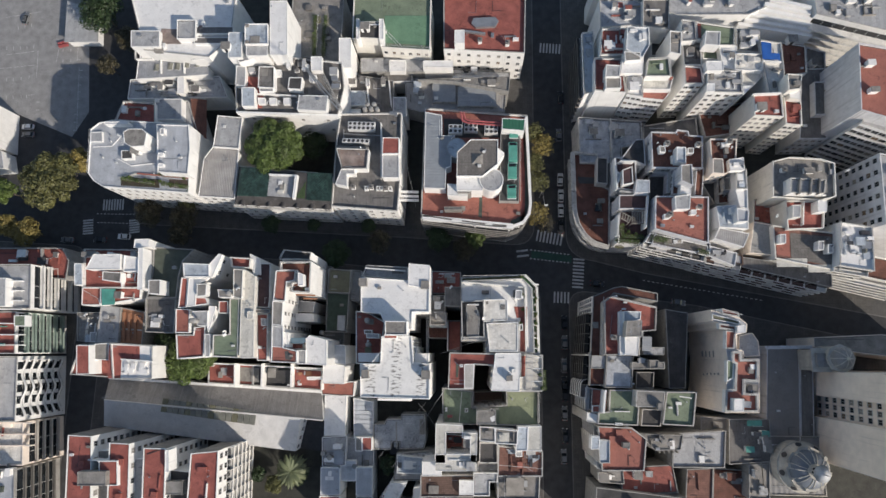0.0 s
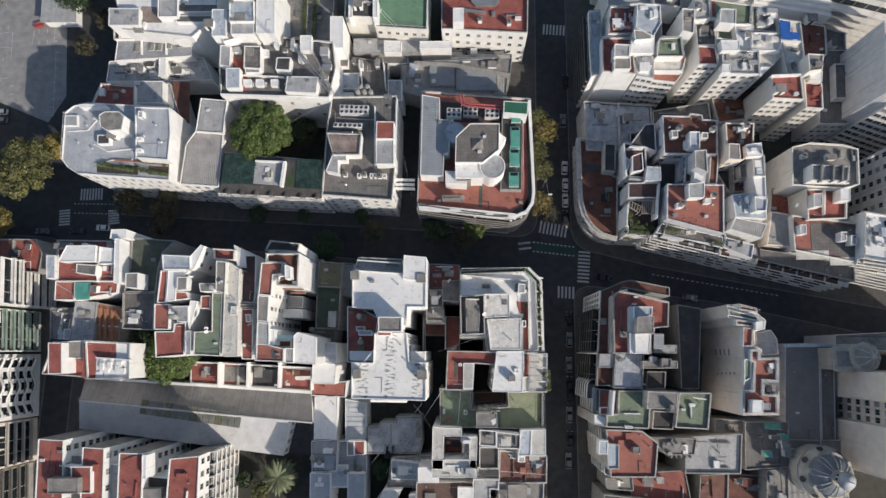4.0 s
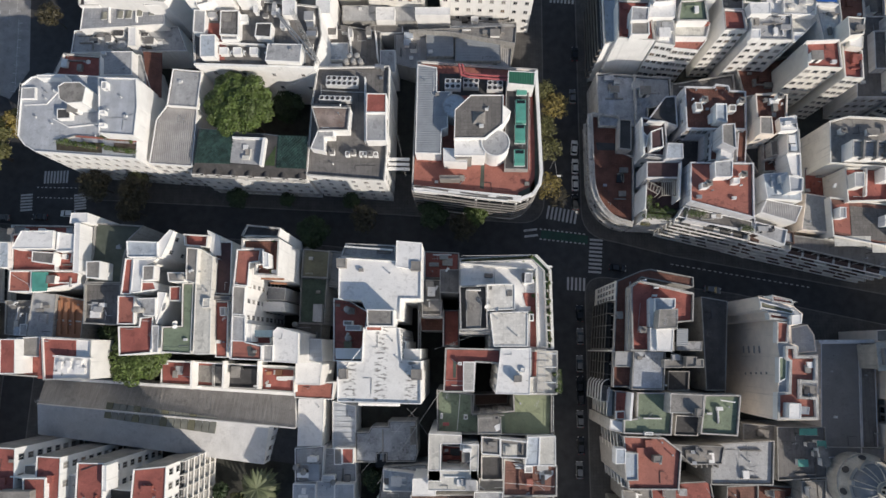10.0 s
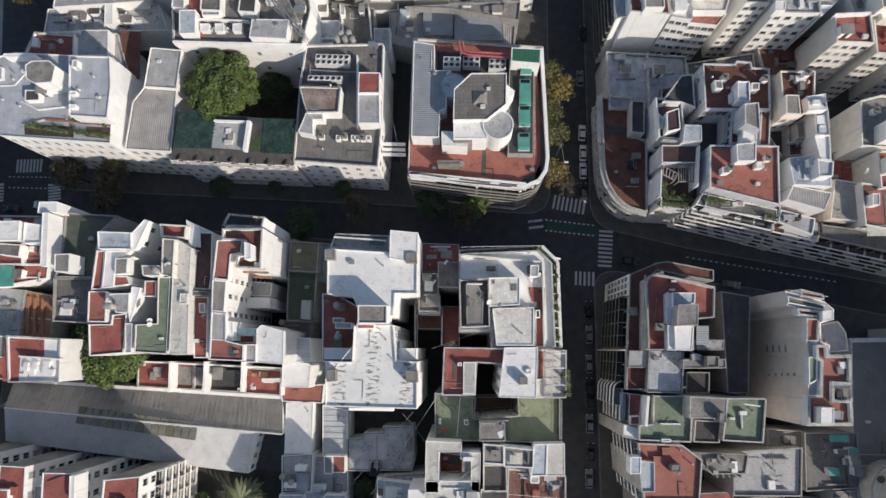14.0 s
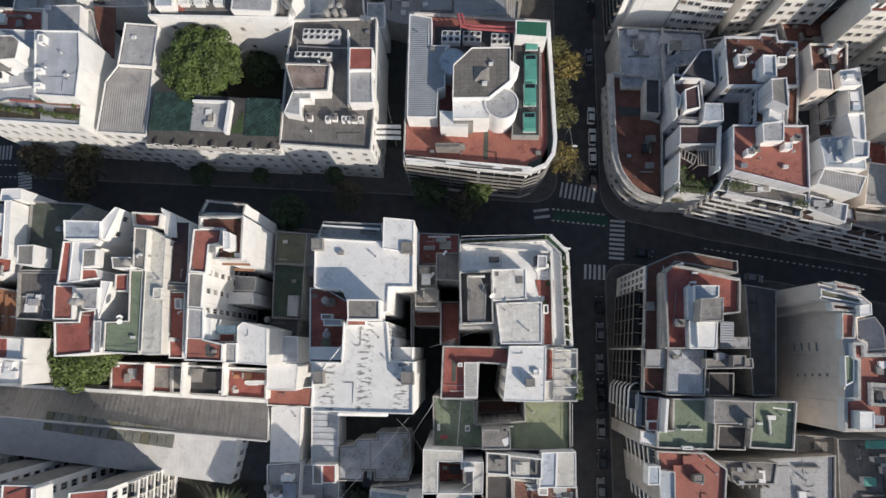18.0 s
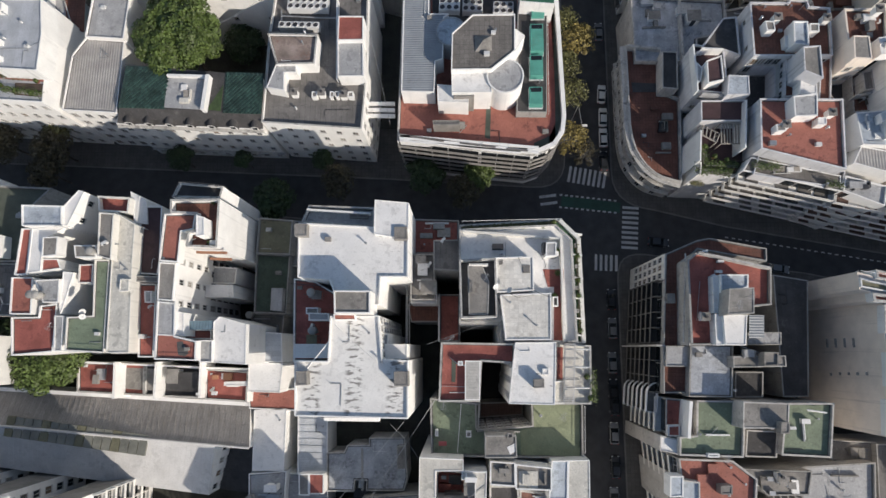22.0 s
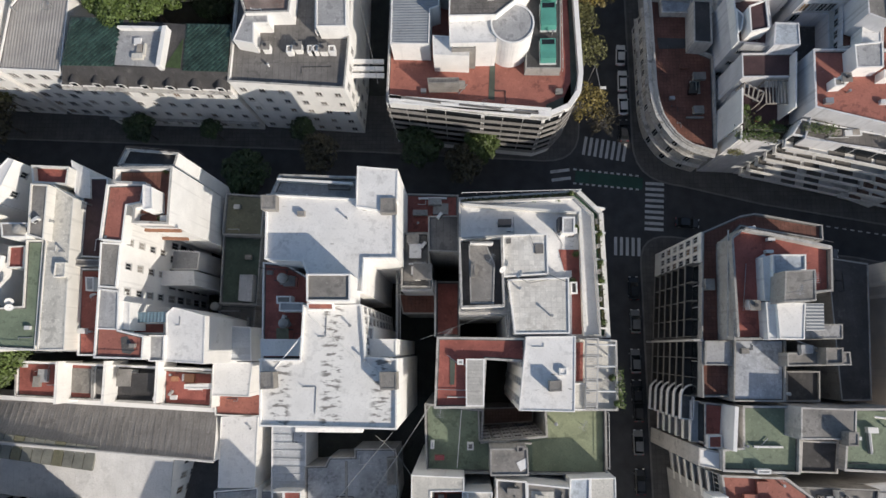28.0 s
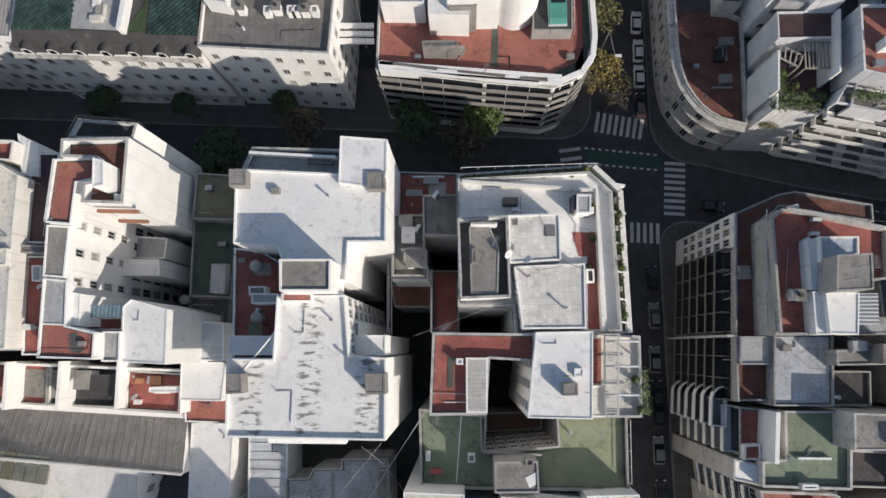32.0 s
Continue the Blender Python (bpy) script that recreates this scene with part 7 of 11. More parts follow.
vol(b, 12.5, 13.5, [(-131.3, 64.6), (-130.9, 64.6), (-131.4, 69.0), (-131.7, 69.0)], ROOF_WHITE, PLASTER, 0.12)
vol(b, 12.5, 13.5, [(-123.9, 64.6), (-123.5, 64.6), (-123.9, 69.0), (-124.3, 69.0)], ROOF_WHITE, PLASTER, 0.12)
patch(b, [(-125.8, 60.2), (-118.1, 61.0), (-117.8, 59.9), (-125.7, 58.8)], 9.85, ROOF_WHITE)
b = scene.objects["white_modern_building"]
patch(b, [(-129.3, 76.5), (-122.9, 76.1), (-122.8, 71.4), (-129.5, 71.5)], 18.66, ROOF_RUST)
vol(b, 0, 20.5, [(-137.1, 69.5), (-128.3, 69.5), (-128.8, 74.8), (-137.7, 74.9)], ROOF_PALE, PLASTER, 0.12)
vol(b, 18, 21, [(-122.9, 71.8), (-117.2, 71.8), (-117.7, 78.0), (-123.5, 78.1)], ROOF_PALE, PLASTER, 0.4)
vol(b, 18, 20.2, [(-118.2, 73.7), (-106.1, 73.7), (-106.3, 76.1), (-118.4, 76.2)], ROOF_GREY, PLASTER, 0.12)
vol(b, 18, 19.8, [(-118.1, 70.8), (-106.0, 70.7), (-106.2, 72.8), (-118.3, 72.9)], ROOF_GREY, PLASTER, 0.12)
jumble(b, -132.2, 68.3, -120.0, 71.5, 18.6, 5, 43, [ROOF_WHITE, CONCRETE], 1.5)
vol(b, 0, 17, [(-119.8, 67.0), (-113.6, 67.0), (-114.0, 71.3), (-120.2, 71.3)], ROOF_PALE, PLASTER, 0.12)
jumble(b, -122.0, 75.1, -115.6, 79.0, 18.6, 4, 44, [ROOF_WHITE, ROOF_RUST], 2.4)
b = scene.objects["long_white_building"]
patch(b, [(-100.9, 59.1), (-97.0, 58.8), (-95.0, 54.0), (-95.0, 49.0), (-100.5, 49.3)], 21.92, ROOF_RED)
vol(b, 21.6, 24.5, [(-100.0, 48.6), (-96.3, 48.6), (-96.7, 54.4), (-100.5, 54.4)], ROOF_BLUE, PLASTER, 0.12)
vol(b, 21.6, 24.2, [(-95.3, 53.2), (-91.3, 53.2), (-91.8, 60.3), (-95.8, 60.3)], ROOF_PALE, PLASTER, 0.4)
vol(b, 21.6, 23.3, [(-95.8, 49.9), (-93.8, 49.9), (-93.9, 51.7), (-96.0, 51.7)], ROOF_WHITE, PLASTER, 0.12)
vol(b, 21.6, 23.3, [(-92.5, 49.8), (-90.5, 49.8), (-90.6, 51.7), (-92.6, 51.7)], ROOF_WHITE, PLASTER, 0.12)
vol(b, 21.6, 23.3, [(-88.4, 49.8), (-86.4, 49.8), (-86.5, 51.7), (-88.5, 51.7)], ROOF_WHITE, PLASTER, 0.12)
vol(b, 21.6, 23.3, [(-91.7, 58.5), (-89.6, 58.5), (-89.7, 60.4), (-91.8, 60.4)], ROOF_WHITE, PLASTER, 0.12)
vol(b, 21.6, 23.3, [(-81.3, 56.8), (-79.2, 56.8), (-79.3, 58.7), (-81.4, 58.7)], ROOF_WHITE, PLASTER, 0.12)
vol(b, 21.6, 24, [(-80.7, 59.7), (-77.6, 59.7), (-77.8, 64.1), (-81.0, 64.1)], ROOF_WHITE, PLASTER, 0.12)
pipe(b, [(-82.1, 60.5), (-77.0, 54.6), (-71.7, 48.4)], 24, 0.25, METAL)
pipe(b, [(-81.8, 59.5), (-77.5, 53.9), (-72.2, 47.6)], 24.6, 0.2, METAL)
jumble(b, -92.2, 59.5, -78.1, 64.9, 21.8, 10, 45, [ROOF_PALE, CONCRETE, ROOF_WHITE], 1.8)
jumble(b, -75.3, 47.7, -71.8, 60.8, 21.8, 9, 46, [METAL, CONCRETE, ROOF_PALE], 2.4)
jumble(b, -102.7, 59.5, -97.4, 64.7, 21.8, 5, 47, [CONCRETE, ROOF_PALE, ROOF_WHITE], 2.4)
low_wall(b, [(-96.8, 53.2), (-85.0, 52.5)], 21.6, 23, PLASTER, 0.25)
low_wall(b, [(-101.9, 47.3), (-72.4, 46.3)], 21.6, 23.4, PLASTER, 0.5)
vol(b, 0, 27, [(-104.0, 62.3), (-100.1, 62.3), (-100.7, 70.2), (-104.6, 70.2)], ROOF_BLUE, PLASTER, 0.12)
vol(b, 0, 28.5, [(-98.9, 65.6), (-92.2, 65.6), (-92.7, 71.9), (-99.4, 72.0)], ROOF_BLUE, PLASTER, 0.4)
vol(b, 0, 27.5, [(-98.6, 62.5), (-92.4, 62.5), (-92.6, 65.8), (-98.9, 65.8)], ROOF_PALE, PLASTER, 0.12)
patch(b, [(-96.5, 52.0), (-85.3, 52.0), (-85.5, 49.0), (-96.0, 49.0)], 21.9, ROOF_GREY)
vol(b, 0, 28, [(-91.6, 62.5), (-86.6, 62.5), (-87.7, 79.4), (-92.7, 79.4)], ROOF_WHITE, PLASTER, 0.12)
b = scene.objects["garden_roof_building"]
jumble(b, -88.9, 70.6, -76.1, 87.2, 13.6, 8, 48, [CONCRETE, ROOF_GREY, ROOF_OLIVE], 1.0)
railing(b, [(-82.3, 83.5), (-82.1, 70.6)], 13.6, 0.8, WHITE_METAL)
vol(b, 0, 20, [(-73.6, 62.6), (-70.0, 62.6), (-70.4, 72.2), (-74.0, 72.2)], ROOF_WHITE, PLASTER, 0.12)
b = scene.objects["green_court_building"]
railing(b, [(-61.7, 70.7), (-46.8, 69.6)], 17, 1.6, WHITE_METAL)
vol(b, 16, 20.8, [(-68.6, 71.4), (-67.6, 71.4), (-67.9, 77.9), (-68.9, 77.9)], ROOF_WHITE, PLASTER, 0.12)
vol(b, 16, 20.8, [(-61.8, 71.3), (-60.5, 71.3), (-60.7, 77.8), (-62.0, 77.8)], ROOF_WHITE, PLASTER, 0.12)
patch(b, [(-68.0, 76.8), (-62.1, 76.7), (-62.1, 76.2), (-68.0, 76.2)], 20.0, ROOF_WHITE)
pipe(b, [(-60.7, 75.7), (-55.5, 70.0)], 17, 0.06, WHITE_METAL)
pipe(b, [(-60.4, 76.6), (-55.2, 70.7)], 17, 0.06, WHITE_METAL)
vol(b, 0, 11, [(-68.8, 65.8), (-48.8, 65.7), (-48.9, 70.5), (-69.0, 70.5)], ROOF_PALE, RENDER_GREY, 0.12)
vol(b, 10, 12.5, [(-59.6, 65.3), (-54.6, 65.3), (-54.6, 68.9), (-59.7, 69.0)], ROOF_WHITE, PLASTER, 0.12)
b = scene.objects["red_roofed_office_building"]
jumble(b, -33.4, 71.6, -19.4, 76.0, 16.3, 5, 49, [ROOF_WHITE, METAL], 1.0)
railing(b, [(-42.4, 70.0), (-42.5, 75.6), (-35.1, 75.6)], 17, 0.9, DARK_METAL)
low_wall(b, [(-36.4, 75.9), (-30.2, 74.9)], 16.2, 17.2, METAL, 0.6)
vol(b, 0, 14, [(-49.1, 65.8), (-39.9, 65.7), (-40.0, 67.9), (-49.1, 67.9)], ROOF_WHITE, PLASTER, 0.12)
b = scene.objects["low_service_building"]
jumble(b, -38.6, 60.0, -24.1, 63.2, 11.6, 6, 50, [ROOF_PALE, CONCRETE, ROOF_WHITE], 1.2)
vol(b, 0, 10, [(-46.3, 56.1), (-38.9, 56.1), (-39.0, 63.7), (-46.4, 63.7)], SHEET_BLUE, RENDER_GREY, 0.12)
vol(b, 0, 10, [(-38.5, 54.7), (-26.5, 54.7), (-26.5, 61.5), (-38.6, 61.5)], SHEET_BLUE, RENDER_GREY, 0.12)
vol(b, 0, 12, [(-71.9, 54.2), (-66.5, 54.2), (-66.7, 59.1), (-72.1, 59.1)], ROOF_BLUE, PLASTER, 0.12)
vol(b, 0, 12.5, [(-72.3, 50.1), (-68.0, 50.1), (-68.1, 52.9), (-72.4, 52.9)], ROOF_WHITE, PLASTER, 0.12)
vol(b, 0, 11.5, [(-58.1, 50.9), (-54.1, 50.9), (-54.3, 57.2), (-58.3, 57.2)], ROOF_PALE, PLASTER, 0.12)
jumble(b, -72.9, 60.3, -58.6, 64.5, 10.7, 8, 51, [CONCRETE, ROOF_GREY, ROOF_PALE], 2.4)
low_wall(b, [(-66.7, 62.8), (-65.5, 53.9)], 10, 13, PLASTER, 0.25)
low_wall(b, [(-59.6, 61.9), (-58.7, 53.9)], 10, 13, PLASTER, 0.25)
jumble(b, -48.7, 67.1, -22.8, 69.3, 7, 9, 52, [ROOF_DARK, WHITE_METAL, CONCRETE, ROOF_GREY], 1.5)
vol(b, 0, 8.8, [(-62.3, 63.6), (-52.8, 63.6), (-52.9, 66.7), (-62.4, 66.7)], ROOF_GREY, PLASTER, 0.12)
jumble(b, -53.5, 55.7, -47.7, 62.9, 9, 5, 53, [ROOF_BLUE, CONCRETE, ROOF_GREY], 2.4)
vol(b, 0, 10, [(-40.0, 63.3), (-23.9, 63.3), (-23.9, 64.8), (-40.0, 64.8)], ROOF_PALE, PLASTER, 0.12)
b = scene.objects["round_cornered_hotel_building"]
vol(b, 16.9, 24.4, [(-38.2, 23.9), (-31.1, 23.9), (-31.1, 28.1), (-38.3, 28.1)], ROOF_WHITE, PLASTER, 0.12)
vol(b, 16.9, 23.4, [(-37.9, 23.5), (-34.2, 23.5), (-34.3, 27.3), (-37.9, 27.3)], CONCRETE, CONCRETE, 0.3)
railing(b, [(-19.9, 44.8), (-20.2, 22.6)], 17.6, 0.6, WHITE_METAL)
patch(b, [(-19.7, 45.1), (-18.7, 45.1), (-18.9, 16.9), (-20.1, 16.9)], 17.06, ROOF_RED)
patch(b, [(-18.6, 45.1), (-18.1, 45.1), (-18.3, 17.2), (-20.4, 15.9), (-22.9, 15.6), (-22.9, 16.1), (-18.9, 17.7)], 17.07, ROOF_MOSS)
jumble(b, -37.2, 19.6, -35.2, 21.8, 17.0, 2, 54, [CONCRETE, ROOF_PALE], 0.8)
vol(b, 16.9, 20.5, [(-41.7, 19.4), (-36.8, 19.4), (-36.8, 20.3), (-41.8, 20.3)], ROOF_GREY, CONCRETE, 0.12)
low_wall(b, [(-48.0, 18.0), (-33.0, 15.8), (-25.5, 14.9)], 17.6, 18.7, PLASTER, 0.9)
# Grey strips on the parapet top paint the shaded slots in it.
low_wall(b, [(-46.0, 17.9), (-39.7, 16.9)], 17.8, 18.76, ROOF_GREY, 0.35)
low_wall(b, [(-36.8, 16.6), (-30.2, 15.7)], 17.8, 18.76, ROOF_GREY, 0.35)
low_wall(b, [(-28.2, 15.4), (-24.3, 15.0)], 17.8, 18.76, ROOF_GREY, 0.35)
b = scene.objects["grey_roofed_apartment_building"]
jumble(b, -71.0, 32.7, -64.8, 37.4, 19.0, 6, 55, [ROOF_RUST, ROOF_TERRA, ROOF_WHITE, CONCRETE], 1.0)
jumble(b, -67.0, 47.6, -55.8, 48.7, 19, 4, 56, [CONCRETE, ROOF_PALE, METAL], 2.4)
low_wall(b, [(-73.0, 37.7), (-63.7, 37.3)], 18.8, 21, CONCRETE, 0.8)
pipe(b, [(-71.4, 42.3), (-63.1, 41.7), (-60.5, 41.7)], 19.4, 0.15, METAL)
pipe(b, [(-71.4, 43.5), (-71.2, 39.1)], 19.4, 0.15, METAL)
low_wall(b, [(-60.4, 45.2), (-59.8, 28.6)], 18.8, 20.6, PLASTER, 0.25)
vol(b, 18.8, 20.2, [(-64.5, 25.1), (-63.5, 25.1), (-63.5, 26.3), (-64.5, 26.3)], CONCRETE, PLASTER, 0.12)
vol(b, 18.8, 20.2, [(-61.1, 25.1), (-60.0, 25.1), (-60.1, 26.3), (-61.1, 26.3)], CONCRETE, PLASTER, 0.12)
vol(b, 18.8, 20.2, [(-60.4, 25.1), (-59.4, 25.1), (-59.4, 26.3), (-60.4, 26.3)], CONCRETE, PLASTER, 0.12)
vol(b, 18.8, 20.2, [(-57.7, 25.1), (-56.6, 25.0), (-56.7, 26.2), (-57.7, 26.2)], CONCRETE, PLASTER, 0.12)
b = scene.objects["mansard_apartment_building"]
jumble(b, -91.3, 23.5, -85.9, 27.7, 20.4, 4, 57, [ROOF_WHITE, ROOF_CREAM, TIMBER], 0.6)
b = scene.objects["white_slab_tower"]
jumble(b, 3.0, 65.0, 10.0, 71.7, 23.7, 14, 60, [ROOF_WHITE, ROOF_WHITE, ROOF_RED, CONCRETE], 1.4)
jumble(b, 0.8, 53.9, 3.5, 62.2, 23.9, 2, 61, [ROOF_RED], 0.6)
jumble(b, 9.8, 52.8, 13.8, 57.7, 23.6, 5, 62, [ROOF_WHITE, ROOF_PALE], 1.6)
jumble(b, 9.7, 65.9, 14.7, 69.8, 27.2, 4, 63, [ROOF_BLUE, ROOF_WHITE], 1.0)
jumble(b, 4.4, 76.6, 15.6, 82.5, 19.6, 8, 65, [ROOF_STAINED, ROOF_PALE, CONCRETE, ROOF_RED], 2.4)
jumble(b, -1.8, 55.5, 0.9, 71.6, 20.4, 4, 66, [ROOF_BLUE, ROOF_PALE], 0.8)
railing(b, [(15.2, 61.9), (20.9, 62.2), (21.2, 56.7)], 25.5, 0.6, WHITE_METAL)
jumble(b, 15.4, 57.6, 20.7, 61.5, 25.1, 2, 162, [ROOF_GREEN, ROOF_WHITE], 0.8)
jumble(b, 21.6, 64.1, 24.3, 69.8, 25.6, 4, 163, [CONCRETE, ROOF_DARK, TIMBER], 1.2)
jumble(b, 16.2, 74.6, 22.8, 81.2, 21.6, 5, 164, [ROOF_WHITE, ROOF_GREY], 1.2)
low_wall(b, [(14.1, 57.4), (22.3, 57.1)], 22, 23.8, ROOF_TERRA, 0.4)
b = scene.objects["white_window_tower"]
jumble(b, 25.7, 68.7, 29.0, 74.0, 24.1, 3, 67, [ROOF_PALE, CONCRETE], 1.2)
patch(b, [(30.0, 74.7), (31.5, 74.5), (31.2, 69.6), (30.2, 69.6)], 22.98, ROOF_RED)
jumble(b, 32.2, 53.3, 40.5, 58.1, 24.5, 6, 68, [ROOF_PALE, ROOF_WHITE, CONCRETE], 1.0)
jumble(b, 40.1, 59.7, 47.3, 63.6, 23.7, 4, 69, [ROOF_BEIGE, ROOF_PALE], 0.8)
jumble(b, 42.0, 66.6, 47.8, 72.0, 21.7, 7, 70, [CONCRETE, ROOF_WHITE, ROOF_PALE], 2.4)
jumble(b, 36.3, 61.0, 40.4, 66.3, 22.8, 4, 165, [ROOF_WHITE, CONCRETE], 1.4)
jumble(b, 26.5, 62.6, 31.2, 68.6, 21.8, 5, 166, [ROOF_GREY, ROOF_DARK, ROOF_WHITE], 1.4)
railing(b, [(30.2, 74.4), (40.8, 72.6)], 23.5, 0.7, WHITE_METAL)
vol(b, 24, 26.4, [(30.3, 51.7), (32.4, 51.7), (32.6, 54.0), (30.5, 54.0)], ROOF_WHITE, PLASTER, 0.12)
b = scene.objects["blue_canopied_building"]
jumble(b, 48.4, 54.4, 53.2, 62.1, 22.6, 6, 72, [ROOF_BEIGE, CONCRETE, ROOF_WHITE], 1.2)
low_wall(b, [(47.4, 62.0), (52.6, 61.6)], 22.4, 24, PLASTER, 0.25)
jumble(b, 57.3, 62.5, 63.9, 70.2, 16.5, 2, 73, [ROOF_TERRA_DARK], 0.6)
b = scene.objects["brown_windowed_tower"]
jumble(b, 52.8, 43.9, 56.8, 49.1, 23.4, 3, 75, [ROOF_WHITE, ROOF_RED], 1.0)
jumble(b, 51.9, 52.3, 55.0, 55.4, 27.8, 2, 76, [CONCRETE], 1.0)
low_wall(b, [(43.0, 51.1), (50.5, 51.4)], 24.4, 26, PLASTER, 0.25)
jumble(b, 67.1, 62.4, 71.9, 69.4, 11.6, 4, 167, [ROOF_GREY, CONCRETE], 2.4)
jumble(b, 65.6, 46.4, 70.4, 50.2, 11.6, 4, 168, [ROOF_GREY, ROOF_PALE], 2.4)
b = scene.objects["far_terrace_building"]
jumble(b, 66.6, 76.6, 83.2, 84.5, 21.6, 14, 77, [ROOF_PALE, TIMBER, ROOF_WHITE, CONCRETE], 2.4)
jumble(b, 4.7, 80.9, 24.9, 91.7, 19.6, 10, 78, [CONCRETE, ROOF_PALE, ROOF_WHITE, RENDER_GREY, ROOF_GREY, ROOF_RED], 2.4)
jumble(b, 26.0, 80.8, 57.8, 91.5, 19.6, 16, 79, [CONCRETE, ROOF_PALE, ROOF_WHITE, RENDER_GREY, ROOF_GREY, ROOF_RED], 2.4)
low_wall(b, [(44.9, 77.6), (65.8, 73.5)], 0.2, 17.0, PLASTER, 1.0)
low_wall(b, [(46.6, 78.6), (65.4, 74.8)], 0.2, 17.9, PLASTER, 1.0)
low_wall(b, [(48.2, 79.7), (65.0, 76.0)], 0.2, 18.8, PLASTER, 1.0)
low_wall(b, [(49.7, 80.8), (64.6, 77.3)], 0.2, 19.7, PLASTER, 1.0)
low_wall(b, [(51.3, 81.8), (64.2, 78.5)], 0.2, 20.6, PLASTER, 1.0)
low_wall(b, [(52.8, 82.8), (63.8, 79.7)], 0.2, 21.5, PLASTER, 1.0)
b = scene.objects["weathered_terrace_building"]
jumble(b, 48.9, 28.6, 65.2, 32.8, 22.2, 6, 91, [CONCRETE, ROOF_PALE, RENDER_GREY], 1.2)
low_wall(b, [(51.9, 23.5), (61.2, 23.1)], 21, 23.6, PLASTER, 0.25)
low_wall(b, [(53.2, 27.0), (52.5, 22.7)], 25, 26.6, CONCRETE, 0.4)
low_wall(b, [(56.1, 27.0), (55.4, 22.7)], 25, 26.6, CONCRETE, 0.4)
low_wall(b, [(58.3, 27.0), (57.6, 22.7)], 25, 26.6, CONCRETE, 0.4)
vol(b, 20, 22.8, [(58.1, 8.3), (59.6, 8.3), (59.8, 10.7), (58.4, 10.7)], ROOF_PALE, PLASTER, 0.12)
vol(b, 20, 22.8, [(60.5, 7.4), (62.0, 7.4), (62.2, 9.8), (60.8, 9.8)], ROOF_PALE, PLASTER, 0.12)
vol(b, 20, 22.8, [(48.4, 10.0), (49.9, 10.0), (50.1, 12.5), (48.6, 12.5)], ROOF_PALE, PLASTER, 0.12)
patch(b, [(48.8, 13.5), (52.2, 14.0), (51.9, 6.7), (48.4, 7.3)], 20.55, ROOF_TERRA)
patch(b, [(52.4, 13.3), (65.2, 12.1), (64.1, 4.1), (52.1, 6.3)], 20.56, TILE_GREY)
jumble(b, 63.9, 4.5, 72.3, 14.4, 23.3, 10, 92, [ROOF_BLUE, ROOF_WHITE, METAL, DARK_METAL], 1.2)
low_wall(b, [(55.9, 21.9), (55.1, 15.2)], 21, 22.4, PLASTER, 0.25)
vol(b, 0, 24.5, [(58.0, 18.3), (60.4, 18.3), (60.7, 21.4), (58.3, 21.4)], ROOF_WHITE, PLASTER, 0.12)
canopy(b, [(48.1, 3.9), (56.1, 4.0), (56.3, 6.3), (48.2, 6.2)], 20.6, ROOF_CREAM)
canopy(b, [(56.3, 2.5), (64.2, 2.6), (64.5, 4.7), (56.4, 4.6)], 20.6, ROOF_CREAM)
b = scene.objects["curved_corner_building"]
jumble(b, -1.1, 42.3, 16.0, 49.6, 11.3, 9, 93, [ROOF_STAINED, CONCRETE, ROOF_PALE], 1.4)
jumble(b, 19.0, 42.7, 33.1, 47.6, 8.6, 8, 160, [CONCRETE, ROOF_GREY, ROOF_DARK, ROOF_WHITE], 1.8)
jumble(b, 35.6, 46.9, 46.7, 51.0, 9.6, 4, 161, [ROOF_TERRA_DARK, CONCRETE], 1.0)
low_wall(b, [(7.5, 49.7), (7.4, 35.8)], 11, 12.6, PLASTER_OLD, 0.4)
jumble(b, -2.6, 13.2, 6.3, 27.5, 10.8, 4, 94, [ROOF_TERRA_DARK, CONCRETE], 0.8)
patch(b, [(-2.4, 32.1), (3.0, 31.8), (3.3, 30.0), (-2.2, 30.0)], 10.64, ROOF_DARK)
low_wall(b, [(-3.5, 39.2), (3.1, 38.4)], 10.5, 12.5, PLASTER_OLD, 0.4)
b = scene.objects["grey_blank_tower"]
jumble(b, 68.6, 46.2, 80.4, 61.3, 30.5, 6, 95, [ROOF_TERRA, ROOF_WHITE, CONCRETE], 2.4)
vol(b, 0, 20, [(69.6, 48.3), (74.6, 48.3), (75.3, 55.9), (70.4, 55.9)], ROOF_GREY, PLASTER_GREY, 0.8)
b = scene.objects["shaded_tower"]
jumble(b, 74.2, 16.7, 85.6, 30.5, 26.6, 8, 96, [CONCRETE, ROOF_PALE, ROOF_WHITE, RENDER_GREY, ROOF_GREY, ROOF_RED], 2.4)
b = scene.objects["balcony_fronted_tower"]
canopy(b, [(10.0, -18.9), (12.4, -18.8), (12.7, -15.2), (10.3, -15.2)], 24.8, SHEET_BLUE)
vol(b, 0, 22, [(11.0, -19.9), (16.5, -19.9), (16.7, -17.8), (11.2, -17.9)], ROOF_PALE, RENDER_GREY, 0.12)
jumble(b, 8.3, -22.5, 12.0, -20.6, 24.5, 4, 98, [CONCRETE, ROOF_PALE], 1.0)
vol(b, 24, 26.5, [(11.2, -23.3), (13.4, -23.2), (13.6, -21.1), (11.4, -21.1)], CONCRETE, CONCRETE, 0.3)
pipe(b, [(0.6, -5.1), (-0.6, -19.8)], 25.1, 0.1, ROOF_PALE)
railing(b, [(2.2, -5.0), (13.9, -7.0)], 25.7, 0.6, DARK_METAL)
railing(b, [(1.0, -9.3), (1.0, -19.3)], 21, 0.9, METAL)
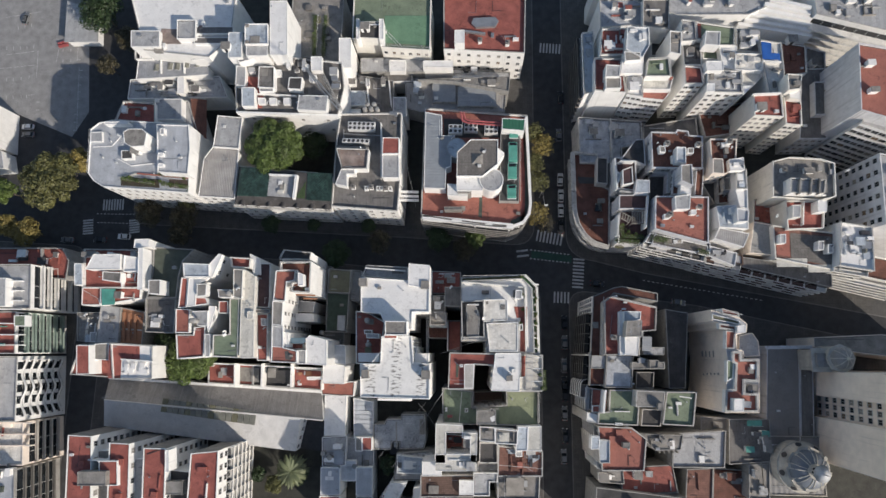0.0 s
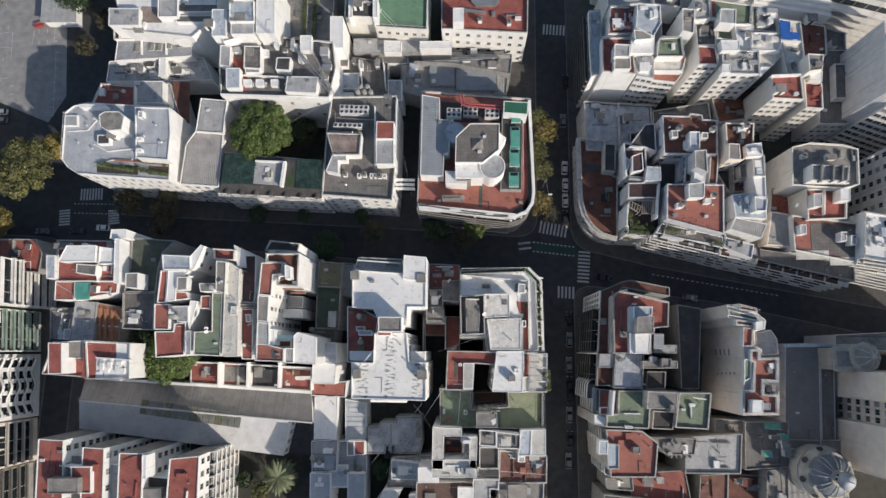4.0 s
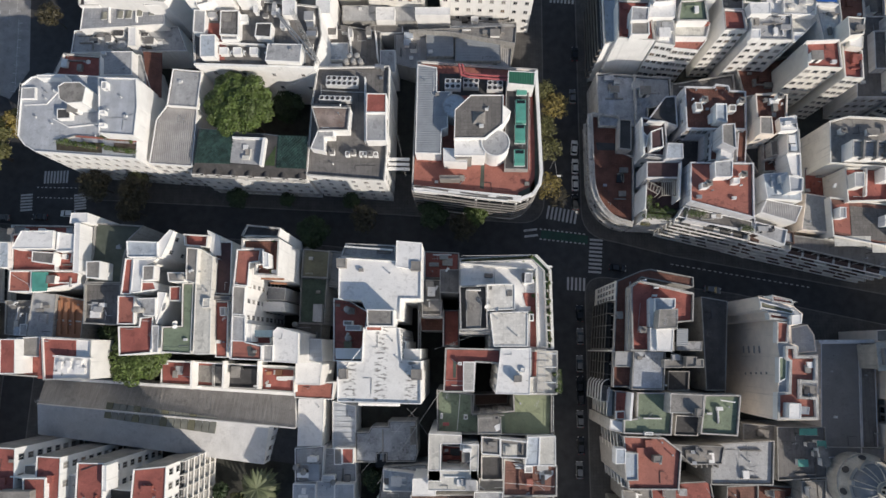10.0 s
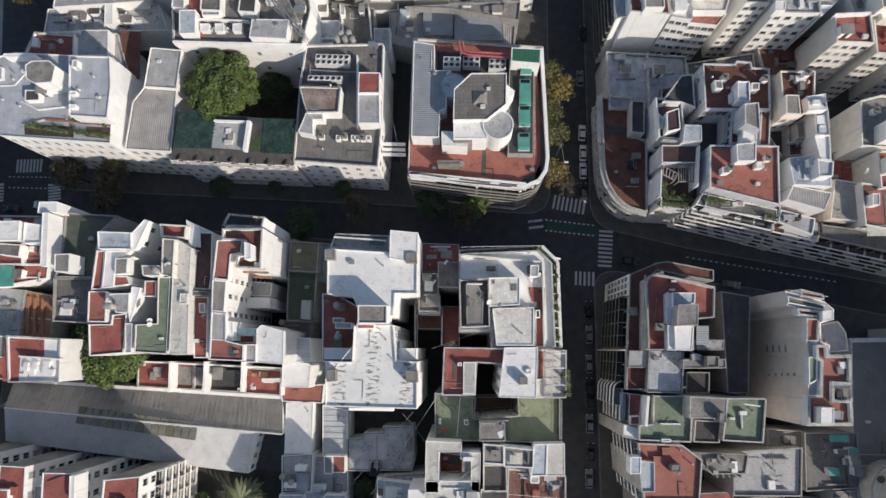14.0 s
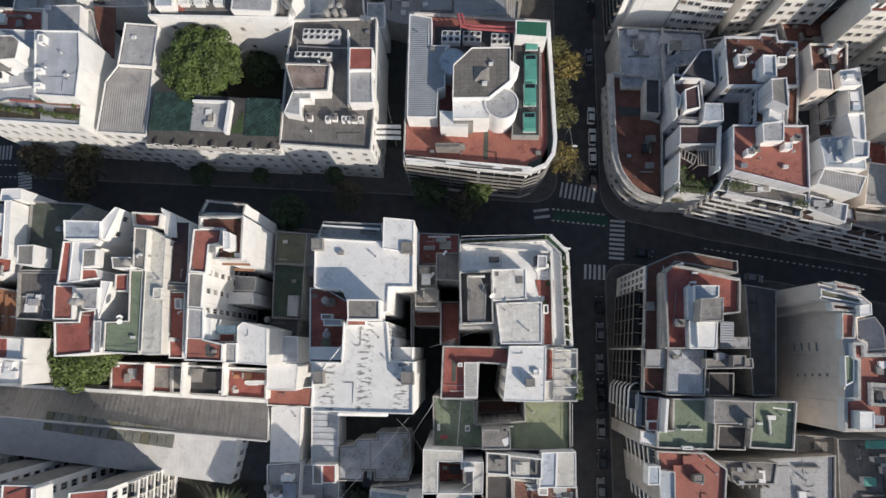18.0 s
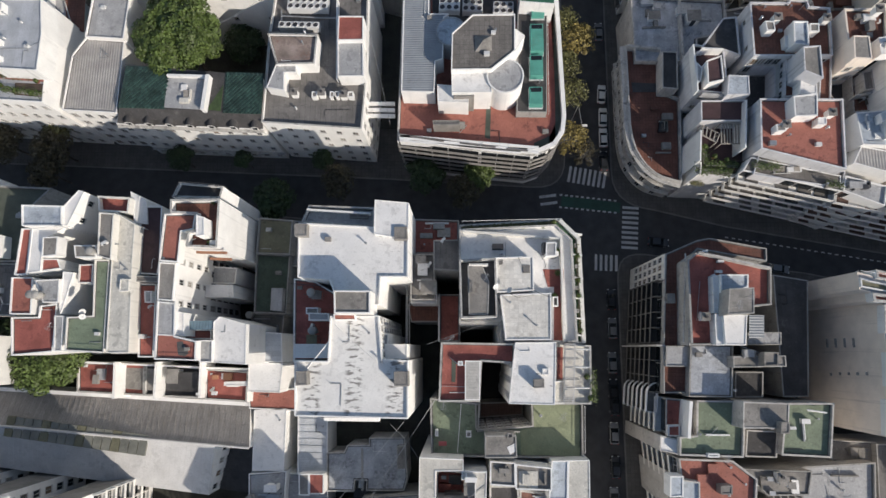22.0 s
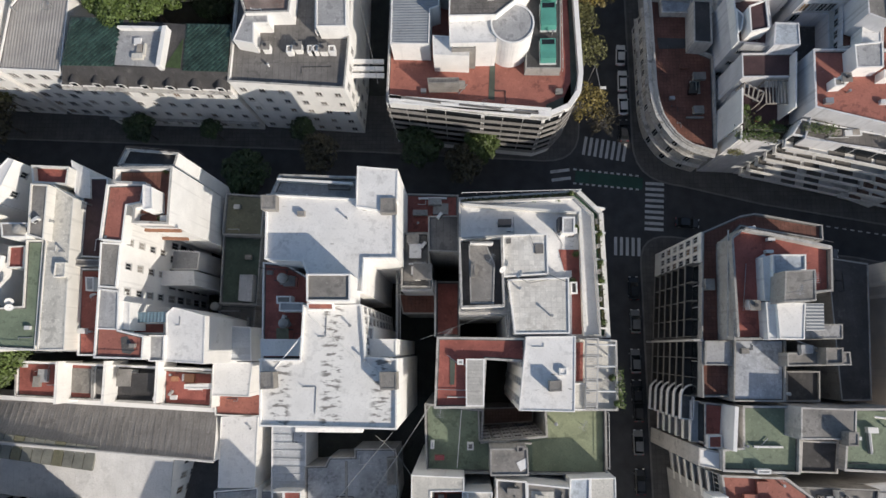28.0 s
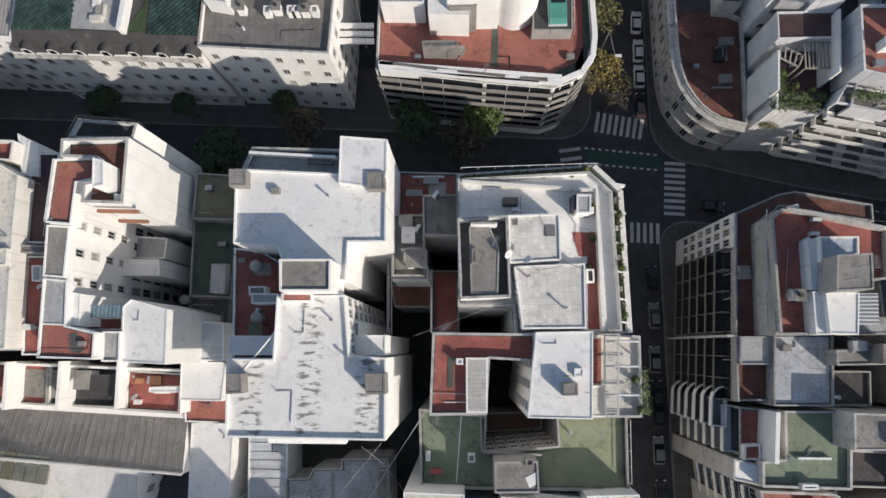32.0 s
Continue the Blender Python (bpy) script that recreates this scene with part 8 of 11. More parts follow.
low_wall(b, [(-2.5, -19.4), (-2.9, -28.0)], 20, 21.5, RENDER_GREY, 0.2)
jumble(b, -1.7, -15.1, 0.5, -11.2, 20.7, 2, 99, [CONCRETE], 0.8)
pipe(b, [(2.6, -9.8), (1.7, -16.2), (3.6, -15.3)], 25.2, 0.05, METAL)
vol(b, 22, 24, [(9.1, -15.4), (10.7, -15.4), (10.8, -13.8), (9.2, -13.8)], ROOF_WHITE, PLASTER, 0.12)
b = scene.objects["green_roofed_tower"]
jumble(b, 2.7, -36.0, 9.1, -29.3, 21.6, 2, 100, [ROOF_GREEN, ROOF_WHITE], 0.8)
vol(b, 19, 22.5, [(3.1, -37.8), (4.9, -37.8), (5.0, -37.2), (3.2, -37.2)], ROOF_PALE, PLASTER, 0.12)
jumble(b, 16.5, -36.5, 23.6, -29.3, 20, 3, 101, [ROOF_WHITE, METAL], 0.7)
pipe(b, [(20.3, -30.4), (23.4, -30.8)], 20.8, 0.15, ROOF_WHITE)
vol(b, 25, 27, [(12.6, -33.4), (13.9, -33.4), (14.1, -31.7), (12.8, -31.7)], CONCRETE, CONCRETE, 0.12)
vol(b, 19, 20.5, [(-2.3, -34.9), (-0.4, -34.9), (-0.3, -33.1), (-2.2, -33.2)], ROOF_RED, PLASTER, 0.12)
low_wall(b, [(0.7, -29.0), (0.0, -34.8)], 19, 23.4, PLASTER, 0.5)
round_balconies(b, (-3.1, -31.5), (-2.8, -28.3), 3.0, 2.8, 6)
b = scene.objects["orange_roofed_building"]
vol(b, 20.4, 22.4, [(4.8, -43.4), (6.6, -43.4), (6.7, -42.0), (4.9, -42.1)], CONCRETE, CONCRETE, 0.12)
vol(b, 20, 23, [(-3.4, -43.8), (-1.3, -43.7), (-1.1, -40.6), (-3.2, -40.6)], ROOF_BLUE, PLASTER, 0.12)
jumble(b, 0.8, -43.2, 7.9, -38.7, 20.7, 2, 102, [ROOF_TERRA], 0.6)
b = scene.objects["white_roofed_rear_building"]
jumble(b, 21.2, -48.5, 33.5, -41.0, 14.6, 5, 103, [ROOF_WHITE, CONCRETE], 0.9)
jumble(b, 10.8, -44.1, 20.5, -40.5, 17.7, 5, 104, [CONCRETE, ROOF_WHITE, DARK_METAL], 1.2)
low_wall(b, [(15.6, -42.8), (15.9, -45.4)], 14, 16.5, CONCRETE, 0.3)
low_wall(b, [(16.8, -42.8), (17.1, -45.4)], 14, 16.5, CONCRETE, 0.3)
low_wall(b, [(18.0, -42.8), (18.3, -45.3)], 14, 16.5, CONCRETE, 0.3)
low_wall(b, [(19.2, -42.8), (19.5, -45.3)], 14, 16.5, CONCRETE, 0.3)
low_wall(b, [(20.3, -42.7), (20.7, -45.3)], 14, 16.5, CONCRETE, 0.3)
jumble(b, 7.6, -56.0, 21.4, -50.2, 11.6, 5, 105, [ROOF_RED, ROOF_PALE, CONCRETE], 2.4)
jumble(b, 1.3, -53.6, 6.8, -50.3, 12.6, 3, 106, [ROOF_DARK, ROOF_WHITE], 1.0)
jumble(b, 24.8, -57.9, 31.3, -50.8, 10.6, 2, 107, [TILE_RUST], 0.6)
jumble(b, 32.9, -58.2, 41.9, -51.0, 8.6, 6, 108, [ROOF_TERRA_DARK, CONCRETE, ROOF_RUST], 2.4)
jumble(b, 40.4, -56.8, 45.7, -48.9, 12.6, 4, 109, [CONCRETE, ROOF_PALE], 2.4)
jumble(b, 0.0, -67.6, 22.5, -57.9, 13.6, 10, 110, [CONCRETE, ROOF_PALE, ROOF_WHITE, RENDER_GREY, ROOF_GREY, ROOF_RED], 2.4)
jumble(b, 36.3, -47.4, 46.6, -37.4, 12.6, 8, 111, [CONCRETE, ROOF_GREY, TEAL], 2.4)
jumble(b, 29.4, -39.8, 36.3, -37.0, 11.6, 3, 112, [CONCRETE], 1.0)
canopy(b, [(39.7, -38.2), (43.6, -38.2), (43.7, -36.7), (39.8, -36.8)], 15, TEAL)
b = scene.objects["blank_walled_tower"]
jumble(b, 35.6, -29.6, 37.8, -26.8, 24.8, 5, 113, [METAL, DARK_METAL, ROOF_PALE], 1.0)
jumble(b, 36.2, -25.4, 38.2, -21.4, 25.1, 2, 114, [CONCRETE, ROOF_WHITE], 0.7)
railing(b, [(28.0, -8.0), (35.6, -9.3)], 25.0, 0.9, WHITE_METAL)
pipe(b, [(28.4, -9.8), (35.7, -10.9)], 25.9, 0.05, METAL)
b = scene.objects["red_roofed_comb_building"]
vol(b, 21, 26.5, [(-134.0, -54.7), (-126.6, -54.5), (-127.0, -51.1), (-134.4, -51.3)], CONCRETE, CONCRETE, 0.2)
vol(b, 21, 25, [(-129.3, -54.9), (-124.4, -54.8), (-125.1, -48.7), (-130.1, -48.8)], ROOF_RED, PLASTER, 0.3)
jumble(b, -136.6, -63.8, -134.2, -43.7, 23.8, 4, 117, [ROOF_RED, METAL], 0.8)
jumble(b, -125.8, -63.5, -123.6, -45.2, 23.8, 4, 118, [ROOF_RED, ROOF_WHITE], 0.8)
jumble(b, -116.3, -63.0, -113.4, -45.9, 24.8, 3, 119, [ROOF_RED], 0.8)
jumble(b, -104.4, -62.6, -99.9, -46.8, 25.3, 5, 120, [ROOF_RED, ROOF_WHITE], 0.8)
vol(b, 22, 24.5, [(-113.4, -56.8), (-107.5, -56.7), (-107.8, -53.5), (-113.8, -53.7)], CONCRETE, CONCRETE, 0.12)
pipe(b, [(-117.5, -47.0), (-113.8, -45.6)], 24.8, 0.1, DARK_METAL)
low_wall(b, [(-133.6, -48.8), (-127.8, -49.3)], 20, 24, PLASTER, 0.25)
vol(b, 22, 26.3, [(-111.7, -50.8), (-110.7, -50.8), (-111.2, -45.6), (-112.2, -45.6)], ROOF_WHITE, PLASTER, 0.12)
b = scene.objects["balcony_tower"]
low_wall(b, [(-170.2, -2.0), (-159.8, -1.9)], 20, 21.6, PLASTER, 0.25)
low_wall(b, [(-169.8, -4.7), (-159.4, -4.6)], 20, 21.6, PLASTER, 0.25)
low_wall(b, [(-169.4, -7.5), (-159.0, -7.4)], 20, 21.6, PLASTER, 0.25)
low_wall(b, [(-169.1, -9.9), (-158.7, -9.8)], 20, 21.6, PLASTER, 0.25)
low_wall(b, [(-168.5, -13.8), (-158.2, -13.7)], 20, 21.6, PLASTER, 0.25)
low_wall(b, [(-168.0, -16.9), (-157.8, -16.8)], 20, 21.6, PLASTER, 0.25)
low_wall(b, [(-167.6, -19.7), (-157.4, -19.6)], 20, 21.6, PLASTER, 0.25)
patch(b, [(-174.9, -26.4), (-158.7, -26.1), (-158.7, -26.4), (-174.9, -26.6)], 19.5, ROOF_PALE)
patch(b, [(-174.3, -30.2), (-158.2, -30.0), (-158.2, -30.2), (-174.3, -30.4)], 19.5, ROOF_PALE)
patch(b, [(-173.7, -34.0), (-157.7, -33.8), (-157.7, -34.0), (-173.7, -34.3)], 19.5, ROOF_PALE)
low_wall(b, [(-168.3, -41.1), (-155.1, -40.8)], 15.6, 17, PLASTER_BEIGE, 0.3)
low_wall(b, [(-167.9, -44.1), (-154.7, -43.8)], 15.6, 17, PLASTER_BEIGE, 0.3)
low_wall(b, [(-167.4, -47.1), (-154.3, -46.8)], 15.6, 17, PLASTER_BEIGE, 0.3)
vol(b, 20, 23.6, [(-173.9, -9.3), (-161.9, -9.2), (-163.0, -1.3), (-175.2, -1.5)], ROOF_PALE, PLASTER, 0.12)
vol(b, 20, 22.4, [(-159.7, -14.5), (-156.5, -14.5), (-156.9, -11.5), (-160.1, -11.6)], ROOF_GREEN, PLASTER, 0.12)
vol(b, 19, 22, [(-171.1, -36.8), (-163.3, -36.6), (-165.2, -23.1), (-173.2, -23.2)], ROOF_PALE, PLASTER, 0.12)
jumble(b, -168.6, -59.7, -156.3, -51.3, 17.2, 8, 130, [ROOF_WHITE, ROOF_MOSS, CONCRETE], 2.4)
jumble(b, -169.9, -20.9, -161.4, -12.1, 20.6, 6, 131, [ROOF_WHITE, TEAL, ROOF_RED], 1.0)
jumble(b, -169.7, -48.8, -158.1, -39.5, 15.9, 5, 132, [PLASTER_BEIGE, ROOF_RED, CONCRETE], 1.2)
b = scene.objects["dark_red_roofed_house"]
jumble(b, -175.0, 1.9, -156.0, 8.6, 12.4, 9, 122, [ROOF_RED, ROOF_DARK, ROOF_GREY, ROOF_WHITE], 1.4)
low_wall(b, [(-161.9, 8.7), (-160.5, 1.1)], 12, 13.4, RENDER_GREY, 0.4)
b = scene.objects["southern_brown_roofed_building"]
jumble(b, -46.3, -56.7, -37.4, -52.5, 18.6, 2, 140, [TILE_BROWN, CONCRETE], 0.6)
jumble(b, -26.1, -57.1, -16.7, -49.7, 18.5, 7, 141, [CONCRETE, TIMBER, ROOF_PALE], 1.0)
railing(b, [(-26.6, -52.1), (-25.1, -52.0), (-25.1, -56.6)], 18.4, 0.6, WHITE_METAL)
canopy(b, [(-24.8, -55.8), (-20.3, -55.7), (-20.2, -51.5), (-24.8, -51.6)], 20.6, TIMBER)
pipe(b, [(-34.4, -47.5), (-27.0, -53.1)], 20.4, 0.06, METAL)
jumble(b, -44.9, -66.6, -15.9, -59.3, 13.5, 12, 142, [CONCRETE, ROOF_PALE, ROOF_WHITE, RENDER_GREY, ROOF_GREY, ROOF_RED], 2.4)
b = scene.objects["southern_white_roofed_building"]
jumble(b, -53.4, -52.5, -47.2, -48.5, 11.7, 4, 143, [ROOF_BLUE, ROOF_WHITE, CONCRETE], 1.0)
jumble(b, -75.1, -59.1, -70.6, -52.6, 9.9, 2, 144, [ROOF_ICE, ROOF_WHITE], 0.6)
jumble(b, -70.1, -55.5, -66.4, -50.7, 8.5, 3, 145, [SHEET_WHITE, METAL], 0.6)
add_copings()

# ---- facade and roof fittings ----
PALE_BAND = material("pale_grey_balcony_front", (0.3, 0.285, 0.265), vary=0.12, stain=0.5, stain_colour=(0.2, 0.19, 0.17), streak=0.4, grime=0.5)
# Balcony floor colour that already holds the shade of the balcony above.
SHADE_FLOOR = material("shaded_balcony_floor", (0.06, 0.055, 0.05), vary=0.25, grime=0.4)
HOUSES = {o.name: o for o in scene.objects if o.type == "EMPTY"}


def at(p, q, z):
    p, q = Vector(p), Vector(q)
    d = q - p
    return Matrix.Translation((p.x, p.y, z)) @ Matrix.Rotation(math.atan2(d.y, d.x), 4, "Z"), d.length


def bands(owner, p, q, z, step, count, depth, mat, rail=0.9, glass=True, floor=None, posts=0.0, pads=0.0):
    """Balcony slabs with solid fronts and a dark strip of glazing behind, floor by floor; outward is to the right of p to q."""
    m, length = at(p, q, 0)
    pad_end = pads if pads else length - 0.02
    # Where a floor colour is given, dark pads paint the shade behind the fronts.
    pad = mesh_of("balcony_floor", *box(0.02, -depth + 0.14, 0.06, pad_end, 0, 0.2), [floor or mat])
    rnd = random.Random(int(length * 10))
    fin = mesh_of("partition", *box(-0.06, -depth + 0.1, 0.2, 0.06, 0, step), [mat])
    v, f = joined([box(0, -depth, 0, length, 0, 0.05 if floor else 0.18), box(0, -depth, 0.05 if floor else 0.18, length, -depth + 0.12, rail),
                   box(0, -depth + 0.12, 0.18, 0.12, 0, rail), box(length - 0.12, -depth + 0.12, 0.18, length, 0, rail)])
    me = mesh_of("balcony", v, f, [mat])
    gl = mesh_of("glazing", *box(0.3, -0.06, 0.3, length - 0.3, 0.02, step - 0.5), [GLASS])
    mu = mesh_of("mullion", *box(-0.06, -0.1, 0.25, 0.06, 0.0, step - 0.45), [FRAME])
    for k in range(count):
        place = Matrix.Translation((0, 0, z + k * step)) @ m
        part("balcony", me, HOUSES[owner], place)
        if floor and not pads:
            part("balcony_floor", pad, HOUSES[owner], place)
        x = rnd.uniform(0.2, 2.5)
        while floor and pads and x + pads < length:
            part("balcony_floor", pad, HOUSES[owner], place @ Matrix.Translation((x, 0, 0)))
            x += pads + rnd.choice((0.6, 1.6, 3.0))
        for i in range(int(length / posts) + 1 if posts else 0):
            part("partition", fin, HOUSES[owner], place @ Matrix.Translation((min(length - 0.1, i * posts + 0.1), 0, 0)))
        if glass:
            part("glazing", gl, HOUSES[owner], place)
            for i in range(1, int(length / 3.2)):
                part("mullion", mu, HOUSES[owner], place @ Matrix.Translation((i * 3.2, 0, 0)))


def cornice(owner, path, z, out=0.8):
    """Moulded ledge along a facade; outward is to the right of the path."""
    path = [Vector(p) for p in path]
    side = []
    for i in range(len(path)):
        d = (path[min(i + 1, len(path) - 1)] - path[max(i - 1, 0)]).normalized()
        side.append(Vector((d.y, -d.x)))
    prof = ((-0.05, -0.5), (0.35 * out, -0.42), (0.45 * out, -0.18), (out, -0.1), (out, 0.1), (0.3 * out, 0.18), (0.3 * out, 0.42), (-0.05, 0.42))
    n = len(prof)
    v = [(p.x + s.x * a, p.y + s.y * a, z + h) for p, s in zip(path, side) for a, h in prof]
    f = [(i * n + k, i * n + (k + 1) % n, (i + 1) * n + (k + 1) % n, (i + 1) * n + k) for i in range(len(path) - 1) for k in range(n)]
    f += [tuple(range(n)), tuple(range(len(v) - 1, len(v) - n - 1, -1))]
    part("cornice", mesh_of("cornice", v, f, [COPING]), HOUSES[owner])


def cylinder(r, z0, z1, n=16, r2=None, cx=0, cy=0):
    r2 = r if r2 is None else r2
    v = [(cx + rr * math.cos(2 * math.pi * i / n), cy + rr * math.sin(2 * math.pi * i / n), z) for rr, z in ((r, z0), (r2, z1)) for i in range(n)]
    f = [(i, (i + 1) % n, n + (i + 1) % n, n + i) for i in range(n)] + [tuple(range(n, 2 * n)), tuple(range(n - 1, -1, -1))]
    return v, f


def rod(a, b, r, n=6):
    a, b = Vector(a), Vector(b)
    q = (b - a).to_track_quat("Z", "Y")
    v, f = cylinder(r, 0, (b - a).length, n)
    return [tuple(a + q @ Vector(p)) for p in v], f


def dome(r, h, z, n=20, rings=6, cx=0, cy=0):
    v = []
    for k in range(rings):
        a = k / rings * math.pi / 2
        v += [(cx + r * math.cos(a) * math.cos(2 * math.pi * i / n), cy + r * math.cos(a) * math.sin(2 * math.pi * i / n), z + h * math.sin(a)) for i in range(n)]
    v.append((cx, cy, z + h))
    f = [(k * n + i, k * n + (i + 1) % n, (k + 1) * n + (i + 1) % n, (k + 1) * n + i) for k in range(rings - 1) for i in range(n)]
    f += [((rings - 1) * n + i, (rings - 1) * n + (i + 1) % n, len(v) - 1) for i in range(n)]
    return v, f


def build_ac():
    ob = tagged(new("air_conditioner"), "white box air-conditioning unit on a flat roof", "air conditioner", "roof air conditioners")
    part("casing", mesh_of("casing", *box(-0.5, -0.22, 0.1, 0.5, 0.22, 0.85), [WHITE_METAL]), ob)
    part("foot", mesh_of("foot", *joined([box(-0.4, -0.25, 0, -0.3, 0.25, 0.1), box(0.3, -0.25, 0, 0.4, 0.25, 0.1)]), [DARK_METAL]), ob)
    v, f = cylinder(0.3, 0, 0.03)
    part("fan_grille", mesh_of("fan_grille", v, f, [DARK_METAL]), ob, pose(-0.1, -0.22, 0.47, 90, 0, 0))
    return ob


def build_tank():
    ob = tagged(new("water_tank"), "weathered round roof water tank with a shallow lid", "water tank", "roof water tanks")
    part("shell", mesh_of("shell", *cylinder(0.65, 0.25, 1.6, 18), [TANK]), ob)
    part("lid", mesh_of("lid", *cylinder(0.7, 1.6, 1.78, 18, 0.3), [TANK]), ob)
    part("base", mesh_of("base", *box(-0.6, -0.6, 0, 0.6, 0.6, 0.25), [CONCRETE]), ob)
    return ob


def build_dish():
    ob = tagged(new("satellite_dish"), "white satellite dish on a short mast", "satellite dish", "satellite dishes")
    v, f = dome(0.55, 0.16, 0, 18, 4)
    part("reflector", mesh_of("reflector", v, f, [WHITE_METAL]), ob, pose(0, 0, 1.0, 130, 0, 20))
    part("mast", mesh_of("mast", *cylinder(0.04, 0, 1.0, 8), [METAL]), ob)
    part("arm", mesh_of("arm", *rod((0, 0, 0.85), (0.2, 0.55, 1.2), 0.02), [METAL]), ob)
    return ob


def build_antenna():
    ob = tagged(new("tv_antenna"), "thin metal television aerial on a pole", "antenna", "television aerials")
    part("pole", mesh_of("pole", *cylinder(0.035, 0, 3.2, 6), [METAL]), ob)
    part("boom", mesh_of("boom", *rod((-0.6, 0, 3.0), (0.8, 0, 3.0), 0.03), [METAL]), ob)
    for i in range(6):
        x = -0.5 + i * 0.24
        part("element", mesh_of("element", *rod((x, -0.55 + i * 0.04, 3.0), (x, 0.55 - i * 0.04, 3.0), 0.02), [METAL]), ob)
    return ob


def build_vent():
    ob = tagged(new("vent_pipe"), "short white vent pipe with a cap", "vent", "roof vents")
    part("pipe", mesh_of("pipe", *cylinder(0.16, 0, 0.8, 10), [WHITE_METAL]), ob)
    part("cap", mesh_of("cap", *cylinder(0.28, 0.8, 0.95, 10, 0.1), [METAL]), ob)
    return ob


def build_chimney():
    ob = tagged(new("chimney"), "squat white plastered chimney with a dark cap", "chimney", "roof chimneys")
    part("shaft", mesh_of("shaft", *box(-0.55, -0.55, 0, 0.55, 0.55, 1.7), [PLASTER]), ob)
    part("cap", mesh_of("cap", *box(-0.7, -0.7, 1.7, 0.7, 0.7, 1.85), [CONCRETE]), ob)
    part("flue", mesh_of("flue", *cylinder(0.25, 1.85, 2.2, 10), [DARK_METAL]), ob)
    return ob


def build_skylight():
    ob = tagged(new("roof_skylight"), "low glazed roof light on a kerb", "skylight", "roof lights")
    part("kerb", mesh_of("kerb", *box(-0.8, -1.1, 0, 0.8, 1.1, 0.3), [WHITE_METAL]), ob)
    v = [(-0.8, -1.1, 0.3), (0.8, -1.1, 0.3), (0.8, 1.1, 0.3), (-0.8, 1.1, 0.3), (0, -0.8, 0.75), (0, 0.8, 0.75)]
    part("glazing", mesh_of("glazing", v, [(0, 1, 4), (1, 2, 5, 4), (2, 3, 5), (3, 0, 4, 5)], [GLASS_ROOF]), ob)
    return ob


def build_bulkhead():
    ob = tagged(new("stair_bulkhead"), "small rendered stair housing on a roof", "stair housing", "roof stair housings")
    part("wall", mesh_of("wall", *prism([(-1.2, -1), (1.2, -1), (1.2, 1), (-1.2, 1)], 0, 2.2, False), [PLASTER]), ob)
    part("roof", mesh_of("roof", *box(-1.35, -1.15, 2.2, 1.35, 1.15, 2.35), [CONCRETE]), ob)
    part("door", mesh_of("door", *box(-0.4, -1.05, 0, 0.4, -0.99, 1.95), [DARK_METAL]), ob)
    return ob


def build_pot():
    ob = tagged(new("potted_shrub"), "leafy shrub in a round terracotta pot", "potted plant", "terrace plants")
    part("pot", mesh_of("pot", *cylinder(0.25, 0, 0.45, 12, 0.33), [ROOF_TERRA]), ob)
    rnd, v, f = random.Random(5), [], []
    for i in range(150):
        d = Vector((rnd.gauss(0, 1), rnd.gauss(0, 1), rnd.gauss(0, 1))).normalized()
        c = Vector((0, 0, 0.95)) + d * 0.55 * rnd.uniform(0.5, 1.0)
        a = d.cross(Vector((rnd.random(), rnd.random(), 0.3))).normalized() * 0.14
        b = d.cross(a).normalized() * 0.09
        o = len(v)
        v += [c - a, c - b, c + a, c + b]
        f.append((o, o + 1, o + 2, o + 3))
    part("foliage", mesh_of("foliage", v, f, [LEAF_GREEN]), ob)
    return ob


def leaf_material(name, base, rough=0.6):
    m = material(name, base, rough=rough, vary=0.25, scale=0.6, island=0.45, bump=0.0)
    m.node_tree.nodes["Principled BSDF"].inputs["Subsurface Weight"].default_value = 0.0
    return m


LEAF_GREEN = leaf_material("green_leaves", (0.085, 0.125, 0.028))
# Leaf green darkened for the trees that stand in shade, plus some dark shrubs.
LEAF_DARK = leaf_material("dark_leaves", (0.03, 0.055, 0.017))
LEAF_YELLOW = leaf_material("yellow_leaves", (0.24, 0.19, 0.055))
LEAF_OLIVE = leaf_material("olive_leaves", (0.13, 0.13, 0.045))
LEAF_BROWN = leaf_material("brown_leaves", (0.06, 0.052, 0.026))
BARK = material("bark", (0.1, 0.085, 0.07), vary=0.3, scale=3, bump=0.5)


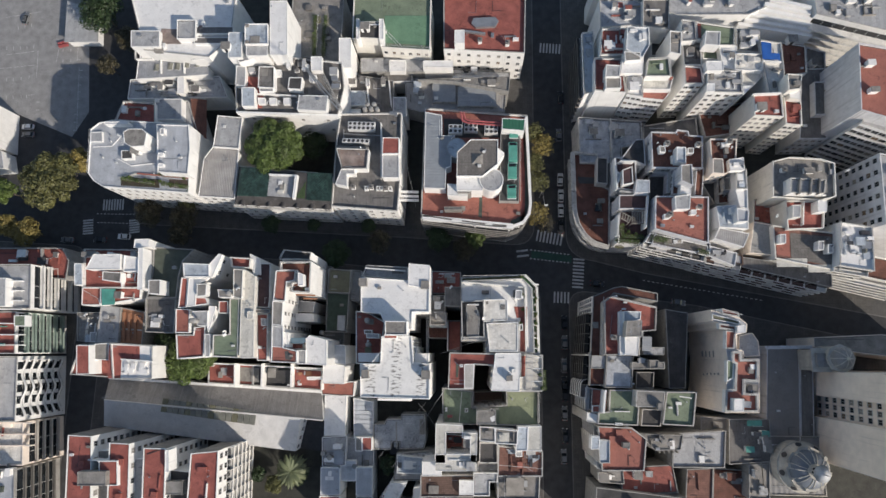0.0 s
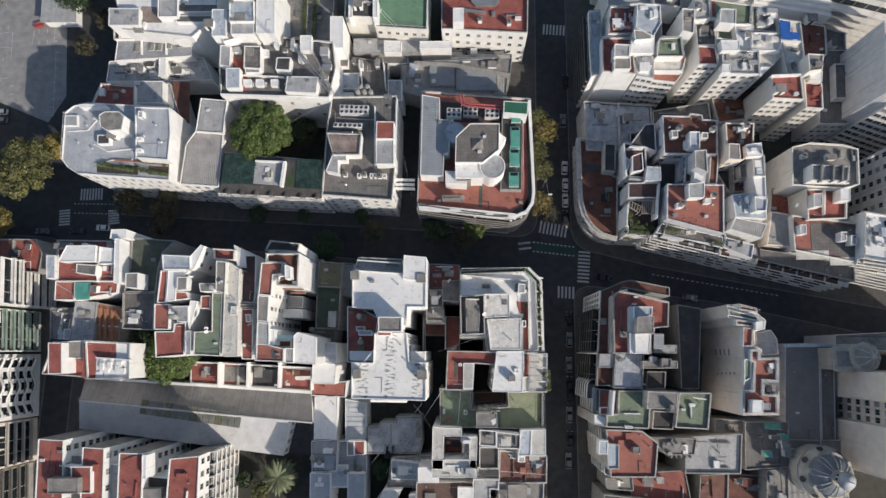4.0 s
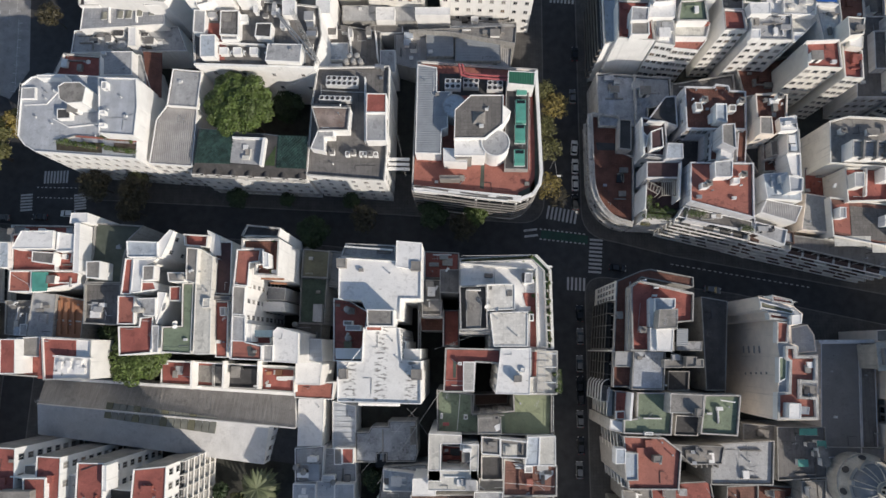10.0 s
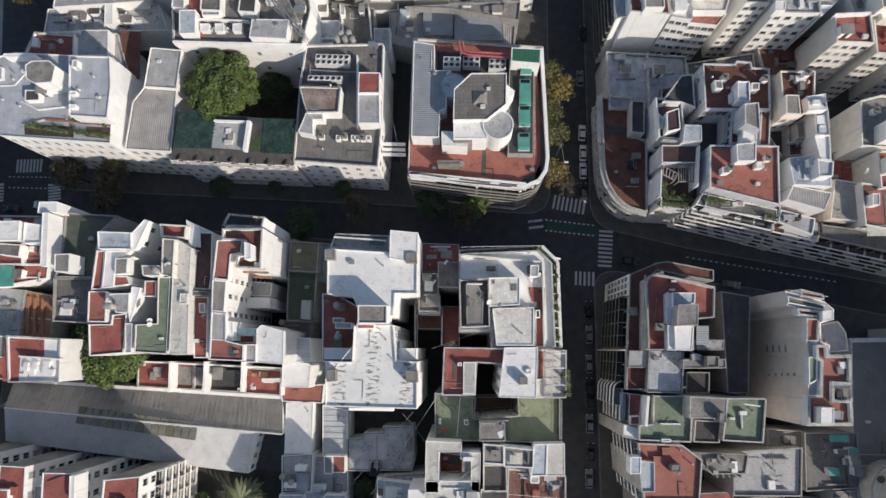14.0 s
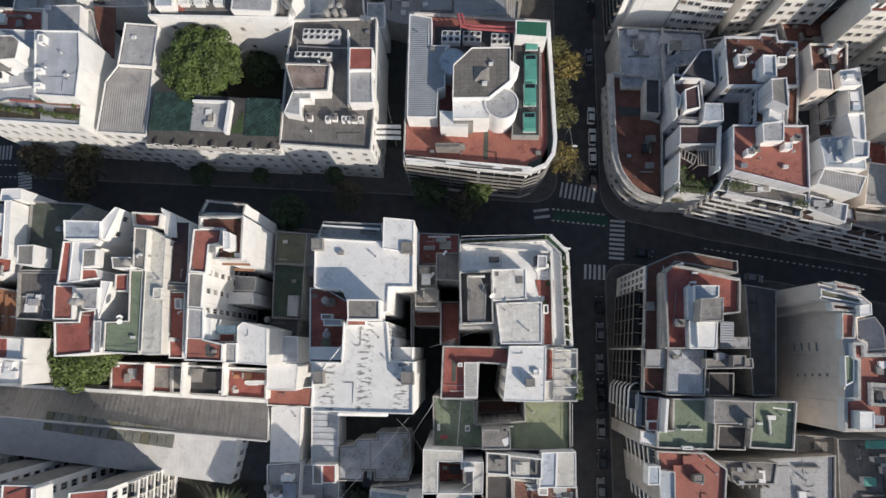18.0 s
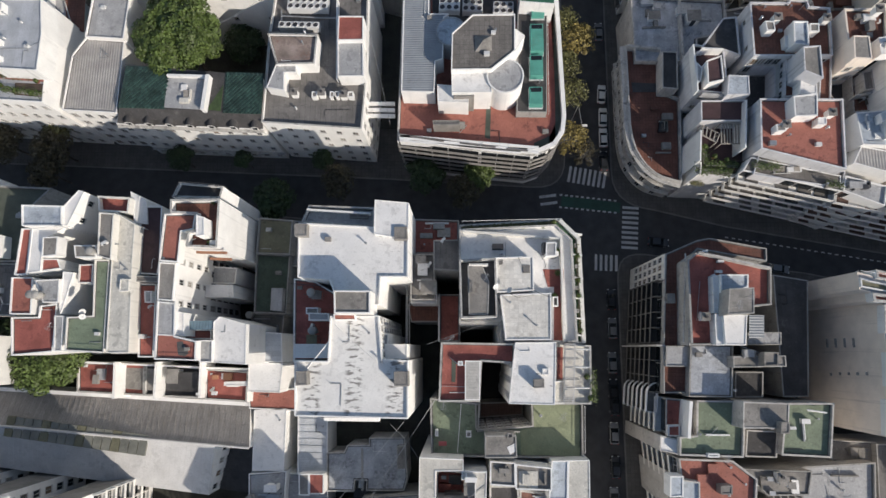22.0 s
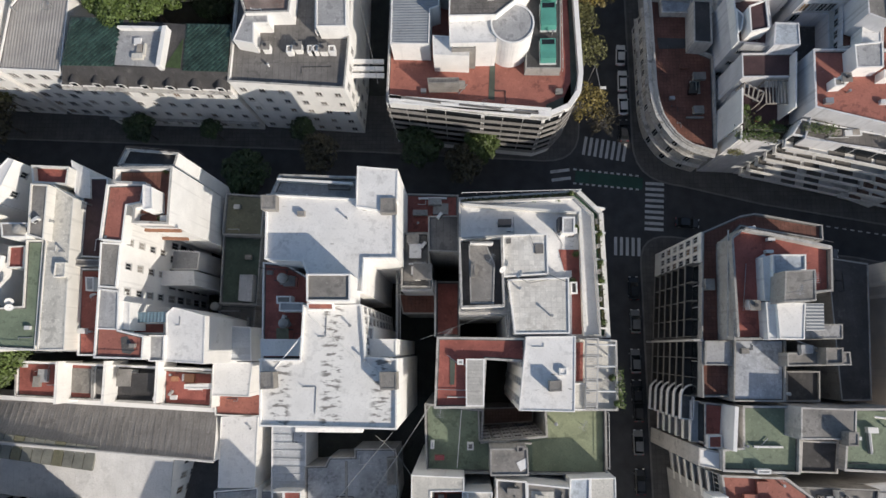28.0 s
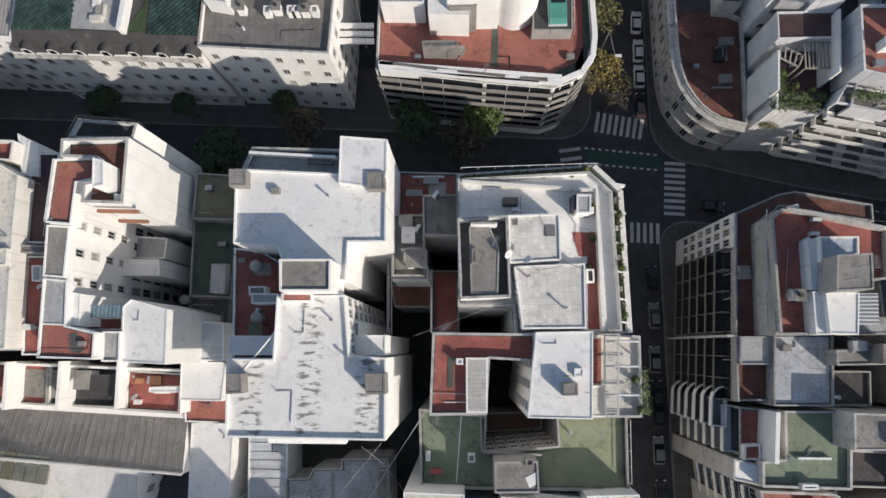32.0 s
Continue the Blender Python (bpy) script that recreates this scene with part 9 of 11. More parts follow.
def crown_mesh(seed, radius, height, z, count, leaf, mat, lobes=14, gap=0.0):
    """Leaf quads spread over the shells of many uneven lobes."""
    rnd = random.Random(seed)
    cs = []
    for i in range(lobes):
        a, r = i * 2.4 + rnd.uniform(-0.3, 0.3), radius * math.sqrt((i + 0.5) / lobes) * 0.72
        top = z + height * (0.75 - 0.4 * (r / radius) ** 2) + rnd.uniform(-0.08, 0.08) * height
        cs.append((Vector((r * math.cos(a), r * math.sin(a), top)), radius * rnd.uniform(0.24, 0.42) * (14 / lobes) ** 0.4))
    v, f = [], []
    for i in range(count):
        c, r = cs[rnd.randrange(lobes)]
        d = Vector((rnd.gauss(0, 1), rnd.gauss(0, 1), rnd.gauss(0.25, 0.9))).normalized()
        if gap and noise.noise(Vector((d.x * 2 + c.x, d.y * 2 + c.y, d.z * 2))) > gap:
            continue
        p = c + d * r * rnd.uniform(0.72, 1.08)
        nrm = (d + Vector((rnd.gauss(0, 0.5), rnd.gauss(0, 0.5), rnd.gauss(0.3, 0.5)))).normalized()
        a = nrm.cross(Vector((rnd.gauss(0, 1), rnd.gauss(0, 1), rnd.gauss(0, 1)))).normalized() * leaf * rnd.uniform(0.6, 1.3)
        b = nrm.cross(a).normalized() * a.length * 0.65
        o = len(v)
        v += [p - a, p - b, p + a, p + b]
        f.append((o, o + 1, o + 2, o + 3))
    return mesh_of("crown", v, f, [mat])


def limbs_mesh(seed, radius, height, z, trunk):
    rnd = random.Random(seed)
    pieces = [cylinder(trunk, 0, z + height * 0.35, 10, trunk * 0.6)]
    for i in range(7):
        a = i * 0.9 + rnd.uniform(-0.2, 0.2)
        s = Vector((0, 0, z * rnd.uniform(0.6, 1.0) + height * 0.1))
        e = Vector((radius * 0.6 * math.cos(a), radius * 0.6 * math.sin(a), z + height * rnd.uniform(0.35, 0.6)))
        pieces.append(rod(s, e, trunk * 0.3))
        for k in range(2):
            pieces.append(rod(e, e + Vector((rnd.uniform(-1, 1), rnd.uniform(-1, 1), rnd.uniform(0.2, 0.8))) * radius * 0.3, trunk * 0.13, 5))
    return mesh_of("trunk", *joined(pieces), [BARK])


def tree(x, y, z0, radius, height, z, mat, count, leaf, seed, label, gap=0.0, group="street trees", lobes=24):
    ob = tagged(new("tree"), label, "tree", group)
    ob.matrix_basis = pose(x, y, z0)
    part("trunk", limbs_mesh(seed, radius, height, z, max(0.14, radius * 0.05)), ob)
    part("crown", crown_mesh(seed, radius, height, z, count, leaf, mat, lobes, gap), ob)
    return ob


# ---- cars ----
TYRE = material("tyre_rubber", (0.02, 0.02, 0.02), vary=0.1)
LAMP = material("head_lamp_glass", (0.7, 0.7, 0.68), rough=0.2, vary=0.02)
TAIL = material("tail_lamp", (0.3, 0.02, 0.02), rough=0.3, vary=0.05)
CAR_GLASS = material("car_glass", (0.015, 0.018, 0.02), rough=0.08, vary=0.1, bump=0.0)


def build_car(paint, label, length=4.2):
    w, hl = 0.86, length / 2
    ob = tagged(new("car"), label, "car", "parked cars")
    sections = [(-hl, 0.45, 0.72, 0.9), (-hl + 0.25, 0.28, 0.86, 0.98), (-hl * 0.5, 0.25, 0.93, 1), (hl * 0.35, 0.25, 0.93, 1), (hl - 0.25, 0.28, 0.78, 0.97), (hl, 0.42, 0.6, 0.86)]
    v, f = [], []
    for x, lo, hi, k in sections:
        v += [(x, -w * k, lo), (x, -w * k, hi - 0.08), (x, -w * k * 0.88, hi), (x, w * k * 0.88, hi), (x, w * k, hi - 0.08), (x, w * k, lo)]
    for s in range(len(sections) - 1):
        for i in range(6):
            j = (i + 1) % 6
            f.append((s * 6 + i, s * 6 + j, s * 6 + 6 + j, s * 6 + 6 + i)[::-1])
    f += [(0, 1, 2, 3, 4, 5), tuple(range(len(v) - 1, len(v) - 7, -1))]
    part("body", mesh_of("body", v, f, [paint]), ob)
    a, b, c, d = -hl + 0.35, -hl * 0.62, hl * 0.1, hl * 0.48
    g = [(a, -0.74, 0.9), (d, -0.74, 0.9), (d, 0.74, 0.9), (a, 0.74, 0.9), (b, -0.6, 1.42), (c, -0.6, 1.42), (c, 0.6, 1.42), (b, 0.6, 1.42)]
    part("cabin_glass", mesh_of("cabin_glass", g, [(0, 1, 5, 4), (1, 2, 6, 5), (2, 3, 7, 6), (3, 0, 4, 7)], [CAR_GLASS]), ob)
    part("roof_panel", mesh_of("roof_panel", *box(b - 0.05, -0.62, 1.4, c + 0.05, 0.62, 1.46), [paint]), ob)
    for x in (-hl * 0.62, hl * 0.62):
        for y in (-w + 0.08, w - 0.08):
            wheel = part("wheel", mesh_of("wheel", *cylinder(0.31, -0.1, 0.1, 14), [TYRE]), ob, pose(x, y, 0.31, 90, 0, 0))
            part("rim", mesh_of("rim", *cylinder(0.18, -0.11, 0.11, 10), [METAL]), wheel)
    for y in (-0.6, 0.6):
        part("headlight", mesh_of("headlight", *box(hl - 0.12, y - 0.18, 0.55, hl + 0.01, y + 0.18, 0.68), [LAMP]), ob)
        part("taillight", mesh_of("taillight", *box(-hl - 0.01, y - 0.18, 0.6, -hl + 0.1, y + 0.18, 0.76), [TAIL]), ob)
        part("mirror", mesh_of("mirror", *box(d - 0.25, (w + 0.08) * (1 if y > 0 else -1) - 0.08, 0.92, d - 0.1, (w + 0.08) * (1 if y > 0 else -1) + 0.08, 1.05), [paint]), ob)
    return ob


def paint(name, c):
    return material(name, c, rough=0.25, vary=0.03, bump=0.0)


def put(ob, x, y, z, turn=0.0):
    return copy_thing(ob, pose(x, y, z, 0, 0, turn))


def scatter(ob, places):
    """Copies of a thing; the first is the thing itself."""
    x, y, z, r = places[0]
    ob.matrix_basis = pose(x, y, z, 0, 0, r)
    for x, y, z, r in places[1:]:
        put(ob, x, y, z, r)


def strip(p, q, half, z0, z1):
    """A bar of half-width half along p to q."""
    p, q = Vector(p), Vector(q)
    n = (q - p).normalized()
    s = Vector((-n.y, n.x)) * half
    return prism([tuple(p - s), tuple(q - s), tuple(q + s), tuple(p + s)], z0, z1)


ROAD_PAINT = material("worn_road_paint", (0.5, 0.5, 0.49), vary=0.12, stain=0.8, stain_colour=(0.12, 0.12, 0.12), scale=3)
BIKE_GREEN = material("green_bike_lane", (0.03, 0.075, 0.055), vary=0.2, stain=0.5, stain_colour=(0.04, 0.045, 0.04))


def crossing(p, q, count, length, wd, label="white zebra crossing bars on asphalt"):
    """Zebra bars whose middles lie from p to q, each as long as the crossing is wide."""
    p, q = Vector(p), Vector(q)
    n = (q - p).normalized()
    s = Vector((-n.y, n.x)) * length / 2
    ob = tagged(new("zebra_crossing"), label, "zebra crossing", "zebra crossings", "structure")
    for i in range(count):
        c = p + (q - p) * (i / (count - 1))
        part("bar", mesh_of("bar", *strip(c - s, c + s, wd / 2, 0.0, 0.012), [ROAD_PAINT]), ob)


def dashes(name, p, q, dash, gap, wd, label, z=0.014):
    p, q = Vector(p), Vector(q)
    d = (q - p)
    n = max(1, round(d.length / (dash + gap)))
    d.normalize()
    ob = tagged(new(name), label, "lane marking", "lane markings", "structure")
    me = None
    for i in range(n):
        c = p + d * i * (dash + gap)
        part("dash", mesh_of("dash", *strip(c, c + d * dash, wd / 2, 0, z), [ROAD_PAINT]), ob)


# ---- special roofs and street pieces ----
COURT = material("green_court_paint", (0.15, 0.27, 0.17), vary=0.1, stain=0.3, stain_colour=(0.1, 0.19, 0.12), grime=0.4)
BLUE_TARP = material("blue_tarpaulin", (0.03, 0.12, 0.42), rough=0.5, vary=0.15)
LOT = material("car_park_asphalt", (0.29, 0.285, 0.28), vary=0.15, stain=0.4, stain_colour=(0.14, 0.14, 0.14), grime=0.4)
STONE = STONE_WALL


def ccw(p):
    a = sum(p[i - 1][0] * p[i][1] - p[i][0] * p[i - 1][1] for i in range(len(p)))
    return p if a > 0 else p[::-1]


def slab(owner, name, poly, z0, z1, mat):
    part(name, mesh_of(name, *prism(ccw(poly), z0, z1), [mat]), HOUSES[owner])


def frustum(owner, name, low, high, z0, z1, mat):
    low, high = ccw(low), ccw(high)
    n = len(low)
    v = [(x, y, z0) for x, y in low] + [(x, y, z1) for x, y in high]
    f = [(i, (i + 1) % n, n + (i + 1) % n, n + i) for i in range(n)] + [tuple(range(n, 2 * n))]
    part(name, mesh_of(name, v, f, [mat]), HOUSES[owner])


def tiled(owner, o, a, b, z, size, mat):
    """A shallow roof of rows of separate curved tiles between the corner o and its neighbours a and b."""
    o, a, b = Vector((*o, z)), Vector((*a, z)), Vector((*b, z))
    u, w = a - o, b - o
    n, m = int(u.length / size), int(w.length / size)
    body = [tuple(o), tuple(a), tuple(a + w), tuple(b)]
    part("roof_bed", mesh_of("roof_bed", *prism([p[:2] for p in body], z, z + 0.08), [mat]), HOUSES[owner])
    tile = mesh_of("tile", [(-0.5, 0, 0.06), (0, -0.5, 0.3), (0.5, 0, 0.06), (0, 0.5, 0.0), (0, -0.12, 0.24), (0, -0.5, 0.0)],
                   [(0, 1, 4), (1, 2, 4), (2, 3, 4), (3, 0, 4), (0, 5, 1), (1, 5, 2)], [mat])
    rot = math.atan2(u.y, u.x)
    for j in range(2 * m - 1):
        for i in range(n - j % 2):
            c = o + u * ((i + 0.5 + 0.5 * (j % 2)) / n) + w * ((j + 1) / (2 * m))
            k = Matrix.Translation((c.x, c.y, z + 0.1)) @ Matrix.Rotation(rot, 4, "Z") @ Matrix.Diagonal((u.length / n * 1.02, w.length / m * 1.06, 0.8, 1))
            part("tile", tile, HOUSES[owner], k)


DORMER = {}


def dormer(owner, p, z):
    if not DORMER:
        n = 8
        arc = [(0.8 * math.cos(math.pi * i / n), 0.9 + 0.7 * math.sin(math.pi * i / n)) for i in range(n + 1)]
        prof = [(-0.8, 0.0), (0.8, 0.0)] + arc
        k = len(prof)
        v = [(x, -0.9, h) for x, h in prof] + [(x, 1.2, h) for x, h in prof]
        f = [(i, (i + 1) % k, k + (i + 1) % k, k + i) for i in range(k)] + [tuple(range(k - 1, -1, -1)), tuple(range(k, 2 * k))]
        DORMER["hood"] = mesh_of("dormer", v, f, [ROOF_DARK])
        DORMER["front"] = mesh_of("dormer_front", [(x * 0.92, -0.93, h * 0.95 + 0.05) for x, h in prof], [tuple(range(k))], [PLASTER])
        DORMER["pane"] = mesh_of("pane", *box(-0.45, -0.97, 0.3, 0.45, -0.94, 1.25), [GLASS])
    d = part("dormer", DORMER["hood"], HOUSES[owner], pose(p[0], p[1], z, 0, 0, -3))
    part("dormer_front", DORMER["front"], d)
    part("pane", DORMER["pane"], d)


def hall(n0, n1, r0, r1, s0, s1, eave, ridge):
    """Long gabled hall with ribbed sheets laid from ridge to eaves."""
    ob = tagged(new("sheet_roofed_hall"), "long gabled hall with ribbed grey sheet roofing", "hall")
    HOUSES["sheet_roofed_hall"] = ob
    se, re = tuple(Vector(s0).lerp(Vector(s1), 0.9)), tuple(Vector(r0).lerp(Vector(r1), 0.9))
    v = [(*s0, 0), (*se, 0), (*re, 0), (*r0, 0), (*s0, eave), (*se, eave), (*re, ridge), (*r0, ridge),
         (*r1, 0), (*n1, 0), (*n0, 0), (*r1, ridge), (*n1, eave), (*n0, eave)]
    part("wall", mesh_of("wall", v, [(0, 1, 5, 4), (1, 2, 6, 5), (2, 8, 11, 6), (8, 9, 12, 11), (9, 10, 13, 12), (10, 3, 7, 13), (3, 0, 4, 7)], [PLASTER]), ob)
    windows(ob, se, re, 1.5, 8.0, 4, 2, 0.9, 1.7)
    slab("sheet_roofed_hall", "annex", [se, s1, r1, re], 0, 3.4, ROOF_DARK)
    for (a, b), name in (((s0, s1), "south_roof"), ((n0, n1), "north_roof")):
        a, b, c, d = Vector((*a, eave)), Vector((*(se if b is s1 else b), eave)), Vector((*(re if b is s1 else r1), ridge)), Vector((*r0, ridge))
        up = Vector((0, 0, 0.15))
        # The south slope gets the paler tone, with the sun put into it.
        sheet = HALL_SUNLIT if name == "south_roof" else HALL_DIM
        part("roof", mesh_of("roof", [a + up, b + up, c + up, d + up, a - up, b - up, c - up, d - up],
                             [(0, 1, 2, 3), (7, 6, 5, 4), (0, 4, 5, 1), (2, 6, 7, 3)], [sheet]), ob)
        n = 60
        for i in range(n):
            t = (i + 0.5) / n
            part("seam", mesh_of("seam", *rod(a.lerp(b, t) + up * 1.2, d.lerp(c, t) + up * 1.05, 0.015 if name == "south_roof" else 0.03, 4), [sheet]), ob)
    a, b = Vector((*n0, eave + 0.3)), Vector((*n1, eave + 0.3))
    part("gutter_wall", mesh_of("gutter_wall", *strip(n0, n1, 0.35, 0, eave + 0.7), [PLASTER]), ob)
    part("ridge_cap", mesh_of("ridge_cap", *rod((*r0, ridge + 0.15), (*r1, ridge + 0.15), 0.2, 6), [HALL_SUNLIT]), ob)


# One sheeting in two tones: grazing light and direct sun are in the colours.
HALL_DIM = material("hall_dim_side_sheeting", (0.33, 0.31, 0.29), rough=0.55, bricks=(0.5, 30.0), seam=0.62, grime=0.5, vary=0.12, stain=0.5, stain_colour=(0.2, 0.19, 0.175))
HALL_SUNLIT = material("hall_sunlit_side_sheeting", (0.6, 0.59, 0.575), rough=0.5, vary=0.08, stain=0.3, stain_colour=(0.45, 0.44, 0.42), grime=0.3)


def ridge_light(p, q, z):
    ob = HOUSES["sheet_roofed_hall"]
    m, length = at(p, q, z)
    n = 16
    for i in range(n):
        x = length * i / n
        v, f = box(x + 0.08, -2.1, 0, x + length / n - 0.08, 1.6, 0.9)
        v = [(a, b, c - 0.5 * (abs(b) > 1.5 and c > 0.5)) for a, b, c in v]
        part("skylight_panel", mesh_of("skylight_panel", v, f, [GLASS_ROOF if i % 4 else ROOF_OLIVE]), ob, m)


GLASS_ROOF = material("dusty_roof_glass", (0.2, 0.2, 0.17), rough=0.3, vary=0.2, stain=0.5, stain_colour=(0.1, 0.1, 0.09))


def drum(owner, c, r, z0, z1, wall, roof):
    ob = HOUSES[owner]
    part("drum_wall", mesh_of("drum_wall", *cylinder(r, z0, z1, 40, cx=c[0], cy=c[1]), [wall]), ob)
    part("drum_roof", mesh_of("drum_roof", *cylinder(r - 0.25, z1 - 0.1, z1 + 0.02, 40, cx=c[0], cy=c[1]), [roof]), ob)
    rim = [(c[0] + r * math.cos(2 * math.pi * i / 40), c[1] + r * math.sin(2 * math.pi * i / 40)) for i in range(40)]
    part("drum_rim", mesh_of("drum_rim", *ring(rim, inset(rim, 0.25), z1 - 0.05, z1 + 0.2), [wall]), ob)


def pyramid(owner, c, r, z, h):
    v = [(c[0] - r, c[1] - r, z), (c[0] + r, c[1] - r, z), (c[0] + r, c[1] + r, z), (c[0] - r, c[1] + r, z), (c[0], c[1], z + h)]
    part("pyramid_light", mesh_of("pyramid_light", v, [(0, 1, 4), (1, 2, 4), (2, 3, 4), (3, 0, 4)], [CONCRETE]), HOUSES[owner])


def teal_light(p, q, z):
    x0, x1, y0, y1 = min(p[0], q[0]), max(p[0], q[0]), min(p[1], q[1]), max(p[1], q[1])
    ob = tagged(new("monitor_skylight"), "teal sheet monitor roof light with a dark glazed end", "skylight", "teal roof lights")
    v, f = box(x0, y0, z, x1, y1, z + 1.1)
    v = [(x, y + (0.5 if k > 0.5 + z and y < y0 + 0.01 else 0), k) for x, y, k in v]
    part("casing", mesh_of("casing", v, f, [TEAL]), ob)
    part("glazing", mesh_of("glazing", [(x0 + 0.2, y1 - 1.0, z + 1.12), (x1 - 0.2, y1 - 1.0, z + 1.12), (x1 - 0.2, y1 - 0.15, z + 1.12), (x0 + 0.2, y1 - 0.15, z + 1.12)], [(0, 1, 2, 3)], [GLASS]), ob)
    part("upstand", mesh_of("upstand", *box(x0 - 0.1, y0 - 0.1, z - 0.05, x1 + 0.1, y1 + 0.1, z + 0.2), [WHITE_METAL]), ob)


def chiller(c, z, rows, cols):
    ob = tagged(new("roof_chiller"), "pale roof chiller with rows of round fans", "chiller", "roof chillers")
    ob.matrix_basis = pose(c[0], c[1], z, 0, 0, -2)
    w, l = rows * 1.3, cols * 1.3
    part("casing", mesh_of("casing", *box(-l / 2, -w / 2, 0.3, l / 2, w / 2, 1.9), [WHITE_METAL]), ob)
    part("frame", mesh_of("frame", *joined([box(x, y, 0, x + 0.15, y + 0.15, 0.3) for x in (-l / 2, l / 2 - 0.15) for y in (-w / 2, w / 2 - 0.15)]), [METAL]), ob)
    fan = mesh_of("fan", *cylinder(0.48, 0, 0.05, 16), [DARK_METAL])
    cowl = mesh_of("cowl", *ring([(0.56 * math.cos(i * math.pi / 8), 0.56 * math.sin(i * math.pi / 8)) for i in range(16)],
                                 [(0.48 * math.cos(i * math.pi / 8), 0.48 * math.sin(i * math.pi / 8)) for i in range(16)], 0, 0.18), [WHITE_METAL])
    for i in range(cols):
        for j in range(rows):
            m = pose(-l / 2 + 1.3 * (i + 0.5), -w / 2 + 1.3 * (j + 0.5), 1.9)
            part("fan", fan, ob, m)
            part("cowl", cowl, ob, m)


def ducts(pts, z):
    ob = tagged(new("roof_duct"), "red painted roof duct with elbows", "duct", "red roof ducts")
    for a, b in zip(pts, pts[1:]):
        part("duct_run", mesh_of("duct_run", *rod((*a, z), (*b, z), 0.28, 10), [RED_PIPE]), ob)
    for a in pts:
        part("saddle", mesh_of("saddle", *box(a[0] - 0.12, a[1] - 0.12, 19.8, a[0] + 0.12, a[1] + 0.12, z - 0.2), [METAL]), ob)


def mast(c, z0, z1):
    ob = tagged(new("lattice_mast"), "tall slim steel lattice mast on a roof", "mast")
    ob.matrix_basis = pose(c[0], c[1], 0)
    s = 0.32
    legs = [(-s, -s), (s, -s), (s, s), (-s, s)]
    for x, y in legs:
        part("leg", mesh_of("leg", *rod((x, y, z0), (x, y, z1), 0.05), [METAL]), ob)
    n = 22
    for i in range(n):
        a, b = z0 + (z1 - z0) * i / n, z0 + (z1 - z0) * (i + 1) / n
        for k in range(4):
            p, q = legs[k], legs[(k + 1) % 4]
            part("brace", mesh_of("brace", *rod((*p, a), (*q, b), 0.03, 4), [METAL]), ob)


def beam(owner, p, q, z):
    part("cross_beam", mesh_of("cross_beam", *strip(p, q, 0.35, z, z + 0.5), [PLASTER]), HOUSES[owner])


def pergola(poly, z0, z1, n=11, wood=None):
    a, b, c, d = (Vector(p) for p in poly)
    ob = tagged(new("pergola"), "pale timber pergola over a roof terrace", "pergola", "roof pergolas")
    for p in (a, b, c, d):
        part("post", mesh_of("post", *box(p.x - 0.08, p.y - 0.08, z0, p.x + 0.08, p.y + 0.08, z1), [wood or TIMBER]), ob)
    for p, q in ((a, b), (d, c)):
        part("beam", mesh_of("beam", *strip(p, q, 0.1, z1, z1 + 0.2), [wood or TIMBER]), ob)
    for i in range(n):
        t = i / (n - 1)
        part("slat", mesh_of("slat", *strip(a.lerp(b, t), d.lerp(c, t), 0.09 if n < 20 else 0.06, z1 + 0.2, z1 + 0.34), [wood or TIMBER]), ob)


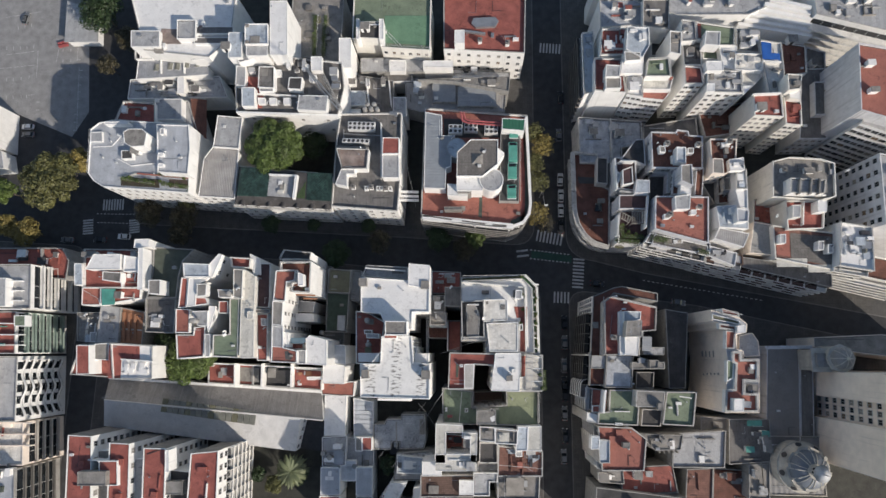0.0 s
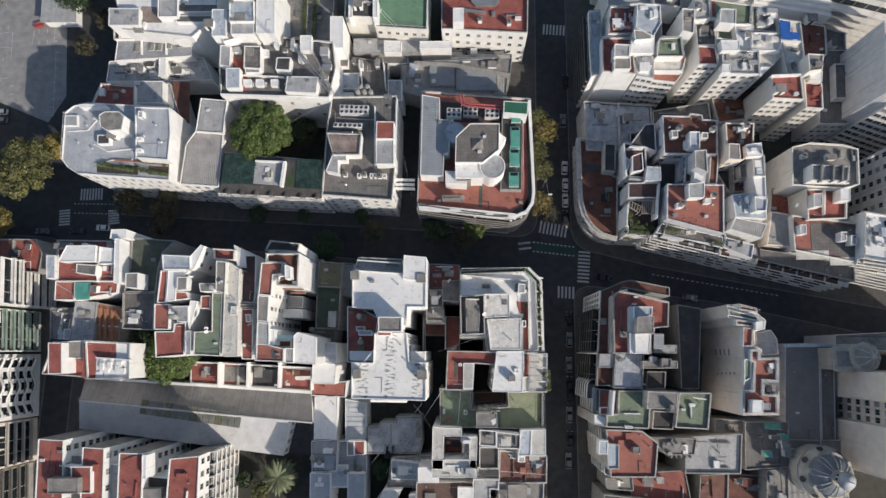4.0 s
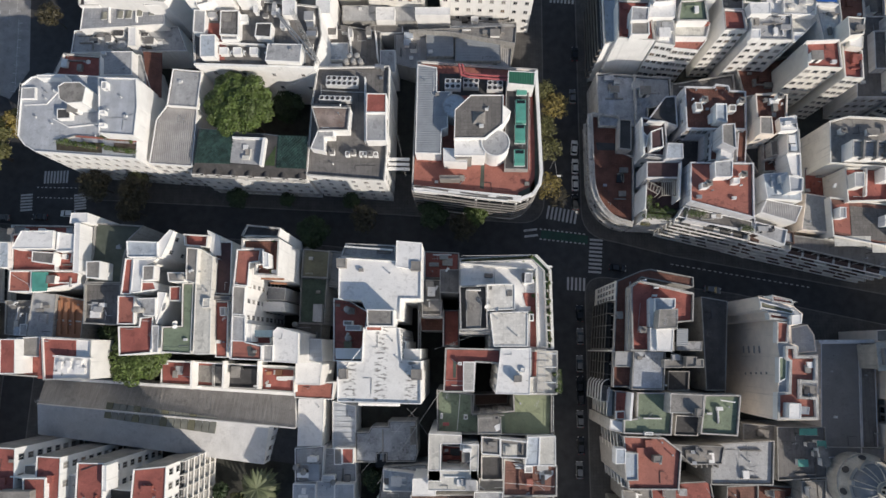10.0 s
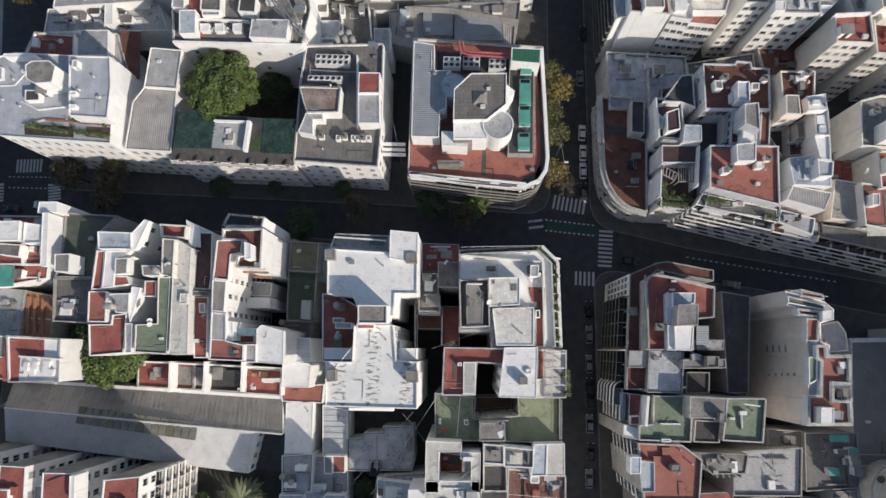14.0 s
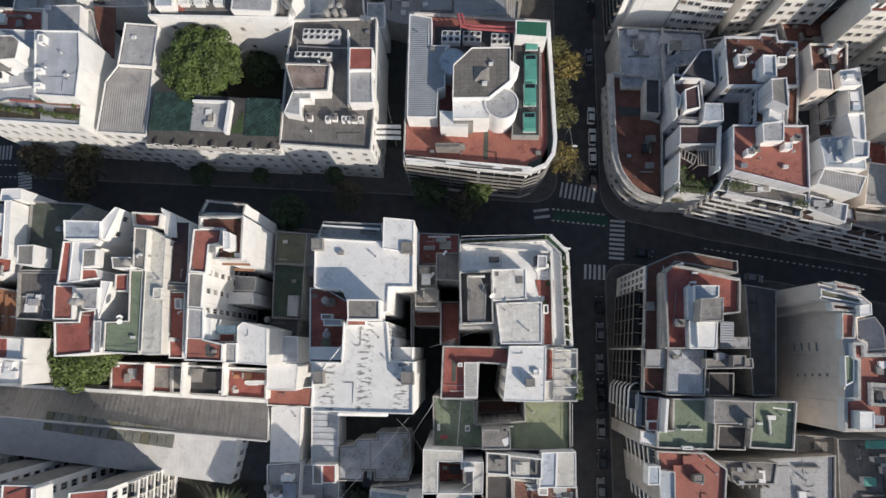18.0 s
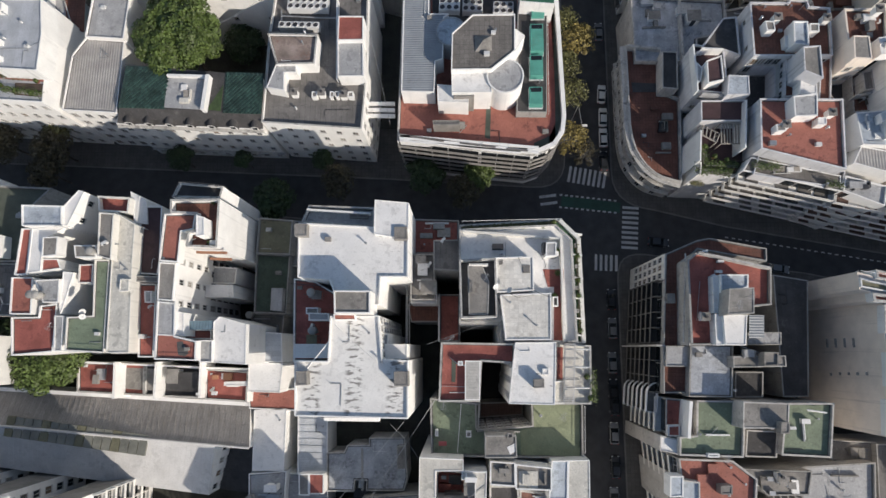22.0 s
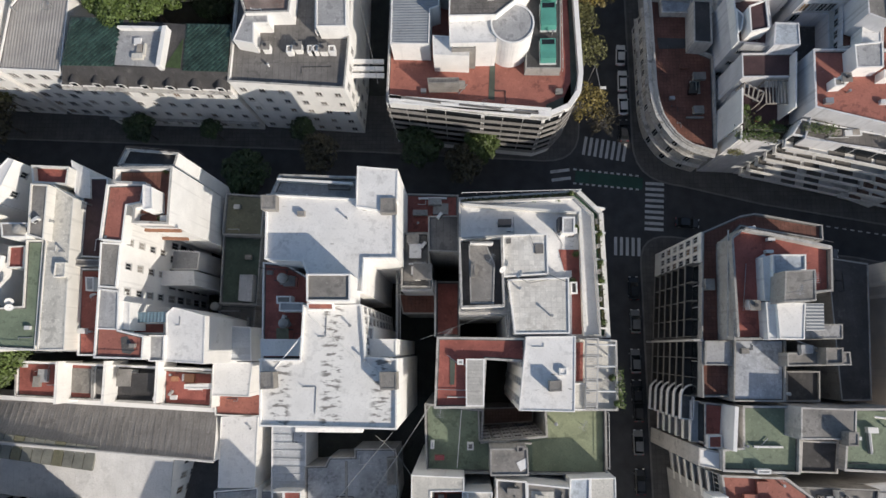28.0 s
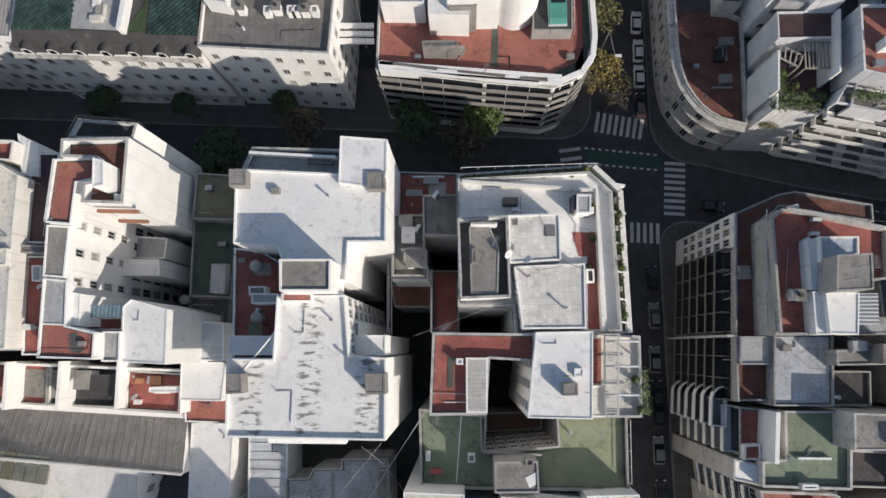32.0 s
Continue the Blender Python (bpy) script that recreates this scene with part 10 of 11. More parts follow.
def church_dome(c, z, r):
    ob = tagged(new("church_dome"), "blue-grey ribbed church dome on a cream stone drum", "dome")
    ob.matrix_basis = pose(c[0], c[1], 0)
    part("drum", mesh_of("drum", *cylinder(r, 0, z, 40), [STONE]), ob)
    part("cornice", mesh_of("cornice", *cylinder(r + 0.35, z, z + 0.5, 40), [STONE]), ob)
    part("attic", mesh_of("attic", *cylinder(r, z + 0.5, z + 2.6, 40, r * 0.84), [STONE]), ob)
    part("ledge", mesh_of("ledge", *cylinder(r * 0.88, z + 2.6, z + 3.0, 40), [STONE]), ob)
    part("shell", mesh_of("shell", *dome(r * 0.78, r * 0.55, z + 3.0, 48, 10), [DOME_LEAD], smooth=True), ob)
    for i in range(8):
        a = i * math.pi / 4 + 0.2
        part("oculus", mesh_of("oculus", *cylinder(0.75, 0, 0.2, 16), [DARK_METAL]), ob, pose(r * 0.945 * math.cos(a), r * 0.945 * math.sin(a), z + 1.5, 0, 63, math.degrees(a)))
        part("oculus_frame", mesh_of("oculus_frame", *cylinder(1.0, 0, 0.1, 16), [STONE]), ob, pose(r * 0.945 * math.cos(a), r * 0.945 * math.sin(a), z + 1.5, 0, 63, math.degrees(a)))
        for da in (-0.13, 0.13):
            s = a + math.pi / 8 + da
            pts = [(r * 0.79 * math.cos(t) * math.cos(s), r * 0.79 * math.cos(t) * math.sin(s), z + 3.0 + r * 0.56 * math.sin(t)) for t in (0, 0.3, 0.6, 0.9, 1.2, 1.35)]
            part("rib", mesh_of("rib", *tube(pts, 0.13), [STONE]), ob)
        part("bracket", mesh_of("bracket", *box(-0.35, -0.5, z + 2.6, 0.5, 0.5, z + 3.7), [STONE]), ob, pose(r * 0.8 * math.cos(a + math.pi / 8), r * 0.8 * math.sin(a + math.pi / 8), 0, 0, 0, math.degrees(a) + 22.5))
    top = z + 3.0 + r * 0.5
    part("lantern_ring", mesh_of("lantern_ring", *cylinder(1.9, top - 0.5, top + 0.4, 24), [STONE]), ob)
    part("lantern", mesh_of("lantern", *cylinder(1.3, top + 0.4, top + 2.8, 20), [STONE]), ob)
    for i in range(8):
        a = i * math.pi / 4
        part("lantern_window", mesh_of("lantern_window", *box(-0.05, -0.28, top + 0.8, 0.05, 0.28, top + 2.4), [GLASS]), ob, pose(1.3 * math.cos(a), 1.3 * math.sin(a), 0, 0, 0, math.degrees(a)))
    part("lantern_cap", mesh_of("lantern_cap", *cylinder(2.1, top + 2.8, top + 3.8, 28, 0.25), [ROOF_ICE], smooth=True), ob)
    part("finial", mesh_of("finial", *cylinder(0.12, top + 3.7, top + 5.6, 8), [METAL]), ob)


def wavy_balconies(owner, p, q, z, step, count, depth):
    """Stacked balconies whose solid white fronts swell out in waves; outward is to the right of p to q."""
    m, length = at(p, q, 0)
    n = 36
    outer = [(length * i / n, -depth * (0.55 + 0.45 * math.cos(4 * math.pi * i / n))) for i in range(n + 1)]
    poly = outer + [(length, 0.1), (0, 0.1)]
    floor = mesh_of("balcony_floor", *prism(poly, 0, 0.15), [TILE_GREY])
    front = mesh_of("balcony", *ring(poly, inset(poly, 0.14), 0, 0.85), [PLASTER])
    gl = mesh_of("glazing", *box(-1.0, -0.06, 0.2, 1.0, 0.02, step - 0.8), [GLASS])
    for k in range(count):
        place = Matrix.Translation((0, 0, z + k * step)) @ m
        part("balcony_floor", floor, HOUSES[owner], place)
        part("balcony", front, HOUSES[owner], place)
        for i in range(5):
            part("glazing", gl, HOUSES[owner], place @ Matrix.Translation((length * (i + 0.5) / 5, 0, 0)))


def trolley_row(p, q):
    ob = tagged(new("trolley_row"), "row of red shopping trolleys in the car park", "trolleys")
    m, length = at(p, q, 0.03)
    for k in range(2):
        for i in range(7):
            part("trolley", mesh_of("trolley", *box(i * length / 7, k * 1.1, 0, i * length / 7 + 0.3, k * 1.1 + 0.6, 0.95), [RED_PIPE]), ob, m)


GREEN_GLASS = material("pale_green_balcony_glass", (0.3, 0.38, 0.33), rough=0.3, vary=0.2, stain=0.5, stain_colour=(0.14, 0.2, 0.13))
BEIGE_BAND = material("beige_balcony", (0.5, 0.46, 0.41), vary=0.1, stain=0.4, stain_colour=(0.3, 0.27, 0.24), streak=0.4)


def bell_tower(c, d, z):
    ob = tagged(new("church_tower"), "stone church tower with a small ribbed cupola", "tower")
    oct8 = [(c[0] + 3.4 * math.cos(math.pi / 8 + i * math.pi / 4), c[1] + 3.4 * math.sin(math.pi / 8 + i * math.pi / 4)) for i in range(8)]
    part("shaft", mesh_of("shaft", *prism(oct8, 0, z), [STONE]), ob)
    part("cornice", mesh_of("cornice", *cylinder(3.7, z, z + 0.5, 8, cx=c[0], cy=c[1]), [STONE]), ob)
    part("cupola", mesh_of("cupola", *dome(2.8, 2.8, z + 0.5, 24, 7, c[0], c[1]), [LEAD]), ob)
    for i in range(8):
        a = i * math.pi / 4
        pts = [Vector((c[0] + 2.85 * math.cos(t) * math.cos(a), c[1] + 2.85 * math.cos(t) * math.sin(a), z + 0.5 + 2.85 * math.sin(t))) for t in (0, 0.4, 0.8, 1.2, 1.5)]
        part("rib", mesh_of("rib", *joined([rod(p, q, 0.12) for p, q in zip(pts, pts[1:])]), [STONE]), ob)
    part("finial", mesh_of("finial", *cylinder(0.5, z + 3.1, z + 4.6, 10, 0.1, c[0], c[1]), [STONE]), ob)
    part("belfry", mesh_of("belfry", *box(d[0] - 2.1, d[1] - 2.7, 0, d[0] + 2.1, d[1] + 2.7, z - 2), [STONE]), ob)
    part("belfry_cornice", mesh_of("belfry_cornice", *box(d[0] - 2.5, d[1] - 3.1, z - 2, d[0] + 2.5, d[1] + 3.1, z - 1.6), [STONE]), ob)
    part("belfry_roof", mesh_of("belfry_roof", *box(d[0] - 1.6, d[1] - 1.8, z - 1.6, d[0] + 1.6, d[1] + 1.8, z - 0.6), [LEAD]), ob)


def palm(c, z0, h):
    ob = tagged(new("palm_tree"), "feathery date palm in a shaded courtyard", "palm")
    ob.matrix_basis = pose(c[0], c[1], z0)
    part("trunk", mesh_of("trunk", *cylinder(0.4, 0, h, 12, 0.32), [BARK]), ob)
    rnd = random.Random(8)
    for i in range(44):
        a, lift = i * 2.399, rnd.uniform(-0.1, 1.0)
        v, f, prev = [], [], None
        for k in range(9):
            t = k / 8
            r = 4.8 * t
            p = Vector((r * math.cos(a), r * math.sin(a), h + lift * 2.2 * t - 3.2 * t * t * (1.1 - lift * 0.6)))
            side = Vector((-math.sin(a), math.cos(a), 0)) * (0.62 * math.sin(math.pi * min(1, t * 0.85 + 0.12)))
            drop = Vector((0, 0, -0.22))
            v += [p, p + side + drop, p - side + drop]
            if k and k % 1 == 0:
                o = len(v) - 6
                f += [(o, o + 3, o + 4 if k % 2 else o + 4, o + 1), (o + 3, o, o + 2, o + 5)]
        part("frond", mesh_of("frond", v, f, [LEAF_PALM]), ob)


LEAF_PALM = leaf_material("palm_fronds", (0.14, 0.16, 0.08))


def car_park(poly):
    thing("car_park", mesh_of("car_park", *prism(ccw(poly), 0, 0.02), [LOT]), pose(0, 0, 0), "worn grey asphalt car park", "car park", "", "structure")


def kiosk(poly, h):
    ob = tagged(new("parking_kiosk"), "low kiosk with a flat grey sheet roof", "kiosk")
    poly = ccw(poly)
    part("wall", mesh_of("wall", *prism(inset(poly, 0.5), 0, h - 0.3, False), [PLASTER]), ob)
    part("roof", mesh_of("roof", *prism(poly, h - 0.3, h), [ROOF_PALE]), ob)


def street_lamp(foot, head):
    ob = tagged(new("street_lamp"), "tall metal street lamp with a curved arm", "street lamp", "street lamps")
    part("pole", mesh_of("pole", *rod((*foot, 0.1), (*foot, 8.2), 0.09, 8), [METAL]), ob)
    part("arm", mesh_of("arm", *rod((*foot, 8.1), (head[0], head[1], 8.7), 0.06, 6), [METAL]), ob)
    part("lamp_head", mesh_of("lamp_head", *box(head[0] - 0.1, head[1] - 0.22, 8.6, head[0] + 1.0, head[1] + 0.22, 8.8), [WHITE_METAL]), ob)


def hedge(p, q, z, w):
    p, q = Vector((*p, z)), Vector((*q, z))
    rnd, v, f = random.Random(int(abs(p.x * 10))), [], []
    n = int((q - p).length * 60 * (0.5 + w))
    for i in range(n):
        c = p.lerp(q, rnd.random()) + Vector((rnd.gauss(0, w * 0.45), rnd.gauss(0, w * 0.45), abs(rnd.gauss(0.5, 0.3)) * (0.5 + w)))
        a = Vector((rnd.gauss(0, 1), rnd.gauss(0, 1), rnd.gauss(0, 0.6))).normalized() * 0.15
        b = a.cross(Vector((rnd.gauss(0, 0.4), rnd.gauss(0, 0.4), 1))).normalized() * 0.1
        o = len(v)
        v += [c - a, c - b, c + a, c + b]
        f.append((o, o + 1, o + 2, o + 3))
    ob = tagged(new("planter_hedge"), "straggly green planting in a roof trough", "plants", "roof planting")
    part("foliage", mesh_of("foliage", v, f, [LEAF_GREEN if w > 0.5 else LEAF_OLIVE]), ob)
    part("trough", mesh_of("trough", *strip(p.xy, q.xy, w * 0.5, z - 0.02, z + 0.4), [CONCRETE]), ob)


def wire(a, b):
    a, b = Vector(a), Vector(b)
    pts = [a.lerp(b, i / 8) + Vector((0, 0, -1.6 * math.sin(math.pi * i / 8))) for i in range(9)]
    ob = tagged(new("overhead_cable"), "thin grey cable slung between roofs", "cable", "roof cables")
    part("strand", mesh_of("strand", *tube(pts, 0.035, 4), [METAL]), ob)



bands("round_cornered_hotel_building", (-48.5, 17.3), (-33.0, 15.2), 3.4, 2.45, 6, 0.45, PALE_BAND, rail=1.0)
bands("round_cornered_hotel_building", (-33.0, 15.2), (-23.4, 14.2), 3.4, 2.45, 6, 0.45, PALE_BAND, rail=1.0)
bands("round_cornered_hotel_building", (-23.4, 14.2), (-20.6, 15.2), 3.4, 2.45, 6, 0.45, PALE_BAND, rail=1.0)
bands("round_cornered_hotel_building", (-20.6, 15.2), (-18.6, 17.5), 3.4, 2.45, 6, 0.45, PALE_BAND, rail=1.0)
bands("round_cornered_hotel_building", (-18.6, 17.5), (-17.6, 21.2), 3.4, 2.45, 6, 0.45, PALE_BAND, rail=1.0)
bands("red_roofed_tower", (13.6, 10.7), (30.3, 6.8), 2.7, 2.9, 6, 1.3, CREAM_BAND, rail=0.95, floor=GREY_BAND, pads=2.4)
bands("metal_roofed_building", (30.5, 6.7), (39.8, 4.5), 2.7, 2.9, 6, 1.4, CREAM_BAND, rail=0.95, floor=TILE_BROWN, pads=2.0)
bands("weathered_terrace_building", (40.0, 4.4), (64.0, -1.1), 2.7, 2.9, 5, 1.3, CREAM_BAND, rail=0.8, floor=TILE_BROWN, pads=3.0)
hedge((15.5, 11.6), (19.5, 10.8), 20.1, 0.9)
hedge((27.5, 8.2), (30.0, 7.6), 20.1, 0.8)
hedge((6.5, 11.5), (12.5, 10.9), 17.3, 0.9)
bands("weathered_terrace_building", (65.3, 3.1), (87.6, -1.9), 3.2, 2.9, 5, 1.4, CREAM_BAND)
bands("weathered_terrace_building", (62.5, 3.9), (71.3, 2.5), 3.2, 2.9, 7, 1.2, CREAM_BAND)
bands("terraced_white_tower", (7.6, 12.5), (16.5, 13.5), 3.2, 2.9, 5, 1.5, CREAM_BAND, rail=1.0, floor=GREY_BAND, pads=2.6)
cornice("curved_corner_building", [(-3.5, 39.7), (-3.4, 22.9), (-3.1, 20.1), (-2.5, 17.7), (-1.5, 15.8), (-0.4, 14.2), (0.9, 13.0), (2.3, 12.1), (4.2, 11.5), (6.0, 11.0)], 10.9, 1.0)
cornice("curved_corner_building", [(-3.5, 39.7), (-3.4, 22.9), (-3.1, 20.1), (-2.5, 17.7), (-1.5, 15.8), (-0.4, 14.2), (0.9, 13.0), (2.3, 12.1), (4.2, 11.5), (6.0, 11.0)], 7.4, 0.45)
cornice("curved_corner_building", [(-3.5, 39.7), (-3.4, 22.9), (-3.1, 20.1), (-2.5, 17.7), (-1.5, 15.8), (-0.4, 14.2), (0.9, 13.0), (2.3, 12.1), (4.2, 11.5), (6.0, 11.0)], 3.9, 0.6)
hedge((7.5, 10.6), (9.5, 10.4), 12.0, 0.5)
bands("balcony_fronted_tower", (-2.4, -19.9), (-3.1, -28.1), 3.0, 2.85, 6, 1.25, GREY_BAND, rail=0.5, floor=SHADE_FLOOR, posts=2.7)
bands("balcony_fronted_tower", (-1.5, -9.0), (-2.4, -19.8), 3.0, 2.85, 6, 1.25, GREY_BAND, rail=0.5, floor=SHADE_FLOOR, posts=2.7)
slab("balcony_fronted_tower", "white_front", [(-1.4, -4.5), (-1.75, -8.9), (-1.5, -8.9), (-1.2, -4.5)], 0, 20.9, PLASTER_CREAM)
windows(HOUSES["balcony_fronted_tower"], (-1.42, -4.7), (-1.76, -8.8), 3.2, 20.4, 3, 6, 0.8, 1.5)
slab("balcony_fronted_tower", "party_wall", [(-3.8, -20.3), (-2.4, -20.3), (-2.4, -20.0), (-3.8, -20.0)], 0, 21.6, PLASTER_OLD)
bands("green_roofed_tower", (-2.0, -28.8), (-2.4, -34.5), 3.0, 2.8, 6, 1.3, CREAM_BAND)
bands("orange_roofed_building", (-1.0, -38.3), (-0.3, -49.3), 3.0, 2.85, 6, 0.7, CREAM_BAND)
bands("white_slab_tower", (-2.1, 72.7), (-1.9, 53.4), 3.0, 2.85, 6, 1.0, GREY_BAND)
bands("balcony_tower", (-156.5, -9.5), (-158.0, 2.8), 3.0, 2.9, 6, 1.4, CREAM_BAND, rail=0.7)
bands("balcony_tower", (-159.4, -21.8), (-160.8, -10.6), 3.0, 2.9, 6, 1.4, GREEN_GLASS, rail=0.7)
bands("balcony_tower", (-156.4, -51.9), (-157.8, -40.8), 3.0, 2.9, 4, 0.9, BEIGE_BAND, rail=0.6)
bands("balcony_tower", (-154.3, -77.4), (-157.4, -52.9), 3.0, 2.9, 5, 0.9, GREY_BAND, rail=0.6)
wavy_balconies("balcony_tower", (-157.6, -39.1), (-159.2, -23.7), 3.2, 2.9, 6, 1.4)
bands("far_terrace_building", (64.8, 77.3), (102.7, 66.7), 3.0, 2.9, 6, 2.5, CREAM_BAND)
bands("red_roofed_comb_building", (-97.8, -66.2), (-98.6, -45.6), 2.8, 2.85, 6, 1.0, CREAM_BAND, rail=0.6, posts=2.9)
for comb_p, comb_q, comb_z in (((-139.7, -42.7), (-133.3, -42.9), 23.9), ((-128.4, -44.4), (-122.9, -44.6), 23.9), ((-118.6, -45.4), (-112.6, -45.4), 24.9), ((-105.8, -46.4), (-98.6, -45.6), 25.5)):
    slab("red_roofed_comb_building", "gable_wall", [comb_p, comb_q, (comb_q[0], comb_q[1] + 0.08), (comb_p[0], comb_p[1] + 0.08)], 0, comb_z, CONCRETE)
scatter(build_ac(), [(5.6, -8.2, 25, 0), (6.0, -6.5, 25, 0), (5.9, -17.4, 25, 85), (3.5, -4.9, 25, 9), (4.5, -9.0, 25, 30), (2.2, -15.3, 25, 73), (14.7, -33.3, 20, 0), (17.8, -33.3, 20, 0), (-29.7, -5.3, 26, 0), (-39.5, -2.8, 24, 55), (-41.9, -6.7, 22, 60), (48.8, 17.8, 21, 65), (66.6, 7.5, 23.2, 0), (68.0, 7.1, 23.2, 0)])
scatter(build_ac(), [(-140.3, -11.5, 15, 45), (-142.5, -13.6, 15, 83), (-144.4, -10.8, 15, 55), (-95.4, -4.2, 28.35, 35), (-61.4, -15.2, 24, 30), (-61.3, -17.5, 24, 70), (-84.4, 50.6, 22, 25), (-93.2, 50.6, 22, 60), (-90.0, 50.6, 22, 80), (8.0, 69.0, 24, 72), (5.6, 66.8, 24, 20), (38.3, 57.2, 25, 8), (33.7, 58.5, 25, 70), (67.5, 30.0, 23, 30)])
scatter(build_tank(), [(-106.5, -12.7, 27, 58), (-107.3, -12.7, 27, 69), (-97.8, -5.5, 27.5, 1), (-65.3, 49.5, 19, 20), (-63.5, 49.5, 19, 35), (-61.7, 49.4, 19, 50), (-64.5, 50.8, 19, 79), (-62.6, 50.9, 19, 30), (-73.2, -49.4, 9, 60), (-75.1, -48.3, 9, 25), (-66.5, -51.9, 7, 80), (44.6, -41.1, 13, 10), (-77.2, -17.0, 10, 58), (-76.9, -14.9, 10, 80), (-61.5, -11.9, 24, 71), (-61.0, -18.2, 24, 30)])
scatter(build_dish(), [(-30.9, -11.3, 29, 200), (-98.4, -15.5, 27, 200), (-98.3, -16.3, 27, 200), (5.2, -30.8, 19.5, 150), (-132.9, 51.4, 15.8, 200), (-89.2, -14.4, 23, 190), (-86.1, -16.0, 23, 190), (-80.1, -3.9, 28, 190), (-82.5, -28.7, 11.6, 10), (-28.8, -11.8, 28.6, 43), (-88.2, -15.2, 23, 53)])
scatter(build_antenna(), [(-53.8, -13.8, 31.4, 10), (-32.6, -10.1, 28.5, 55), (4.9, -14.3, 30.5, 70), (6.9, -12.8, 30.4, 85), (5.6, -24.0, 22.2, 15), (5.4, -37.7, 21.7, 80), (-103.6, -1.2, 26, 10), (-102.7, -18.0, 26.5, 65), (-39.3, -30.3, 20.3, 85), (-19.8, -31.7, 20.3, 60), (12.0, 30.3, 21.4, 20), (-137.1, -33.8, 11, 40), (-33.1, 14.7, 20, 65), (23.8, 39.2, 24, 70), (-38.1, -19.5, 27, 40)])
scatter(build_vent(), [(-67.6, 23.4, 18.8, 50), (-65.7, 37.0, 22, 40), (-119.9, 34.3, 26, 50), (-117.1, 37.4, 26, 30), (-115.1, 32.7, 26, 10), (-124.7, 29.2, 22, 20), (-138.5, 38.9, 22, 0), (-140.3, 34.0, 22, 45), (-136.1, 32.4, 22, 0), (16.9, 37.6, 23.8, 45), (28.4, 37.7, 23.8, 30), (26.7, 17.2, 23.2, 15), (8.0, -27.3, 22.2, 5), (-23.2, -31.8, 20.3, 30), (6.5, -43.7, 20.6, 0), (-30.2, -37.0, 23.3, 70), (28.1, -44.0, 14.6, 35)])
scatter(build_chimney(), [(-67.8, 26.1, 18.8, 0), (-62.6, 26.0, 18.8, 0), (-58.5, 25.6, 18.8, 0), (19.2, 17.4, 23.2, 0), (27.1, 19.5, 23.2, 0), (19.2, 37.1, 23.8, 0), (27.6, 36.8, 23.8, 0), (2.6, -15.6, 25, 0), (59.6, 10.2, 20.6, 0), (61.8, 9.4, 20.6, 0), (50.6, 30.2, 22.3, 0), (21.5, -42.0, 14.6, 0), (16.0, -41.2, 17.8, 0), (-120.2, -24.2, 11, 0), (-31.8, 72.4, 16.3, 0), (-23.6, 71.5, 16.3, 0), (34.8, 36.7, 26.4, 0)])
scatter(build_skylight(), [(-76.9, -30.0, 8.8, 0), (-132.7, 66.6, 12.9, 0), (-128.4, 66.9, 12.9, 0), (-126.1, 66.9, 12.9, 0), (-123.2, 67.5, 12.9, 0), (-119.8, 67.8, 12.9, 0), (3.4, 22.7, 10.7, 0), (-84.0, 56.5, 22, 0), (69.6, 8.3, 23.2, 0)])
scatter(build_bulkhead(), [(-94.6, 59.1, 22, 0), (-130.1, 35.7, 22, 0), (44.8, 47.3, 24.3, 0), (9.7, 44.8, 11.4, 0), (-41.9, -10.8, 21.6, 0), (-90.2, -26.4, 10.5, 90), (-66.0, 75.0, 19.7, 0), (-104.6, 65.4, 26, 0), (-96.1, 67.0, 26, 0), (-34.6, -42.7, 21.8, 0), (1.5, -52.2, 12.6, 0), (59.4, 71.6, 16.6, 0)])
scatter(build_pot(), [(-20.6, -8.6, 25, 50), (-21.2, -12.3, 25, 48), (-20.7, -4.8, 25, 63), (-20.2, -5.1, 25, 11), (-17.1, -5.6, 24.3, 38), (-17.1, -9.6, 24.3, 10), (-17.1, -12.2, 24.3, 83), (-17.1, -17.9, 24.3, 40), (-20.9, 0.2, 24.3, 30), (-22.7, -0.6, 24.3, 2), (-26.1, -0.7, 24.3, 73), (-29.1, -0.8, 24.3, 48), (-131.8, 28.1, 21.8, 52), (-129.3, 26.8, 21.8, 65), (-127.0, 27.3, 21.8, 47), (-124.5, 26.4, 21.8, 38), (-122.7, 26.9, 21.8, 89), (-119.7, 25.8, 21.8, 22), (-116.5, 25.3, 21.8, 75), (-115.8, 27.7, 21.8, 42), (-16.5, -25.2, 25.5, 30), (-16.0, -28.5, 25.5, 5), (-34.9, -1.3, 24.3, 42), (-77.6, -4.2, 28.2, 45), (-77.5, 2.7, 28.2, 20), (8.1, 15.9, 17.2, 45), (9.7, 14.0, 17.2, 15), (11.8, 13.3, 17.2, 27)])
scatter(build_car(paint("white_car_paint", (0.68, 0.68, 0.67)), "small white hatchback parked at the kerb"), [(-6.0, 34.2, 0.0, 86), (-5.9, 28.9, 0.0, 88), (-6.0, 24.2, 0.0, 90), (-176.7, 13.5, 0.0, 178), (-144.8, 15.0, 0.0, 178), (-181.8, 52.1, 0.0, 180)])
